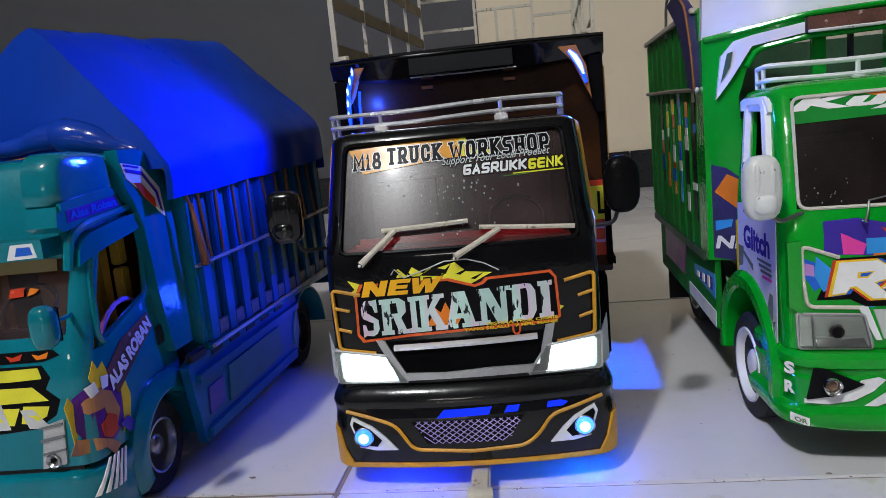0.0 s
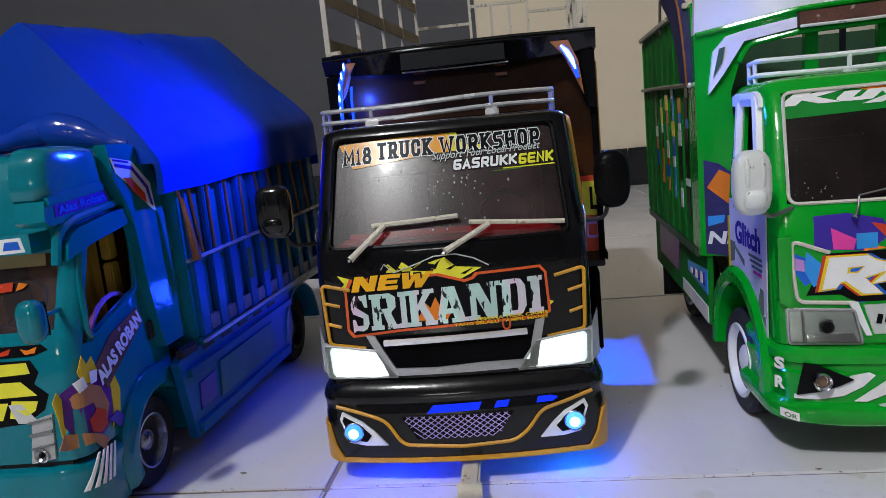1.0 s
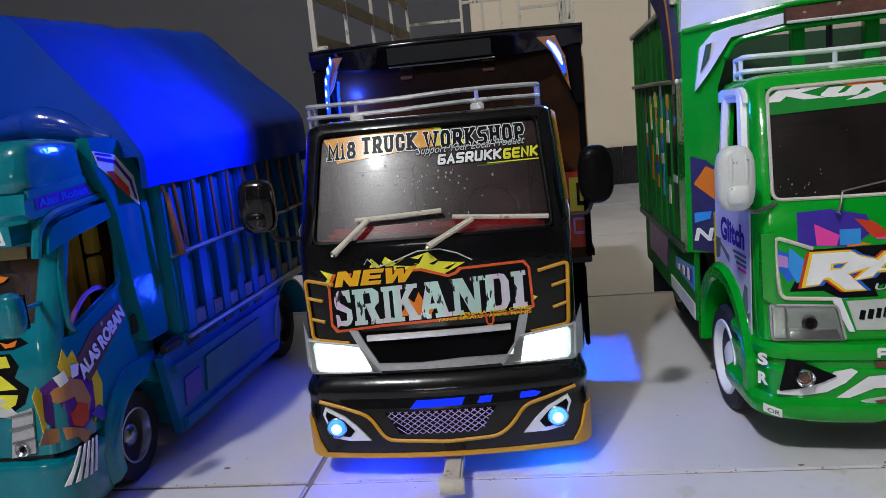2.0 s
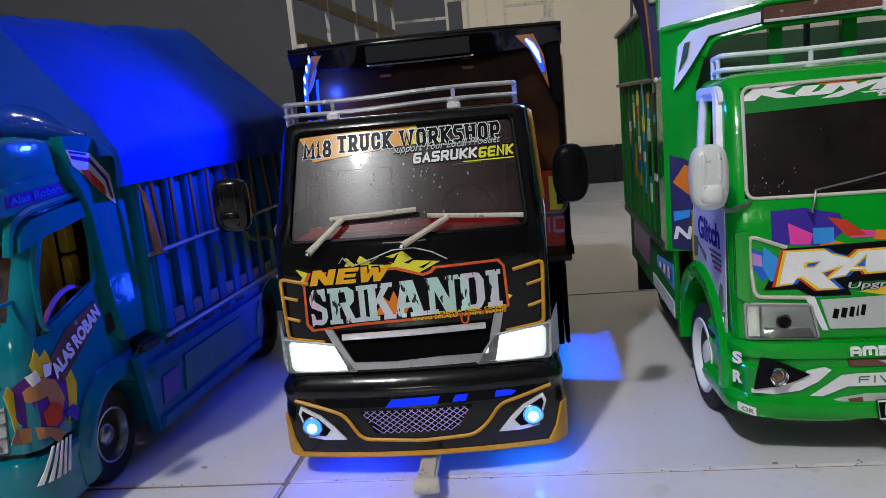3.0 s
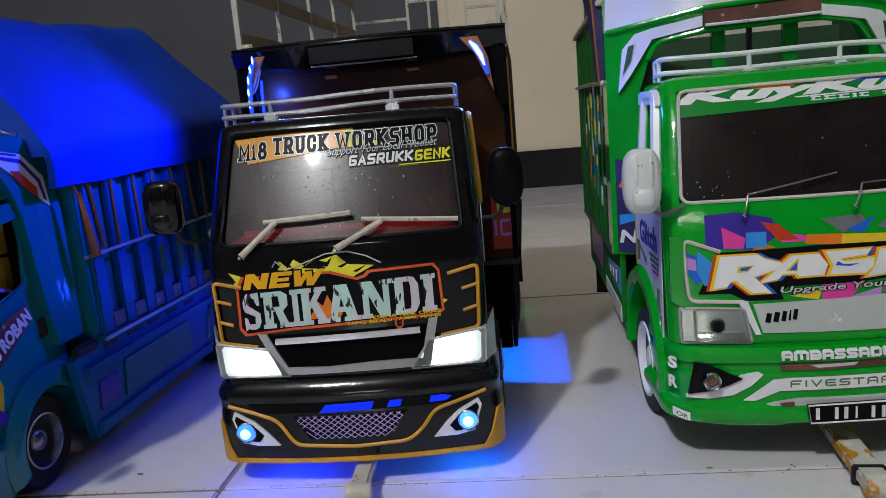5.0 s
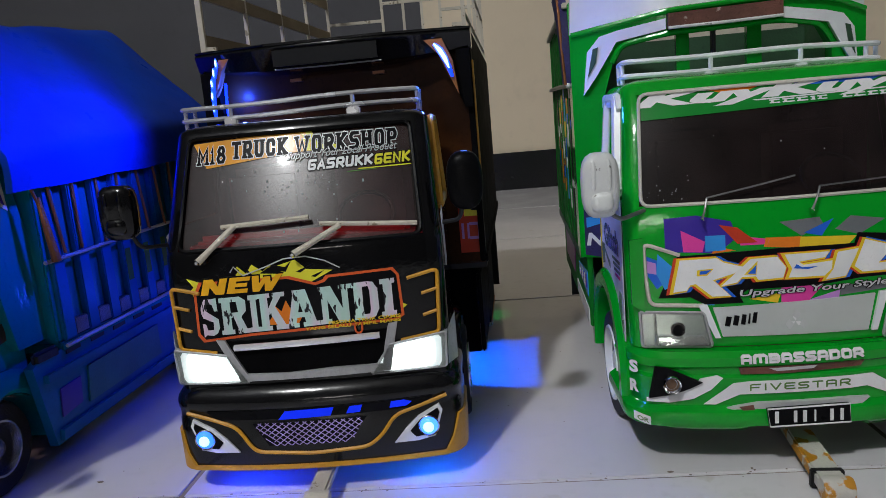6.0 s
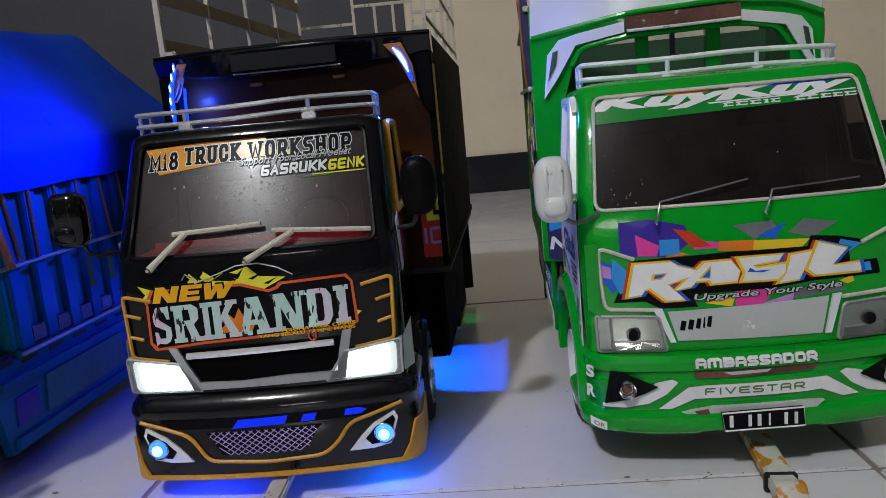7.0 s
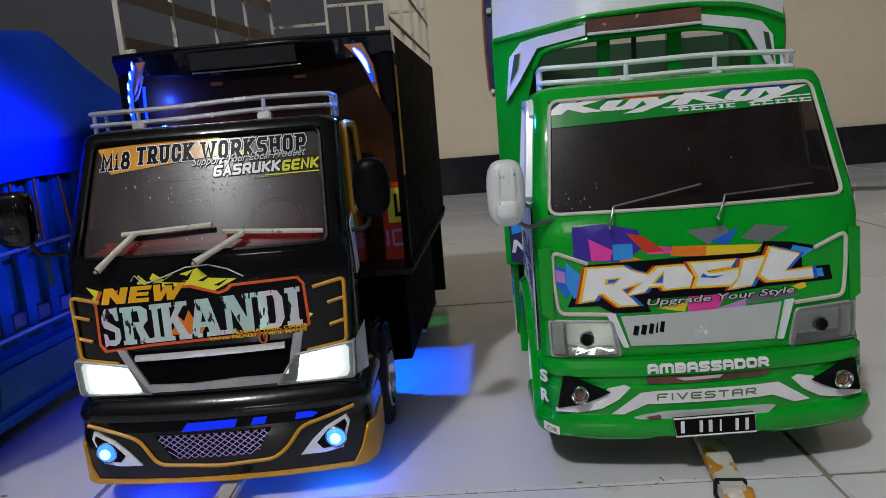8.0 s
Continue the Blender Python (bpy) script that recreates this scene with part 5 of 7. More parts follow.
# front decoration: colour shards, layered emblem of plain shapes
SH = [("indigo", [(-65, 135.5), (-49, 136.5), (-32, 132.5), (-29, 124), (-39, 116), (-65, 118)]), ("blue", [(-77, 117), (-66, 112), (-64, 103), (-70, 98), (-76, 108)]),
      ("pink", [(-57, 129), (-45, 122.5), (-46.5, 117), (-56, 117.5)]), ("sky", [(-45, 125.5), (-35, 125.5), (-35, 117.5), (-45, 117.2)]), ("red", [(-38, 131), (-29, 129), (-19, 120.7), (-29, 120.5)]),
      ("pink", [(-29, 124.5), (-13, 122), (-14, 119.4), (-27.5, 119.5)]), ("orange", [(-15, 122.8), (3, 122.2), (2, 116.5), (-16, 118)]), ("yellow", [(2.4, 122), (31, 120.5), (26, 115.6), (1.5, 116)]),
      ("grey", [(-8, 130.5), (12, 131.6), (14, 128), (3, 122.5)]), ("blue", [(4, 124), (19, 130.3), (13, 121.8)]), ("grey", [(20, 124.7), (28, 131), (46, 128), (32, 121)]), ("orange", [(-40, 120), (-30, 117), (-42, 116)]),
      ("lilac", [(-76, 114), (-70, 112), (-70, 106), (-75, 107)]), ("yellow", [(-24, 91), (-8, 93.5), (-10, 88.3)]), ("pink", [(-8, 96), (14, 97), (5, 87.5), (-8, 88.6)]), ("lilac", [(3, 88), (22, 93), (21, 88)]),
      ("grey", [(22, 95), (44, 96), (50, 92), (22, 90)]), ("sky", [(-46, 92), (-38, 92), (-42, 88.5), (-48, 89)]), ("yellow", [(46, 97), (53, 99), (54, 96), (50, 95)])]
for k, (c, pts) in enumerate(SH):
    sticker("colour_shard", pts, STICK[c], gcab, fg, 0.0004 + 0.0001 * (k % 5))
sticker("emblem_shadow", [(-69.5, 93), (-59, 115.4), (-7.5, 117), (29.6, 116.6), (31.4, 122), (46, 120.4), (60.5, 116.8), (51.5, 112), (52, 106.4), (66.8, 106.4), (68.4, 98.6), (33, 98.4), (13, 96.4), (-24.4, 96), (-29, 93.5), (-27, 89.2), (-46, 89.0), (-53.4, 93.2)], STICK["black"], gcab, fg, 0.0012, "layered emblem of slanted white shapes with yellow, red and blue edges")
BLOCKS = [[(-58.1, 113.2), (-39.8, 113.6), (-36, 111), (-27, 108.4), (-31, 105.2), (-42, 102), (-33.6, 93.3), (-42.6, 93.3), (-50.6, 100.3), (-53.3, 99.8), (-55.3, 97), (-62, 96)], [(-38.1, 98.6), (-22.9, 112.2), (-9.6, 112.5), (-5.4, 106.6), (-7.0, 101.5), (-19.4, 101), (-20.6, 103), (-27.5, 102.9), (-29.9, 100.3)],
          [(-6.0, 113.4), (16.5, 113.5), (14.3, 110.6), (1.0, 109.2), (3.4, 107.4), (18.0, 108.6), (17.6, 104.4), (13.8, 101), (-4.2, 101.3), (-2.4, 105.8)], [(20.9, 112.8), (31.6, 113.8), (29.4, 108.9), (24.8, 100.1), (14.4, 98.9), (18.4, 104)], [(35.1, 118.2), (50, 113.6), (41.8, 105.2), (56.9, 105.6), (57.6, 101.1), (33.5, 101.4), (29.4, 104.7)]]
for pts in BLOCKS:
    for c, grow, dx, lift in (("blue", 1.0, 1.4, 0.0022), ("red", 1.2, -2.0, 0.0028), ("yellow", 1.0, -0.7, 0.0034), ("white", 0.0, 0.0, 0.0042)):
        sticker("emblem_block", [(a + dx, b) for a, b in grown(pts, grow)], STICK[c], gcab, fg, lift, "", 0.004)
for c, pts in (("yellow", [(-49.6, 107.6), (-41.4, 108.2), (-44.8, 104.6), (-50.0, 104.4)]), ("blue", [(-48.2, 107.0), (-42.6, 107.6), (-45.2, 105.4), (-48.6, 105.3)]), ("yellow", [(-26.4, 104.2), (-19.6, 111), (-20.4, 103.8)]), ("blue", [(-24.6, 104.6), (-20.2, 109.0), (-20.8, 104.4)]), ("blue", [(-1.6, 105.9), (-0.2, 108), (2.6, 106.2), (10.6, 106.2), (5.8, 105.1)])):
    sticker("emblem_notch", pts, STICK[c], gcab, fg, 0.0048 if c == "yellow" else 0.0054, "", 0.004)
for pts in ([(-69, 117), (-62, 110), (-60.5, 101), (-66, 97.5), (-70, 106)], [(52, 112), (58.5, 115.5), (47, 118.6), (43.6, 112)], [(57.6, 105), (62.6, 105.2), (63.6, 100.6), (57.8, 101)]):
    sticker("emblem_edge", pts, STICK["sky"], gcab, fg, 0.0016)
writing("Upgrade Your Style", -29.0, 47.0, 91.8, 96.2, STICK["black"], gcab, fg, 0.0046, slope=1.2, shear=0.15, bold=0.015, grow=0.06)
writing("Upgrade Your Style", -29.0, 47.0, 91.8, 96.2, STICK["silver"], gcab, fg, 0.0056, slope=1.2, shear=0.15, bold=0.015)


def on_green(pts, out=0.0006):
    return [(a / 1000, fg(a / 1000, b / 1000) - out, b / 1000) for a, b in pts]


for sgn in (-1, 1):
    part("white_line", tube(rounded(on_green([(sgn * 58, 116), (sgn * 76, 123), (sgn * 75.6, 105), (sgn * 74, 89.5), (sgn * 47, 88.6)]), 0.004), 0.0011, 6), RUBBER_SEAL, gcab, "white painted line")
    part("corner_panel", wrap(plate([(sgn * 76.5, 126), (sgn * 83.2, 125), (sgn * 83.2, 90), (sgn * 77, 86)][::sgn], -0.0024, 0.004, 0.0008), fg), GREEN, gcab)
    hl = part("headlamp", wrap(plate([(sgn * 79.5, 86), (sgn * 47.5, 85), (sgn * 43.5, 66.6), (sgn * 79, 66.8)][::sgn], -0.0008, 0.003), fg), LENS_BACK, green, "unlit rectangular headlamp with clear lens")
    rim = [(sgn * 79.5, 86), (sgn * 47.5, 85), (sgn * 43.5, 66.6), (sgn * 79, 66.8), (sgn * 79.5, 86)]
    part("frame", tube(rounded(on_green(rim, 0.0014), 0.002), 0.0009, 6), SILVER_DULL, hl)
    part("divider", tube(on_green([(sgn * 72, 85), (sgn * 71.5, 67.5)], 0.0012), 0.0007, 5), SILVER_DULL, hl)
    low = wrap(plate([(sgn * 70.5, 73.5), (sgn * 48, 73), (sgn * 46, 67.6), (sgn * 70.5, 67.8)][::sgn], -0.0011, -0.0002), fg)
    for v in low.verts:
        v.co.y -= 0.0014 if v.co.z < 0.0700 else 0.0
    part("lower_reflector", low, CHROME, hl)
    part("bowl", lathe([(0.0042, -0.0002), (0.0038, -0.0008), (0.0030, -0.0006)], (sgn * 0.0605, fg(0.0605, 0.076) - 0.0008, 0.0760), 20, "y"), CHROME, hl)
    part("bulb", lathe([(0.0033, 0.001), (0.0033, -0.0016), (0.002, -0.002)], (sgn * 0.0605, fg(0.0605, 0.076) - 0.0014, 0.0760), 14, "y"), STICK["black"], hl)
    part("lens", wrap(plate([(sgn * 78.5, 85), (sgn * 48.2, 84.2), (sgn * 44.8, 67.6), (sgn * 78.2, 67.8)][::sgn], -0.0032, -0.0026), fg), CLEAR, hl)
part("nose_panel", wrap(plate([(-42.5, 87.2), (40, 89.6), (36, 70.6), (-38, 71.6)], -0.0008, 0.001), fg), mat("grey_white_panel", (0.52, 0.55, 0.53), 0.35, var=0.06), green, "grey-white nose panel")
for ex, ez, ea in ((-1.7, 80.4, 90), (-3.6, 77.0, 210), (0.2, 77.0, 330)):
    ca, sa = math.cos(radians(ea)), math.sin(radians(ea))
    sticker("nose_emblem", [(ex + ca * u - sa * w, ez + sa * u + ca * w) for u, w in ((-2.0, 0), (0, -1.15), (2.0, 0), (0, 1.15))], STICK["white"], green, lambda x, z: fg(x, z) - 0.0009, 0.0006)
for pts in ([(-50, 89), (-45.5, 89.2), (-39.2, 71), (-42, 71)], [(42, 90.4), (46.5, 90.6), (40.5, 70.4), (37.5, 70.4)]):
    part("nose_strip", wrap(plate(pts, -0.0016, 0.0), fg), WHITE, green)
for k, (a, b) in enumerate(((-37, -33.5), (-33, -29.5), (-29, -26), (-25.5, -24), (-23.4, -20.5))):
    sticker("plain_bar", [(a, 77.5 + k * 0.3), (a + (b - a) * 0.7, 77.0 + k * 0.3), (b, 82 + k * 0.5), (a + 1, 82.5 + k * 0.4)], STICK["black"], green, lambda x, z: fg(x, z) - 0.0009, 0.0014)
for dx, dz in ((0, 3.6), (-3.6, -1.8), (3.6, -1.8)):
    sticker("badge", [(-1.0 + dx - 2.2, 78.4 + dz), (-1.0 + dx, 75.6 + dz), (-1.0 + dx + 2.2, 78.4 + dz), (-1.0 + dx, 81.2 + dz)], STICK["silver"], green, lambda x, z: fg(x, z) - 0.0009, 0.0012)
# brown plate over the bumper stands for the shade in the gap
part("dark_gap", wrap(plate([(-79, 67), (79, 67), (80, 63), (-80, 63)], 0.0005, 0.004), fg), RUST, green)


def ng(x, z):
    return -0.0035 + 0.011 * (x / 0.088) ** 2


g_profile = [(0.0215, -0.006), (0.0225, -0.001), (0.026, 0.0026), (0.0305, 0.0038), (0.0340, 0.0030), (0.0365, -0.0010), (0.042, -0.0014), (0.0515, -0.0006), (0.0530, -0.0022), (0.0565, -0.0022), (0.0580, -0.0004), (0.0625, -0.0004), (0.0655, -0.003), (0.0655, -0.012)]
gb = part("bumper", bumper_sheet(-0.0035, 0.011, 0.0865, 0.022, 0.066, g_profile, lambda x, y, z: ((0.0022 if abs(x) < 0.030 else max(0, abs(x) - 0.06) * 0.12) if z < 0.024 else 0.0)), GREEN, green)
surf = lambda x, z: ng(x, z) + 0.0004
block_writing("AMBASSADOR", -32.4, 28.6, 59.4, 64.2, 1.35, STICK["white"], gb, lambda x, z: ng(x, z) - 0.0004 + max(0, z - 0.0625) * 0.85, 0.0040, gap=0.12, rise=0.3)
# the brown plate imitates dark, broken reflections in the slot
part("slot", wrap(plate([(-33, 56.8), (12, 57.2), (30, 57.4), (28, 54.6), (-8, 53), (-32, 53.2)], -0.0006, 0.0), lambda x, z: ng(x, z) + 0.0018), RUST, gb)
sticker("slot_chip", [(-18, 56), (6, 56.6), (4, 55), (-14, 54.4)], STICK["silver"], gb, lambda x, z: ng(x, z) + 0.0012)
sticker("white_band", [(-51, 37.4), (-36, 48.8), (-28, 49.6), (24, 50.0), (34, 50.4), (51, 39.4), (42.5, 38.8), (31, 43.8), (23, 43.2), (-33, 42.6), (-45, 37.2)], STICK["white"], gb, surf, 0.0008)
block_writing("FIVESTAR", -28.0, 22.4, 44.4, 48.2, 0.8, STICK["olive"], gb, surf, 0.0014, gap=0.28, rise=0.3)
for sgn in (-1, 1):
    sticker("white_wing", [(sgn * 79.5, 41.0), (sgn * 79.5, 38.8), (sgn * 68, 38.2), (sgn * 56, 40.4), (sgn * 47, 45.5), (sgn * 41, 51.8), (sgn * 44, 53.4), (sgn * 52.4, 51.6), (sgn * 57, 46.4), (sgn * 66, 42.4)][::-sgn], STICK["white"], gb, surf, 0.0010)
    pod = part("fog_pod", wrap(plate([(sgn * 75.0, 58.6), (sgn * 70, 58.2), (sgn * 63, 55.2), (sgn * 51.5, 49.8), (sgn * 58, 46.4), (sgn * 66, 43.2), (sgn * 78.5, 41)][::sgn], -0.0014, 0.0), surf), STICK["black"], gb, "black fog lamp recess")
    fx, fz = sgn * 0.0672, 0.0494
    fy = ng(fx, fz)
    part("lamp_ring", lathe([(0.0048, 0.0), (0.0050, -0.0034), (0.0044, -0.0044), (0.0034, -0.0034), (0.0030, -0.0012)], (fx, fy - 0.0008, fz), 22, "y"), CHROME, pod)
    part("lamp_lens", lathe([(0.0029, 0.0), (0.0027, -0.0012), (0.0013, -0.0018)], (fx, fy - 0.0010, fz), 18, "y"), mat("amber_brown_lens", (0.16, 0.09, 0.05), 0.2, var=0.2), pod)
part("lower_slot", wrap(plate([(-40, 35.8), (-24, 38.2), (22, 38.6), (32, 38.2), (26, 33.5), (-30, 32.6)], -0.0006, 0.002), lambda x, z: ng(x, z) - 0.0008), STICK["silver"], gb)
part("slot_gap", wrap(plate([(-34, 36.4), (-27, 37.4), (-26, 33.6), (-31, 33.4)], -0.0012, -0.0004), lambda x, z: ng(x, z) - 0.0008), RUST, gb)
pl = part("number_plate", plate([(-21.8, 36.8), (19.0, 37.6), (19.6, 27.8), (-20.4, 27.2)], -0.0094, -0.0070, 0.0004), STICK["black"], green, "black number plate with plain white bars")
part("plate_rim", tube([(-0.0218, -0.0094, 0.0368), (0.019, -0.0094, 0.0376), (0.0196, -0.0094, 0.0278), (-0.0204, -0.0094, 0.0272)], 0.0005, 5, True), STICK["white"], pl)
for a, b in ((-18.2, -16.4), (-8.8, -7.2), (-4.2, -2.4), (1.4, 2.2), (9.2, 10.8), (14.2, 15.8)):
    part("plain_bar", plate([(a, 29.2), (b, 29.2), (b, 35.4), (a, 35.4)], -0.0099, -0.0094), STICK["white"], pl)
part("tow_bar", turned(box(-0.0065, 0.0065, -0.052, 0.046, -0.0035, 0.0035, 0.001), pose(0.004, 0.010, 0.0092, 4.0, 0, -5)), PEG_ORANGE, green, "flaking orange and white pull bar")
part("bar_knob", turned(lathe([(0.0052, -0.007), (0.006, -0.0055), (0.006, 0.0055), (0.0052, 0.007)], (0, -0.0475, 0.0), 16), pose(0.004, 0.010, 0.0072, 0, 0, -5)), PEG_ORANGE, green)
part("rubber_band", turned(box(-0.0078, 0.0078, -0.0365, -0.0325, -0.0055, 0.0045, 0.0008), pose(0.004, 0.010, 0.0085, 4.0, 0, -5)), RUBBER, green, "black rubber band")

wipers(green, gc, [((-47, 134.8), (-43.8, 145), (-43.5, 145.4), (1.5, 153.5)), ((7, 136.2), (12.3, 147.2), (12.6, 147.4), (59, 149.4))], WIRE, 0.0006)
roof_rack(green, -0.0695, 0.0800, 0.074, 0.016, 0.2125, 0.0085, 0.0016, WHITE, (-0.021, 0.030), bow=0.012, tilt=-0.010)
mirror(green, -0.0985, 0.008, 0.1570, (0.0195, 0.014, 0.034), [(-0.094, 0.010, 0.142), (-0.088, 0.012, 0.1375), (-0.074, 0.020, 0.1405)], WHITE_WORN, WIRE, 3.2)
mirror(green, 0.1240, 0.028, 0.1590, (0.0195, 0.014, 0.034), [(0.119, 0.026, 0.143), (0.100, 0.026, 0.1425), (0.075, 0.028, 0.1435)], WHITE_WORN, WIRE, 3.2)
for sgn in (-1, 1):
    part("window_frame", gc.side_frame(sgn, 0.10, 0.72, 0.150, 0.2010, 0.0034), WHITE, gcab, "white window frame")
    if sgn < 0:
        part("window_visor", side_plate([(99, 202.4), (90, 204), (56, 203), (51, 199.6), (49, 195), (52, 193.4), (60, 195.6), (99, 196.4)], sgn * 0.0775, sgn, 0.0036, 0.0014), WHITE, gcab, "white window visor")
    part("mudguard", arch_guard(sgn * 0.055, sgn * 0.0895, 0.079, 0.040, 0.0455, 0.0570, -8, 188, 0.006), GREEN, green)
    add_wheel(green, sgn * 0.0755, 0.084, sgn, WHITE, r=0.034, w=0.019, rim=0.0235)
chassis(green, 0.02, 0.38)
# door stickers on both flanks
for sgn in (-1, 1):
    xs = sgn * 0.0852
    part("door_sticker", side_plate([(27, 146), (95, 139), (95, 92), (62, 92), (45, 84), (34, 68), (27, 66)], xs, sgn), mat("pale_lilac_sticker", (0.62, 0.58, 0.72), 0.3, var=0.12, scale=120) if sgn < 0 else bpy.data.materials["pale_lilac_sticker"], gcab, "pale lilac door sticker")
    part("door_bar", side_plate([(95, 128), (99, 127), (99, 94), (95, 94)], xs, sgn, 0.0008), STICK["yellow"], gcab)
    side_writing("Glitch", xs, sgn, 83 if sgn < 0 else 36, 36 if sgn < 0 else 83, 112.5, 127, STICK["indigo"], gcab, bold=0.04, lift=0.0008)
    for k in range(4):
        part("plain_bar", side_plate([(34, 110 - 3 * k), (58 - k * 3, 110 - 3 * k), (58 - k * 3, 108.4 - 3 * k), (34, 108.4 - 3 * k)], xs + sgn * 0.0006, sgn, 0.0003), STICK["pink" if k == 3 else "grey"], gcab)
    for pts in ([(32, 92), (37, 93), (41, 84), (40, 76), (35, 74), (32, 80)], [(29, 78), (36, 76), (36, 68), (31, 68)], [(84, 112), (94, 112), (94, 98), (86, 100)], [(66, 104), (84, 110), (84, 108), (66, 100)]):
        part("dark_sketch", side_plate(pts, xs + sgn * 0.0006, sgn, 0.0003), STICK["grey"], gcab)
def corner(x, z):
    return ng(x, z) + max(0, -x - 0.0765) * 1.0 - 0.0006


for body, za in (("S", 52.8), ("R", 41.8)):
    writing(body, -86.2, -82.4, za, za + 7.0, STICK["white"], gb, corner, 0.0010, bold=0.05)
def lip_corner(x, z):
    return -0.0013 + 0.022 * (1 - math.sqrt(1 - min(0.97, max(0, -x - 0.0683) / 0.022) ** 2))


sticker("label", [(-86.2, 28.6), (-78.6, 27.0), (-78.6, 31.6), (-86.2, 33.4)], STICK["white"], gb, lip_corner, 0.0010, "", 0.002)
writing("OR", -84.8, -79.6, 29.0, 31.6, STICK["olive"], gb, lip_corner, 0.0022, slope=-0.9, bold=0.02, step=0.002)

# cargo body
gbody = pose(-0.0063, 0.0, 0.0, 0, 0, -2.2) @ Matrix.Diagonal((0.952, 1, 1, 1))


def gpart(name, bm, m, label="", parent=None, smooth=True):
    return part(name, turned(bm, gbody), m, parent or green, label, smooth)


def hpart(name, bm, m, label="", parent=None, smooth=True):
    """A piece of the head board, which is folded forward in plan: flat in the middle, swept back to both sides."""
    if len(bm.faces) < 200:
        for cut in (-0.084, -0.037, 0.037, 0.084):
            bmesh.ops.bisect_plane(bm, geom=bm.verts[:] + bm.edges[:] + bm.faces[:], plane_co=(cut, 0, 0), plane_no=(1, 0, 0))
    for v in bm.verts:
        a = min(1.0, abs(v.co.x) / 0.099)
        v.co.y -= float(np.interp(abs(v.co.x), [0.0, 0.037, 0.084, 0.099], [0.033, 0.031, 0.0180, 0.0115]))
        if v.co.z > 0.19:
            v.co.z -= (0.0025 + 0.0025 * (1 - a * a)) * min(1.0, (v.co.z - 0.19) / 0.03)
    return gpart(name, bm, m, label, parent, smooth)


arch_pts = [(-99, 95), (-99, 248), (-74, 252), (-37, 258), (23, 260), (67, 257), (97, 247), (97, 95), (66, 95), (72, 205), (71, 228), (62, 242), (35, 246.5), (-37, 245), (-66, 240), (-71, 229), (-77, 208), (-72, 95)]
head = hpart("head_board", plate(arch_pts, 0.140, 0.150, 0.0012), GREEN, "green arched head board")
hpart("head_top", plate([(-98.5, 247), (-74, 251), (-37, 257), (23, 259), (67, 256), (97, 246), (96, 274), (-97, 275)], 0.1425, 0.1500, 0.0012), WHITE, "white top of the head board", head)
hpart("top_edge", tube([(-0.097, 0.144, 0.275), (0.0, 0.142, 0.277), (0.096, 0.144, 0.274)], 0.0022, 8), WHITE, "", head)
for name, arc_p, r, m in (("arch_edge", [(-98, 247.5), (-74, 251.5), (-37, 257.5), (23, 259.5), (67, 256.5), (96, 246.5)], 0.0018, GREEN), ("arch_edge", [(-72, 228), (-66, 239), (-37, 244), (35, 245.5), (62, 241), (71, 229)], 0.0020, GREEN)):
    hpart(name, tube(rounded([(a / 1000, 0.139, b / 1000) for a, b in arc_p], 0.012), r, 8), m, "", head)
for sgn, o in ((-1, 0), (1, -2)):
    hpart("white_tick", plate([(sgn * 88 + o, 236), (sgn * 80 + o, 245), (sgn * 68 + o, 248), (sgn * 38 + o, 252.5), (sgn * 38 + o, 246), (sgn * 69 + o, 241), (sgn * 82 + o, 221), (sgn * 91.5 + o, 207)][::-sgn], 0.1365, 0.1398, 0.0006), WHITE, "white lamp surround", head)
    hpart("tick_slot", plate([(sgn * 84.5 + o, 237.5), (sgn * 81 + o, 238.6), (sgn * 83 + o, 228.5), (sgn * 88.5 + o, 219.5)][::-sgn], 0.1355, 0.1364), GREEN_DARK, "", head)
hpart("name_board", plate([(-37, 255), (35, 256.5), (35, 247), (-37, 246)], 0.1340, 0.1390, 0.0005), RUST, "rusty brown name board", head)
hpart("board_edge", tube([(-0.037, 0.1335, 0.2462), (0.0, 0.1332, 0.2466), (0.035, 0.1335, 0.2472)], 0.0010, 6), WHITE_WORN, "", head)
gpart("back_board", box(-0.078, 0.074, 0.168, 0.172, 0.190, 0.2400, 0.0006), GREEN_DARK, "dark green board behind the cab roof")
# added pale board: the bright view through the gap, put in as colour
gpart("pale_board", box(-0.076, 0.072, 0.176, 0.178, 0.2300, 0.2560), CREAM, "pale board standing in for the lit strip in the gap")
for px, half, m in ((-0.0245, 0.0042, GREEN), (-0.0043, 0.0012, BLACK_MATT), (0.0220, 0.0048, GREEN)):
    hpart("strut", box(px - half, px + half, 0.150, 0.156, 0.205 if m is GREEN else 0.228, 0.2475, 0.0006), m)
# patch on the head board
for c, pts, lift in (("indigo", [(-95.5, 162), (-86, 159), (-72, 148), (-73, 94), (-95.5, 97)], 0.0006), ("orange", [(-94, 143), (-86, 155), (-73, 148), (-73, 125)], 0.0010), ("sky", [(-94, 116), (-84, 119), (-83, 124), (-94, 123)], 0.0010)):
    hpart("sticker_patch", plate(pts, 0.1400 - lift, 0.1400), STICK[c] if c != "indigo" else NAVY, "", head, False)
bm = lettering("NE", -0.0945, -0.0735, 0.1035, 0.1125, 0.0, 0.15, 0.04)
for v in bm.verts:
    v.co.y += 0.1392
hpart("lettering", bm, STICK["white"], "", head, False)
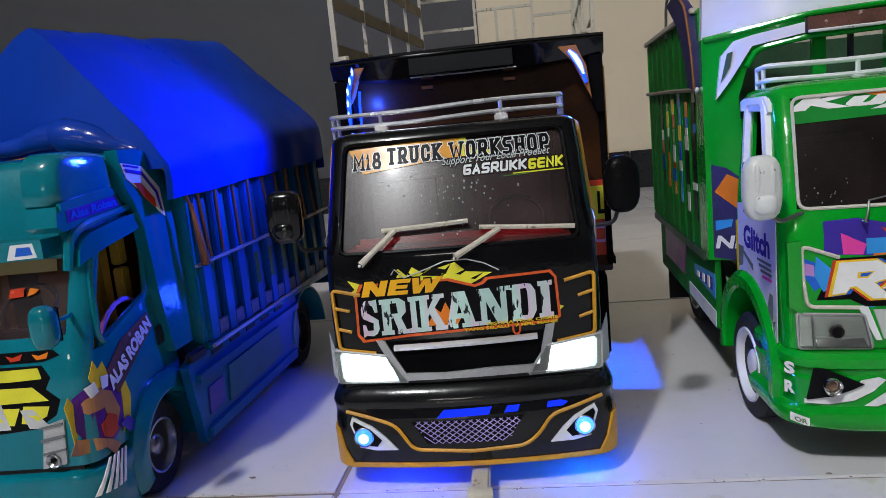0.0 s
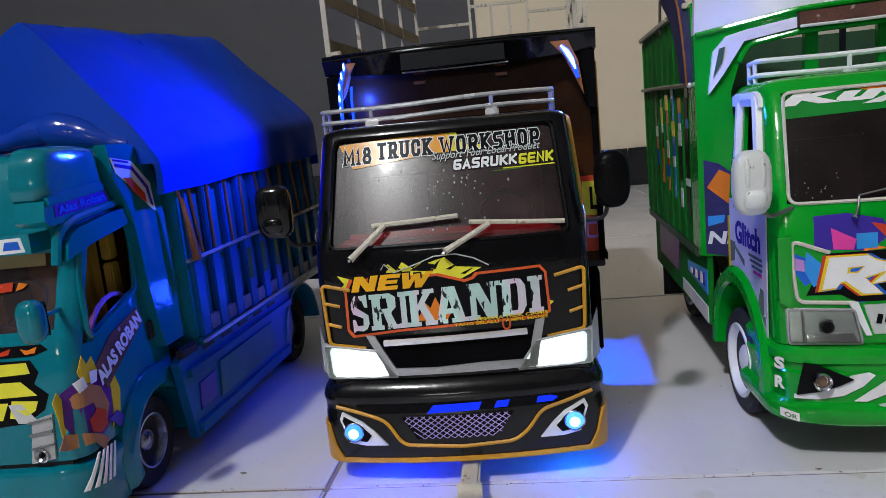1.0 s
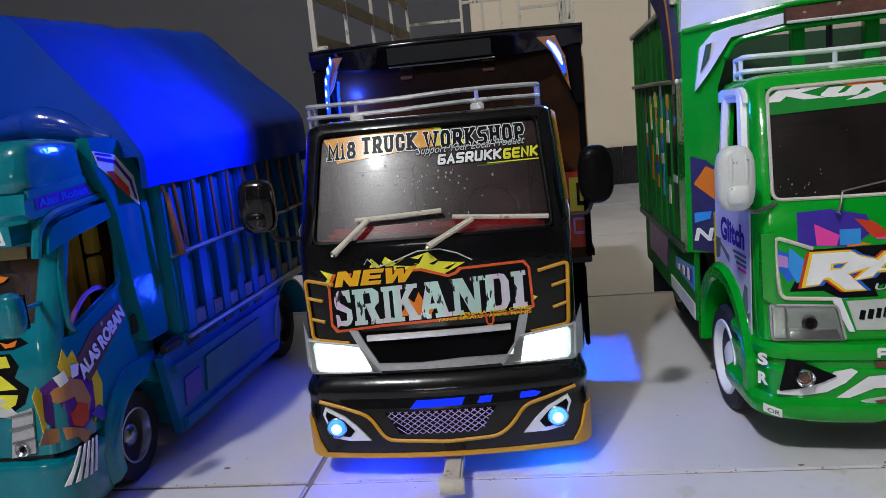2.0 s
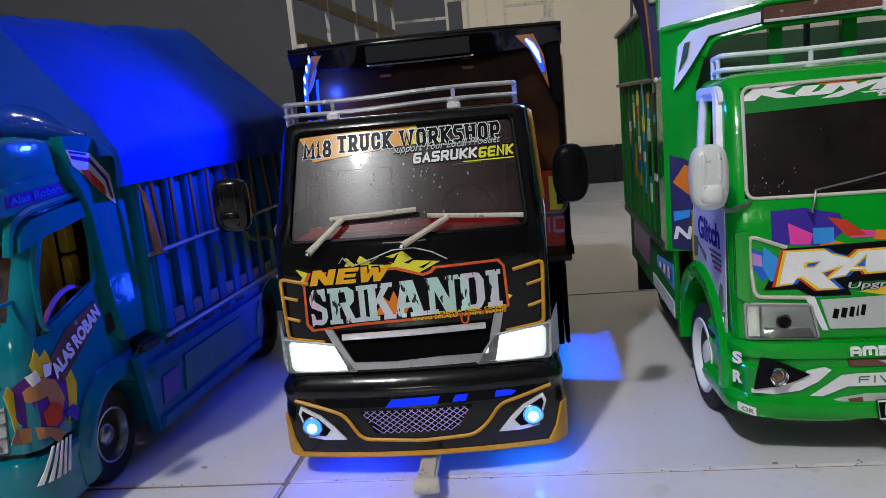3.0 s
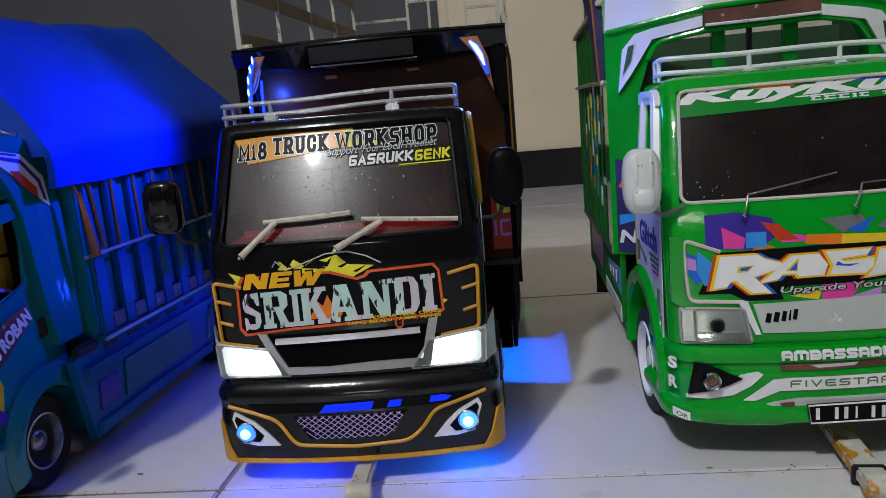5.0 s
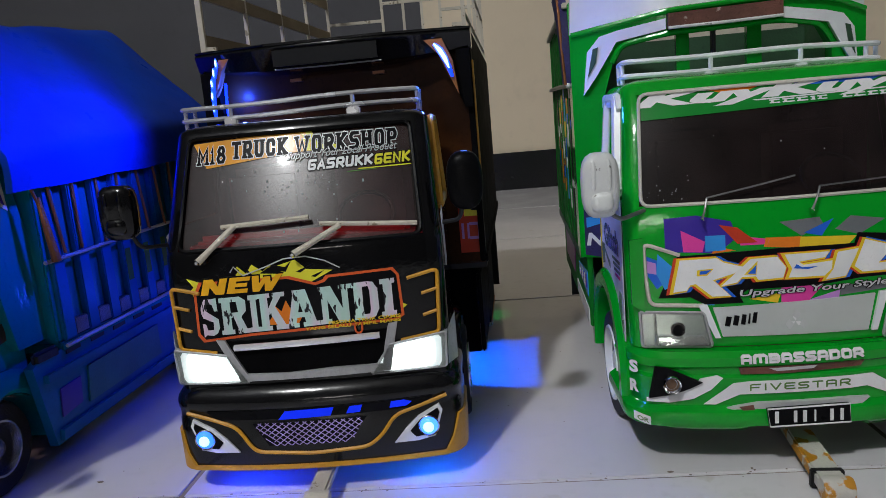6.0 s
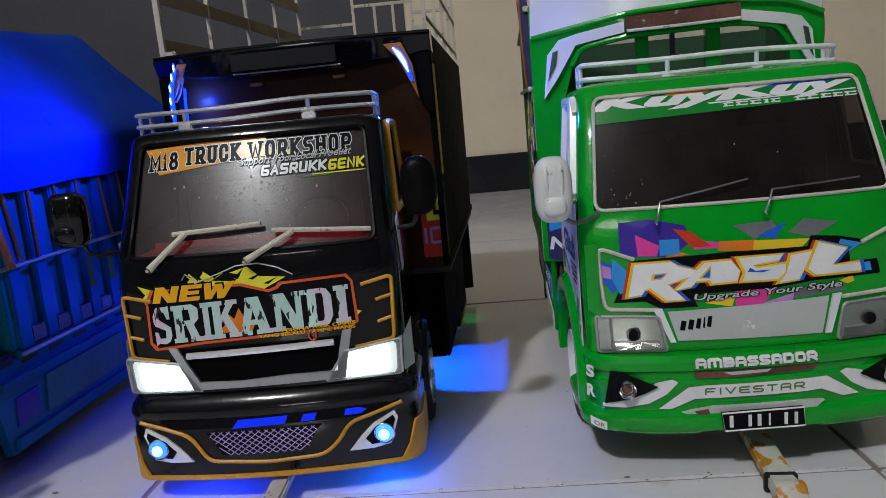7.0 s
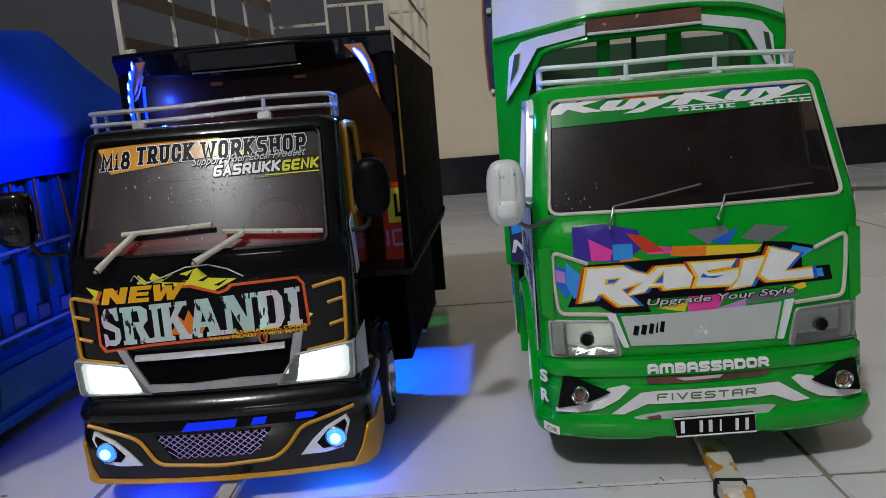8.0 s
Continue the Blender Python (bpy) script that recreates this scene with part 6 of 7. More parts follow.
# slatted sides with stickers
rng = random.Random(3)
names = ["white", "white", "white", "orange", "orange", "yellow", "black", "black", "black", "sky", "blue", "white", "red", "green"]
for sgn, xs in ((-1, -0.0985), (1, 0.0965)):
    for k in range(8):
        ya = 0.156 + k * 0.0285
        sl = gpart("slat", box(min(xs, xs - sgn * 0.004), max(xs, xs - sgn * 0.004), ya, ya + 0.0225, 0.098, 0.268, 0.0006), GREEN_BOARD)
        if k > 5:
            continue
        z, w = 0.118 + 0.004 * k, 0.0150 - 0.002 * (k % 3)
        while z < 0.206:
            h = rng.uniform(0.005, 0.016)
            c = rng.choice(names)
            part("sticker_patch", turned(box(min(xs, xs + sgn * 0.0004), max(xs, xs + sgn * 0.0004), ya + 0.004, ya + 0.004 + w * rng.uniform(0.5, 1.1), z, z + h * 0.97), gbody), STICK[c], sl, smooth=False)
            z += h
    gpart("corner_post", box(min(xs, xs - sgn * 0.006), max(xs, xs - sgn * 0.006), 0.139, 0.1555, 0.098, 0.268, 0.0008), GREEN)
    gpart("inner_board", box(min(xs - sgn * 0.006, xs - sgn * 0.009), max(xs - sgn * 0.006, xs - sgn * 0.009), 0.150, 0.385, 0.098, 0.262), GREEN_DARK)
    gpart("hook_bar", tube([(xs + sgn * 0.002, 0.142, 0.2135), (xs + sgn * 0.002, 0.25, 0.2165), (xs + sgn * 0.002, 0.384, 0.2190)], 0.0017, 6), WIRE)
    gpart("bar_end", egg((xs + sgn * 0.002, 0.141, 0.2135), (0.0042, 0.004, 0.0042), 2.0, 10), WHITE)
    gpart("top_rail", box(xs - 0.003, xs + 0.003, 0.150, 0.386, 0.266, 0.270, 0.0006), CREAM)
    gpart("corner_cloth", side_plate([(140, 214), (158, 216), (168, 236), (190, 262), (232, 283), (195, 288), (155, 270), (139, 240)], xs - sgn * 0.001, sgn, 0.006, 0.0022), NAVY, "dark blue folded cloth at the corner")
    gpart("cloth_cord", tube(rounded([(xs + sgn * 0.004, 0.140, 0.214), (xs + sgn * 0.0055, 0.139, 0.240), (xs + sgn * 0.0055, 0.155, 0.271), (xs + sgn * 0.0045, 0.195, 0.2885)], 0.01), 0.0010, 6), ROPE)
    gpart("rod", tube(rounded([(xs, 0.27, 0.262), (xs, 0.262, 0.292), (xs - sgn * 0.004, 0.25, 0.300), (xs - sgn * 0.03, 0.25, 0.302)], 0.008), 0.0012, 6), WIRE)
    skirt = gpart("side_skirt", box(min(xs - sgn * 0.004, xs - sgn * 0.008), max(xs - sgn * 0.004, xs - sgn * 0.008), 0.128, 0.372, 0.044, 0.096, 0.001), GREEN_BOARD, "green lower skirt with white stripe")
    xo = xs - sgn * 0.004
    part("stripe", turned(side_plate([(130, 57), (225, 58), (225, 48), (130, 45)], xo, sgn), gbody), STICK["white"], skirt, smooth=False)
    part("stripe", turned(side_plate([(130, 84), (200, 78), (200, 70), (130, 66)], xo, sgn), gbody), STICK["sky"], skirt, smooth=False)
    part("plum_patch", turned(side_plate([(230, 95), (340, 95), (340, 60), (245, 60)], xo, sgn, 0.0008), gbody), PLUM, skirt, smooth=False)
    for k in range(6):
        part("plain_bar", turned(side_plate([(136 + 9 * k, 80 - k), (142 + 9 * k, 80 - k), (142 + 9 * k, 71), (136 + 9 * k, 71)], xo + sgn * 0.0006, sgn), gbody), STICK["white" if k % 2 else "indigo"], skirt, smooth=False)
    add_wheel(green, sgn * 0.070 + 0.016, 0.312, sgn, WHITE, r=0.033, w=0.022, rim=0.021)
    gpart("mud_flap", box(sgn * 0.076 - 0.016, sgn * 0.076 + 0.016, 0.350, 0.3525, 0.012, 0.092), RUBBER)
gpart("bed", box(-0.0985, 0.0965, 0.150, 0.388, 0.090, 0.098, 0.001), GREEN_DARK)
gpart("tail_board", box(-0.0985, 0.0965, 0.384, 0.388, 0.098, 0.266, 0.001), GREEN)


# ---- blue truck ----
blue = thing("toy_truck", pose(-0.19, -0.06, 0.0, 0, 0, 0.0), "teal miniature truck with blue tarpaulin over its cargo bed", "toy truck", "miniature trucks")
uc = Cab(front=[(0.035, 0.003), (0.075, 0.005), (0.105, 0.008), (0.116, 0.012), (0.155, 0.029), (0.175, 0.029), (0.200, 0.036), (0.206, 0.043)],
         width=[(0.035, 0.0800), (0.12, 0.0805), (0.16, 0.0790), (0.206, 0.0765)], bow=0.005, back=0.106,
         zs=[0.048, 0.060, 0.075, 0.092, 0.106, 0.1165, 0.128, 0.138, 0.1545, 0.168, 0.180, 0.192, 0.2030],
         screen=(0.1165, 0.1545), door=(0.0, 0.72, 0.106, 0.168), arch=(0.080, 0.029, 0.0310), radius=0.010)
ucab = part("cab", uc.shell(), TEAL, blue)
upane = part("windscreen", uc.pane(0.1160, 0.1550), SHADE, ucab, "dark windscreen with small stickers")
fu = uc.face
interior(blue, uc, SEAT_YELLOW, BLACK_MATT, 0.085, 0.112)
sticker("sun_strip", [(-62, 155), (62, 155), (63, 148.5), (-63, 148.5)], mat("beige_sun_strip", (0.36, 0.26, 0.12), 0.5), upane, fu)
for pts, c in (([(38, 141), (46, 141.5), (46, 137), (38, 136.5)], "red"), ([(49, 141), (54, 140), (52, 138), (48, 137)], "orange"), ([(38, 140), (46, 140.4), (46, 139.4), (38, 139)], "white"), ([(20, 142), (32, 142), (32, 135), (20, 135)], "red")):
    sticker("small_label", pts, STICK[c], upane, fu, 0.001)
part("sun_visor", wrap(plate([(-66, 167), (66, 167), (66, 157), (-66, 157)], -0.016, 0.002, 0.002), fu), TEAL, ucab, "teal sun visor")
vis = lambda x, z: fu(x, z) - 0.016
for pts, c, l in (([(50, 165.4), (61.5, 165.6), (63, 158), (47, 157.6)], "white", 0.0008), ([(53, 163.8), (60, 163.8), (61, 159.6), (51.6, 159.4)], "blue", 0.0012), ([(-40, 164), (40, 164), (36, 160), (-36, 160)], "white", 0.0008)):
    sticker("visor_mark", pts, STICK[c], ucab, vis, l)
sticker("flame_band", [(-66, 110), (64, 110), (68, 107), (60, 104.5), (-66, 104)], STICK["black"], ucab, fu)
for k in range(9):
    xa = 62 - 14 * k
    sticker("flame", [(xa, 109), (xa - 5, 107.5), (xa - 9, 108.5), (xa - 6, 105.5), (xa - 1, 106)], STICK[("orange", "red", "yellow")[k % 3]], ucab, fu, 0.001)
# large yellow lettering that cannot be read: plain bars on black
sticker("letter_shadow", [(20, 103), (58, 102.5), (62, 96), (59, 90), (66, 84), (63, 76), (52, 69.5), (20, 67)], STICK["black"], ucab, fu)
for pts in ([(18, 101), (56, 101.4), (57.5, 95.6), (40, 95), (18, 95.6)], [(18, 92), (52, 91.6), (60, 84), (30, 83.6), (18, 84)], [(18, 82), (44, 81), (40, 72), (18, 74)], [(46, 82), (60, 81), (58, 76), (50, 72), (44, 73)]):
    sticker("plain_bar", pts, STICK["lemon"], ucab, fu, 0.0010)
for pts in ([(26, 84), (34, 84), (38, 70), (28, 70)], [(44, 80), (51, 80), (60, 69), (48, 70)], [(18, 78), (22, 80), (26, 68), (18, 68)]):
    sticker("plain_bar", pts, STICK["silver"], ucab, fu, 0.0014)
for sgn in (-1, 1):
    hl = part("headlamp", wrap(plate([(sgn * 56, 71), (sgn * 67, 74), (sgn * 65.5, 50), (sgn * 52.5, 48)][::-sgn], -0.0012, 0.002), fu), SILVER_DULL, blue, "upright clear headlamp with dark dividers")
    for z0, z1 in ((69.4, 70.4), (62.4, 64.0), (55.6, 56.6)):
        part("lens_bar", wrap(plate([(sgn * 54, z0), (sgn * 66.4, z0 + 2), (sgn * 66.4, z1 + 2), (sgn * 54, z1)][::-sgn], -0.0020, -0.0010), fu), STICK["grey"], hl)
    for hx, hz in ((0.0590, 0.0525),):
        part("reflector", lathe([(0.0036, 0.0), (0.0040, -0.0014), (0.0032, -0.0018), (0.0016, -0.0004)], (sgn * hx, fu(hx, hz) - 0.001, hz), 16, "y"), RIM_METAL, hl)
        part("bulb", lathe([(0.0015, 0.0), (0.0013, -0.0014), (0.0005, -0.0018)], (sgn * hx, fu(hx, hz) - 0.001, hz), 10, "y"), STICK["black"], hl)
    part("mudguard", arch_guard(sgn * 0.056, sgn * 0.0855, 0.080, 0.029, 0.0298, 0.0445, -20, 196, 0.008), TEAL, blue)
    add_wheel(blue, sgn * 0.0690, 0.0735, sgn, RIM_METAL, r=0.0285, w=0.019, rim=0.0165)
    xs = sgn * 0.0800
    part("window_frame", tube(rounded([(sgn * (uc.half(b / 1000) + 0.0004), a / 1000, b / 1000) for a, b in ((40, 166), (30, 140), (27, 112), (31, 107.5), (56, 115.5), (78, 123), (83, 148), (85, 167))], 0.004), 0.0018, 6), TEAL, ucab)
    part("door_skin", side_plate([(28, 108.5), (54, 116.5), (78, 124), (80, 132), (82, 150), (92, 150), (92, 103), (26, 103)], sgn * 0.0785, sgn, 0.0016), TEAL, ucab)
    part("window_visor", side_plate([(18, 151.5), (20, 159), (24, 164), (31, 167), (56, 170.5), (80, 172.5), (85, 170), (86, 164.5), (68, 161), (44, 157.5), (27, 154)], sgn * 0.0775, sgn, 0.0068, 0.0026), TEAL, ucab, "teal window visor")
    part("visor_gutter", tube(rounded([(sgn * 0.0795, 0.015, 0.150), (sgn * 0.0800, 0.019, 0.166), (sgn * 0.0800, 0.031, 0.1715), (sgn * 0.0800, 0.080, 0.1765), (sgn * 0.0795, 0.088, 0.166)], 0.008), 0.0026, 8), TEAL, ucab)
    vb = part("side_visor", pillow([(20, 210), (40, 210.5), (62, 209), (66, 203), (66.5, 194), (69, 186.5), (40, 183.5), (13, 181), (11.5, 190), (14, 203)], sgn * 0.0640, sgn, 0.0075, 0.0100, 0.24), TEAL, ucab, "teal box over the door with name strip")
    part("name_ledge", side_plate([(12.5, 183), (63, 187.5), (70, 178), (69, 174.5), (15, 170), (10.5, 173)], sgn * 0.0640, sgn, 0.0168, 0.0024), TEAL, vb)
    part("box_step", side_plate([(14, 184.5), (58, 189.5), (63, 187), (62, 184.5), (14, 180.5)], sgn * 0.0800, sgn, 0.0022, 0.001), TEAL, vb)
    part("name_strip", side_plate([(19, 180.3), (65, 183.8), (66.5, 177.6), (19, 174.0)], sgn * 0.0806, sgn), STICK["indigo"], vb)
    side_writing("Alas Roban", sgn * 0.0812, sgn, 21 if sgn > 0 else 63, 63 if sgn > 0 else 21, 175.3 if sgn > 0 else 179, 179.6 if sgn > 0 else 183, STICK["blue"], vb, bold=0.03, turn=4.5 if sgn > 0 else -4.5)
    fair = part("side_fairing", side_plate([(64, 209), (84, 209), (103, 205), (110, 190), (117, 160), (127, 122), (128, 82), (93, 82), (88, 104), (84, 128), (82, 146), (80, 164), (74, 178), (67, 188)], sgn * 0.0790, sgn, 0.0075, 0.0028), TEAL, blue, "teal fairing behind the door")
    part("white_emblem", side_plate([(65.5, 201.5), (86.5, 198.5), (103.5, 184.5), (105.5, 166.5), (102, 168.5), (94, 175), (78, 187), (69, 192.5)], sgn * 0.0866, sgn), STICK["white"], fair)
    part("emblem_red", side_plate([(75.5, 189.4), (82, 189), (95, 178.5), (95.5, 173), (91, 175.5), (82, 182)], sgn * 0.0872, sgn), STICK["red"], fair)
    part("emblem_line", side_plate([(68, 198), (85.5, 195.4), (99.5, 182.6), (102.6, 170), (100.6, 171.4), (97.6, 181.6), (84.8, 193.4), (69, 196)], sgn * 0.0872, sgn), STICK["indigo"], fair)
    part("emblem_line", side_plate([(66.8, 200.6), (82, 198.6), (82.4, 197.4), (67.2, 199.4)], sgn * 0.0872, sgn), STICK["indigo"], fair)
    # door decoration: slanted name band and a burst of plain colour patches
    part("name_band", side_plate([(29, 92), (46, 104), (76, 112), (80, 103), (72, 98), (36, 76.5)], sgn * 0.0806, sgn), RUST, ucab)
    side_writing("ALAS ROBAN", sgn * 0.0812, sgn, 31 if sgn > 0 else 78, 84 if sgn > 0 else 25, 79.5 if sgn > 0 else 103, 88.5 if sgn > 0 else 112, STICK["white"], ucab, bold=0.05, turn=26 if sgn > 0 else -26)
    PATCH = (("purple", [(8, 84), (16, 90), (26, 91), (35, 86), (42, 78), (42, 66), (36, 58), (24, 53), (12, 56), (6, 68)]), ("yellow", [(15, 93), (19, 101), (22, 95), (27, 98), (30, 90), (24, 84), (17, 86)]),
             ("yellow", [(36, 85), (44, 82), (47, 72), (44, 60), (35, 54), (38, 64), (39, 76)]), ("yellow", [(1, 82), (5, 86), (9, 80), (8, 66), (4, 60), (3, 72)]), ("tan", [(12, 82), (20, 85), (30, 80), (35, 68), (30, 60), (24, 66), (22, 74), (12, 74), (9, 78)]),
             ("red", [(17, 66), (24, 70), (31, 66), (30, 58), (24, 56), (18, 59)]), ("tan", [(-1, 57), (5, 63), (14, 60), (24, 55), (30, 50), (24, 46), (18, 53), (6, 54)]), ("white", [(12, 88), (17, 90), (19, 84), (14, 82)]), ("white", [(22, 91), (29, 90), (27, 84), (22, 84)]), ("indigo", [(32, 60), (40, 62), (46, 56), (50, 62), (56, 66), (50, 54), (40, 52)]))
    for k, (c, pts) in enumerate(PATCH):
        part("colour_patch", hug(side_plate(pts, sgn * (0.0803 + 0.00012 * k), sgn, 0.0003), 0.0803, 0.010, 0.0195, 0.0, sgn), STICK[c], ucab, smooth=False)
    for k in range(5):
        part("white_stripe", hug(side_plate([(16 + 3.4 * k, 48), (17.2 + 3.4 * k, 48), (9.4 + 4 * k, 30), (7.4 + 4 * k, 30)], sgn * 0.0832, sgn), 0.0832, 0.018, 0.0215, 0.0, sgn), STICK["white"], blue, smooth=False)
    part("steering_wheel", tube([(sgn * 0.070 + 0.003 * math.sin(a), 0.066 + 0.024 * math.cos(a), 0.099 + 0.024 * math.sin(a)) for a in [j * math.tau / 20 for j in range(20)]], 0.0016, 6, True), STICK["lilac"], ucab, "pale lilac steering wheel") if sgn > 0 else None
    for za, zb in ((0.120, 0.1395), (0.1415, 0.166)):
        part("seat_strip", box(min(sgn * 0.062, sgn * 0.068), max(sgn * 0.062, sgn * 0.068), 0.079, 0.088, za, zb, 0.001), SEAT_YELLOW, ucab, "yellow seat edge")
    part("door_handle", side_plate([(84, 100), (90, 101), (90, 90), (84, 89)], sgn * 0.0800, sgn, 0.002, 0.0006), BLACK_MATT, ucab)
mirror(blue, 0.0795, -0.010, 0.1275, (0.0125, 0.011, 0.0215), [(0.078, -0.006, 0.128), (0.076, 0.006, 0.127), (0.072, 0.022, 0.126)], TEAL, TEAL, 3.0, False)
mirror(blue, -0.0795, -0.010, 0.1275, (0.0125, 0.011, 0.0215), [(-0.078, -0.006, 0.128), (-0.076, 0.006, 0.127), (-0.072, 0.022, 0.126)], TEAL, TEAL, 3.0, False)
u_profile = [(0.010, -0.004), (0.0115, 0.0), (0.024, 0.001), (0.034, 0.0006), (0.0400, 0.0016), (0.0435, 0.0006), (0.0450, -0.003), (0.0450, -0.010)]
ub = part("bumper", bumper_sheet(0.0005, 0.006, 0.0815, 0.018, 0.040, u_profile), TEAL, blue)
nu = lambda x, z: 0.0005 + 0.006 * (x / 0.0815) ** 2
for pts, c in (([(40, 32), (62, 33), (60, 24), (36, 20)], "white"), ([(44, 30.5), (59, 31), (57, 25.5), (42, 23)], "black"), ([(10, 31), (34, 31), (30, 22), (8, 21)], "tan")):
    sticker("bumper_mark", pts, STICK[c], ub, nu, 0.0008 if c != "black" else 0.0012)
# black plate over the bumper, again in place of the gap's shade
part("dark_gap", wrap(plate([(-72, 49), (72, 49), (72, 44), (-72, 44)], 0.002, 0.006), fu), BLACK_MATT, blue)
chassis(blue, 0.02, 0.38)

ubody = pose(0.0, 0.0, 0.0, 0, 0, -2.6)


def upart(name, bm, m, label="", parent=None, smooth=True):
    return part(name, turned(bm, ubody), m, parent or blue, label, smooth)


rng = random.Random(11)
for sgn in (-1, 1):
    xs = sgn * 0.0890
    upart("side_wall", box(min(xs - sgn * 0.006, xs - sgn * 0.003), max(xs - sgn * 0.006, xs - sgn * 0.003), 0.128, 0.386, 0.078, 0.200), TEAL_DARK, "dark teal board wall")
    for k in range(10):
        ya = 0.129 + k * 0.0262
        upart("post", box(min(xs - sgn * 0.003, xs + sgn * 0.002), max(xs - sgn * 0.003, xs + sgn * 0.002), ya, ya + 0.0115, 0.078, 0.200, 0.0008), TEAL_BLUE_CAST, "teal upright")
        upart("tread_plate", box(min(xs - sgn * 0.003, xs + sgn * 0.0015), max(xs - sgn * 0.003, xs + sgn * 0.0015), ya + 0.0120, ya + 0.0257, 0.0790, 0.0895, 0.0006), mat("dark_tread_plate", (0.20, 0.20, 0.22), 0.3, metal=0.8, bump=0.9, bscale=1100) if not k else bpy.data.materials["dark_tread_plate"], "silver tread plate")
        if k < 9:
            upart("tie_cord", tube([(xs + sgn * 0.003, ya + 0.004, 0.188), (xs + sgn * 0.0035, ya + 0.008 + rng.uniform(-0.006, 0.006), 0.134)], 0.0011, 6), ROPE, "orange-brown tie cord")
        if 3 <= k <= 8:
            upart("painted_mark", box(min(xs + sgn * 0.002, xs + sgn * 0.0024), max(xs + sgn * 0.002, xs + sgn * 0.0024), ya + 0.0015, ya + 0.008, 0.100, 0.124), STICK["olive"], smooth=False)
    upart("rail", tube([(xs + sgn * 0.003, 0.120, 0.1310), (xs + sgn * 0.003, 0.27, 0.1340), (xs + sgn * 0.003, 0.388, 0.1375)], 0.0013, 6), SILVER_DULL, "thin pale rail")
    upart("bed_edge", tube([(xs + sgn * 0.0035, 0.126, 0.0755), (xs + sgn * 0.0035, 0.390, 0.0800)], 0.0014, 6), SILVER_DULL, "thin pale bed edge")
    sk = upart("side_skirt", side_plate([(106, 16), (96, 70), (104, 73.5), (281, 76), (284, 70), (284, 40), (272, 19)], xs - sgn * 0.006, sgn, 0.006, 0.0014), TEAL_BLUE_CAST, "teal lower skirt")
    part("skirt_step", turned(side_plate([(104, 63), (280, 66), (280, 61.5), (104, 58)], xs, sgn, 0.0034, 0.0014), ubody), TEAL_BLUE_CAST, sk)
    part("skirt_step", turned(side_plate([(110, 25), (268, 28), (266, 22), (109, 18.5)], xs, sgn, 0.0030, 0.0012), ubody), TEAL_BLUE_CAST, sk)
    part("skirt_panel", turned(side_plate([(146, 55), (238, 57), (238, 33), (142, 31)], xs, sgn, 0.0014, 0.0005), ubody), TEAL_DARK, sk)
    part("skirt_badge", turned(side_plate([(116, 50), (137, 51), (135, 34), (114, 32)], xs, sgn, 0.0010, 0.0004), ubody), STICK["indigo"], sk)
    # black patches on the solid skirt stand for shaded gaps in the sill
    for k in range(5):
        part("sill_gap", turned(side_plate([(128 + 27 * k, 75.2), (143 + 27 * k, 75.4), (143 + 27 * k, 69.6), (128 + 27 * k, 69.2)], xs, sgn, 0.0006), ubody), BLACK_MATT, sk, smooth=False)
    upart("sill_bracket", box(min(xs - sgn * 0.004, xs + sgn * 0.001), max(xs - sgn * 0.004, xs + sgn * 0.001), 0.099, 0.122, 0.070, 0.0785, 0.002), BLACK_MATT)
    upart("rear_guard", arch_guard(sgn * 0.062, sgn * 0.0905, 0.308, 0.032, 0.0390, 0.0430, 0, 180), TEAL, "teal rear mudguard")
    add_wheel(blue, sgn * 0.070 + 0.012, 0.308, sgn, BLACK_MATT, r=0.031, w=0.022)
upart("bed", box(-0.0900, 0.0900, 0.125, 0.390, 0.0715, 0.078, 0.001), TEAL)
upart("head_board", box(-0.0880, 0.0880, 0.124, 0.130, 0.078, 0.200, 0.001), TEAL)
upart("tail_board", box(-0.0880, 0.0880, 0.385, 0.389, 0.078, 0.200, 0.001), TEAL)
upart("tail_bracket", box(0.060, 0.089, 0.388, 0.398, 0.060, 0.074, 0.002), TEAL_BLUE_CAST)
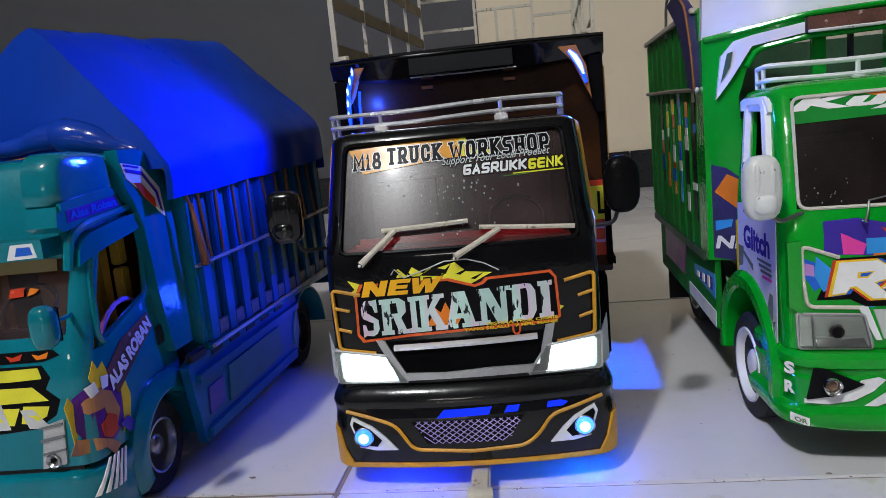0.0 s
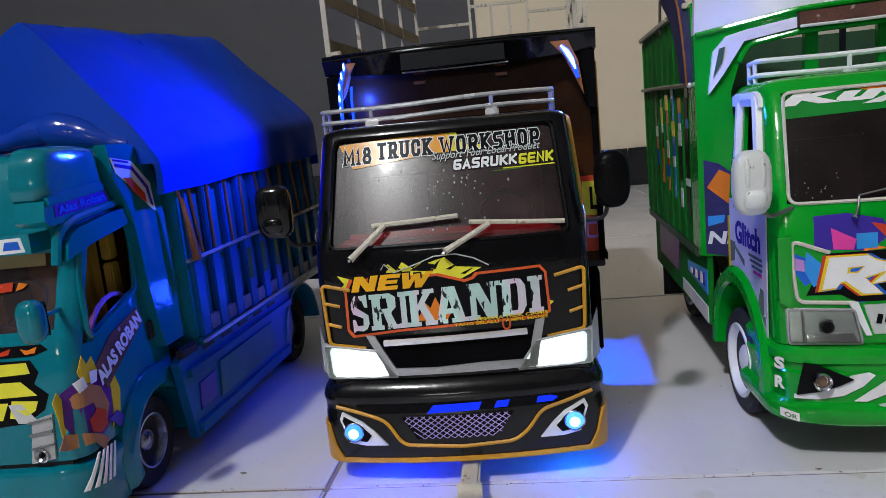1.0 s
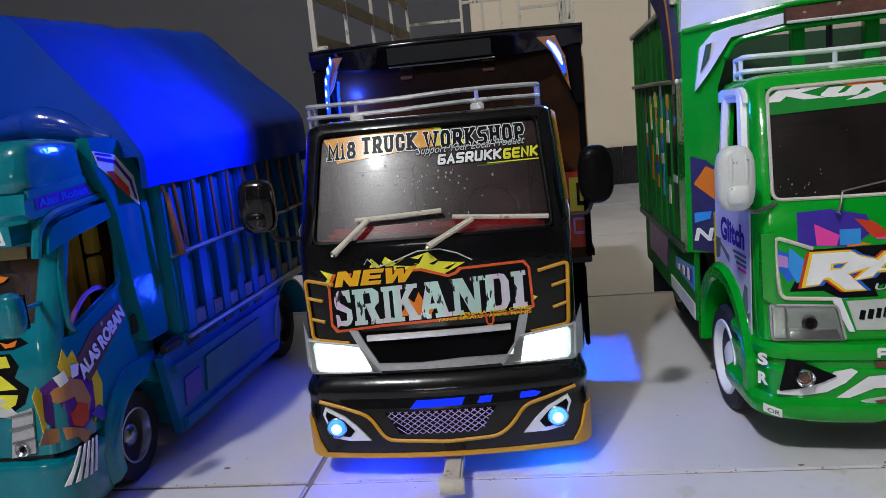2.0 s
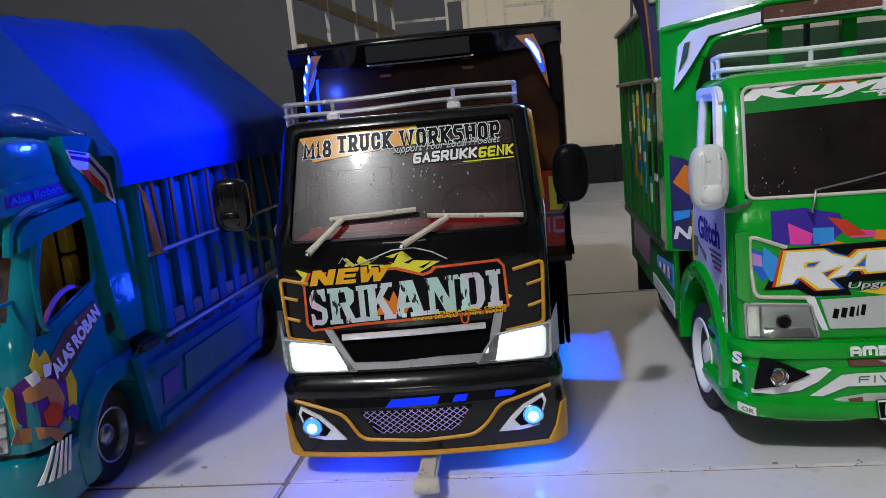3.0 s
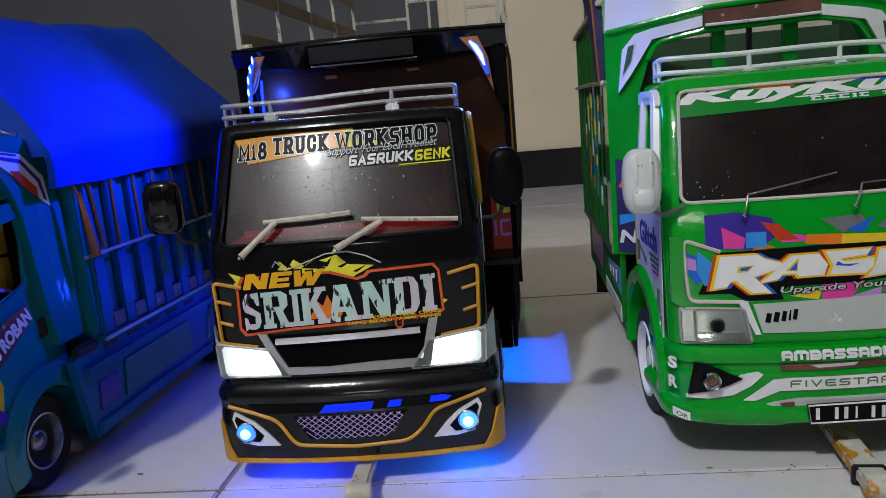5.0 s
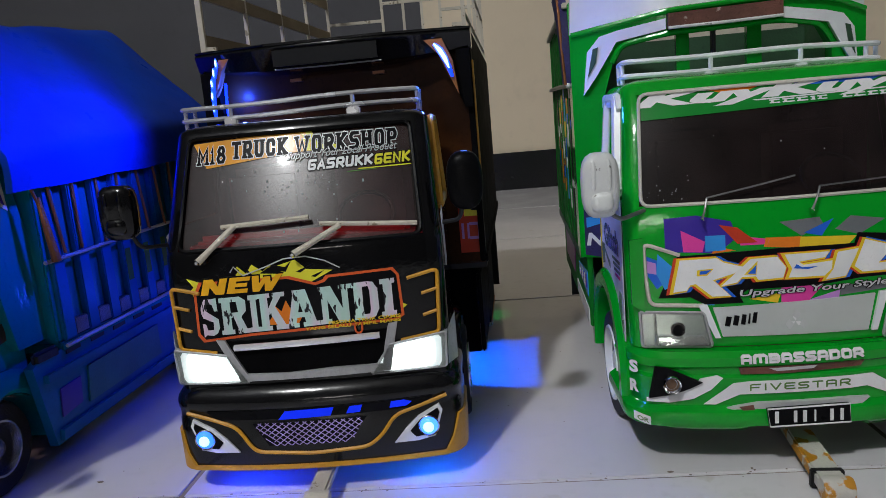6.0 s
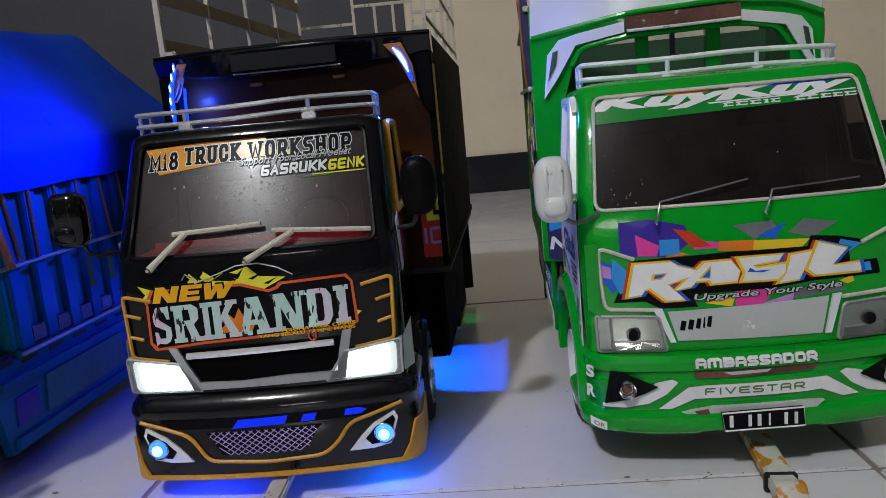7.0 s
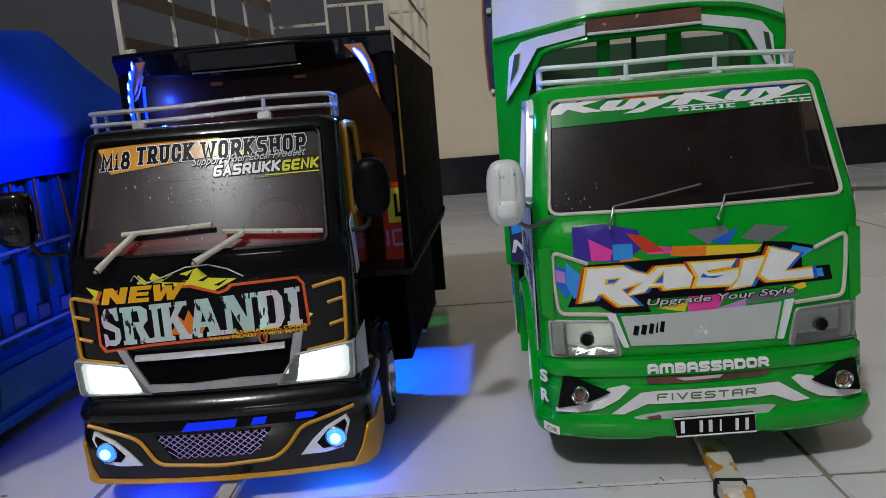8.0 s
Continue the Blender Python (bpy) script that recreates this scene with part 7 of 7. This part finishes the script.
# tarpaulin: ridged, hipped at the back, folded over the front
tarp_thing = thing("tarpaulin", blue.matrix_world.copy(), "blue tarpaulin tied over the truck's cargo bed, creased and shiny", "tarpaulin")
bm = bmesh.new()
rows = []
REAR, FOLDS, RUN = 0.386, 6, 34
for i in range(FOLDS + RUN + 1):
    row = []
    for k in range(-22, 23):
        s = k / 17
        e = min(1, abs(s))
        edge = 0.131 - 0.031 * e
        u = min(1, i / FOLDS)
        v = max(0, i - FOLDS) / RUN
        y = 0.0975 + (edge - 0.0975) * u + (REAR - edge) * v
        back = (y - 0.10) / 0.28
        ridge, eave, hem = 0.2945 + 0.019 * back, 0.2035 + 0.020 * back, 0.1765 + 0.010 * back
        half = 0.0905 + 0.0025 * min(1, u)
        base = 0.229 - 0.0275 * e ** 2.5
        top = ridge - (ridge - eave) * (0.94 * e + 0.06 * e ** 8) - 0.0035 * max(0, 1 - e / 0.10)
        pz = base + (top - base) * u
        wave = 0.0022 * math.sin(i * 0.55 + e * 2.4) * math.sin(math.pi * e) * min(1, 4 * v) + 0.0030 * noise.noise(Vector((s * 1.9, y * 14, 3.1))) * (1 - e ** 4) + 0.0012 * noise.noise(Vector((s * 6, y * 40, 7.7)))
        px = math.copysign(e * half * 0.988, s) - 0.006 * (1 - e) * (1 - v)
        if abs(s) <= 1:
            row.append(bm.verts.new((px, y, pz + wave * (0.5 + 0.5 * u))))
        else:
            d = (abs(s) - 1) * 17 / 5
            px = math.copysign(half + 0.0012 + 0.0014 * math.sin(d * 2.6) + 0.0016 * noise.noise(Vector((y * 34, d, 1.3))) + 0.0006 * d * math.sin(y * 110), s)
            row.append(bm.verts.new((px, y, eave - (eave - hem) * d + 0.0006 * d * math.sin(y * 70))))
    rows.append(row)
for a, b in zip(rows, rows[1:]):
    for j in range(len(a) - 1):
        bm.faces.new((a[j], a[j + 1], b[j + 1], b[j]))
for row in (rows[0], rows[-1]):
    low = [bm.verts.new((v.co.x, v.co.y, min(v.co.z, 0.196 if row is rows[0] else 0.178))) for v in row]
    for j in range(len(row) - 1):
        if row[j].co.z - low[j].co.z > 1e-5 or row[j + 1].co.z - low[j + 1].co.z > 1e-5:
            bm.faces.new((row[j], low[j], low[j + 1], row[j + 1]))
bmesh.ops.remove_doubles(bm, verts=bm.verts, dist=0.0001)
bmesh.ops.recalc_face_normals(bm, faces=bm.faces)
bmesh.ops.solidify(bm, geom=bm.faces[:], thickness=0.0008)
sheet = part("sheet", turned(bm, ubody), TARP, tarp_thing, "creased blue plastic sheet")
part("cord", turned(tube(rounded([(-0.09, 0.118, 0.196), (-0.08, 0.100, 0.204), (0.0, 0.0965, 0.2095), (0.050, 0.0975, 0.2110), (0.074, 0.103, 0.2065), (0.0905, 0.116, 0.190), (0.0945, 0.122, 0.165), (0.0935, 0.126, 0.131)], 0.01), 0.0010, 6), ubody), ROPE, tarp_thing, "orange-brown cord along the front hem")
part("cord_end", turned(tube([(0.0940, 0.1215, 0.172), (0.0950, 0.124, 0.150), (0.0955, 0.127, 0.131)], [0.0012, 0.0024, 0.0028], 8), ubody), ROPE, tarp_thing)
part("knot", turned(merge(tube([(-0.014, 0.108, 0.226), (-0.002, 0.1065, 0.2315), (0.008, 0.106, 0.234)], 0.0011, 6), egg((0.001, 0.106, 0.2315), (0.006, 0.004, 0.004), 2.0, 8)), ubody), ROPE, tarp_thing)
rng = random.Random(4)
roll = []
for k in range(23):
    f = k / 22
    roll.append((-0.070 + 0.148 * f, 0.0985 + 0.0015 * math.sin(k * 1.9) + 0.010 * max(0, f - 0.8), 0.2205 + 0.003 * math.sin(k * 0.55) - 0.003 * f - 0.05 * max(0, f - 0.84)))
part("front_fold", turned(tube(roll, [0.0018 + 0.0034 * math.sin(math.pi * min(1, (k + 0.5) / 22.5)) ** 0.5 + 0.0052 * math.exp(-((k - 15.5) / 4.2) ** 2) + rng.uniform(-0.0008, 0.0008) for k in range(23)], 12), ubody), TARP_SHINY, tarp_thing, "rolled front hem of the sheet")
for a, b, c, d in ((-0.052, 0.214, -0.040, 0.256), (0.030, 0.216, 0.012, 0.246), (0.058, 0.212, 0.040, 0.232)):
    part("crease", turned(tube([(a, 0.0975, b), ((a + c) / 2 - 0.002, 0.103, (b + d) / 2), (c, 0.1125, d)], [0.0024, 0.0018, 0.0006], 8), ubody), TARP_SHINY, tarp_thing)


# ---- small lamps that the black truck carries, and an added fill ----
def at_black(x, y, z):
    return black.matrix_world @ body_pose @ Vector((x, y, z))


BLUE = (0.012, 0.05, 1.0)
lamp("blue_side_lamp", "SPOT", look(at_black(-0.090, 0.117, 0.232), (-0.12, 0.086, 0.230)), 2.4, BLUE, 0.006, 134, 0.7)
lamp("blue_side_lamp", "SPOT", look(at_black(0.088, 0.113, 0.232), (0.214, 0.045, 0.226)), 0.45, (0.03, 0.14, 1.0), 0.006, 172, 0.35)
lamp("blue_under_lamp", "SPOT", look((0.130, 0.186, 0.067), (0.177, 0.204, 0.0)), 1.05, (0.001, 0.11, 1.0), 0.0025, 80, 0.06)
lamp("green_under_lamp", "SPOT", look((0.170, 0.345, 0.050), (0.175, 0.343, 0.0)), 0.022, (0.02, 1.0, 0.15), 0.0015, 46, 0.4)
lamp("fog_beam", "SPOT", look((0.022, -0.012, 0.034), (0.026, -0.016, 0.0)), 0.022, (0.02, 0.05, 1.0), 0.004, 150, 0.9)
lamp("fog_beam", "SPOT", look((0.146, -0.008, 0.035), (0.144, -0.013, 0.0)), 0.030, (0.01, 0.12, 1.0), 0.004, 150, 0.9)
lamp("fog_spill", "POINT", pose(0.040, 0.009, 0.0205), 0.072, (0.01, 0.04, 1.0), 0.003)
lamp("fog_spill", "POINT", pose(0.146, 0.010, 0.0195), 0.078, (0.004, 0.12, 1.0), 0.003)
# added blue fill for the teal truck's flank, no lamp fitted there
lamp("blue_flank_lamp", "SPOT", look((-0.020, 0.190, 0.085), (-0.105, 0.150, 0.050)), 0.22, BLUE, 0.01, 120, 0.8)
lamp("hood_glow", "POINT", pose(*at_black(-0.068, 0.1325, 0.226)), 0.20, BLUE, 0.002)

# grit and flakes on the tiles and along the joint
rng = random.Random(21)
grit = bmesh.new()
spots = [(0.2733, 0.0037, 0.0012), (0.3160, 0.0039, 0.0010), (0.3168, 0.0020, 0.0008), (-0.060, 0.022, 0.0014), (-0.062, 0.0225, 0.0009), (0.255, 0.130, 0.0006), (0.27, 0.19, 0.0006)]
spots += [(rng.uniform(-0.2, 0.55), rng.gauss(0, 0.0015), rng.uniform(0.0003, 0.0007)) for k in range(60)]
spots += [(rng.uniform(-0.1, 0.5), rng.uniform(-0.08, 0.3), rng.uniform(0.0002, 0.0005)) for k in range(70)]
for gx, gy, gs in spots:
    made = bmesh.ops.create_icosphere(grit, subdivisions=1, radius=gs, matrix=pose(gx, gy, gs * 0.25) @ Matrix.Diagonal((rng.uniform(0.7, 1.8), rng.uniform(0.6, 1.2), 0.35, 1)))
tagged(part("floor_grit", grit, GROUT, None, kind="stuff"), "fine dark grit and flakes scattered on the tiles", "grit")


# ---- floor tiles ----
tile_bm = box(-0.1991, 0.1991, -0.1991, 0.1991, -0.008, 0.0, 0.0012)
tile_me = bpy.data.meshes.new("tile")
tile_bm.to_mesh(tile_me)
tile_bm.free()
tile_me.materials.append(TILE)
for i in range(-4, 5):
    for j in range(-12, 5):
        cx, cy = 0.2 + 0.4 * i, 0.2 + 0.4 * j
        ob = new("tile", tile_me)
        ob.parent = floor
        if j == 4:
            ob.matrix_world = pose(cx, 1.618, 0.0) @ Matrix.Diagonal((1, 0.09, 1, 1))
            continue
        ob.matrix_world = pose(cx, cy, 0.0, random.uniform(-0.03, 0.03), random.uniform(-0.03, 0.03), 90 * random.randrange(4))
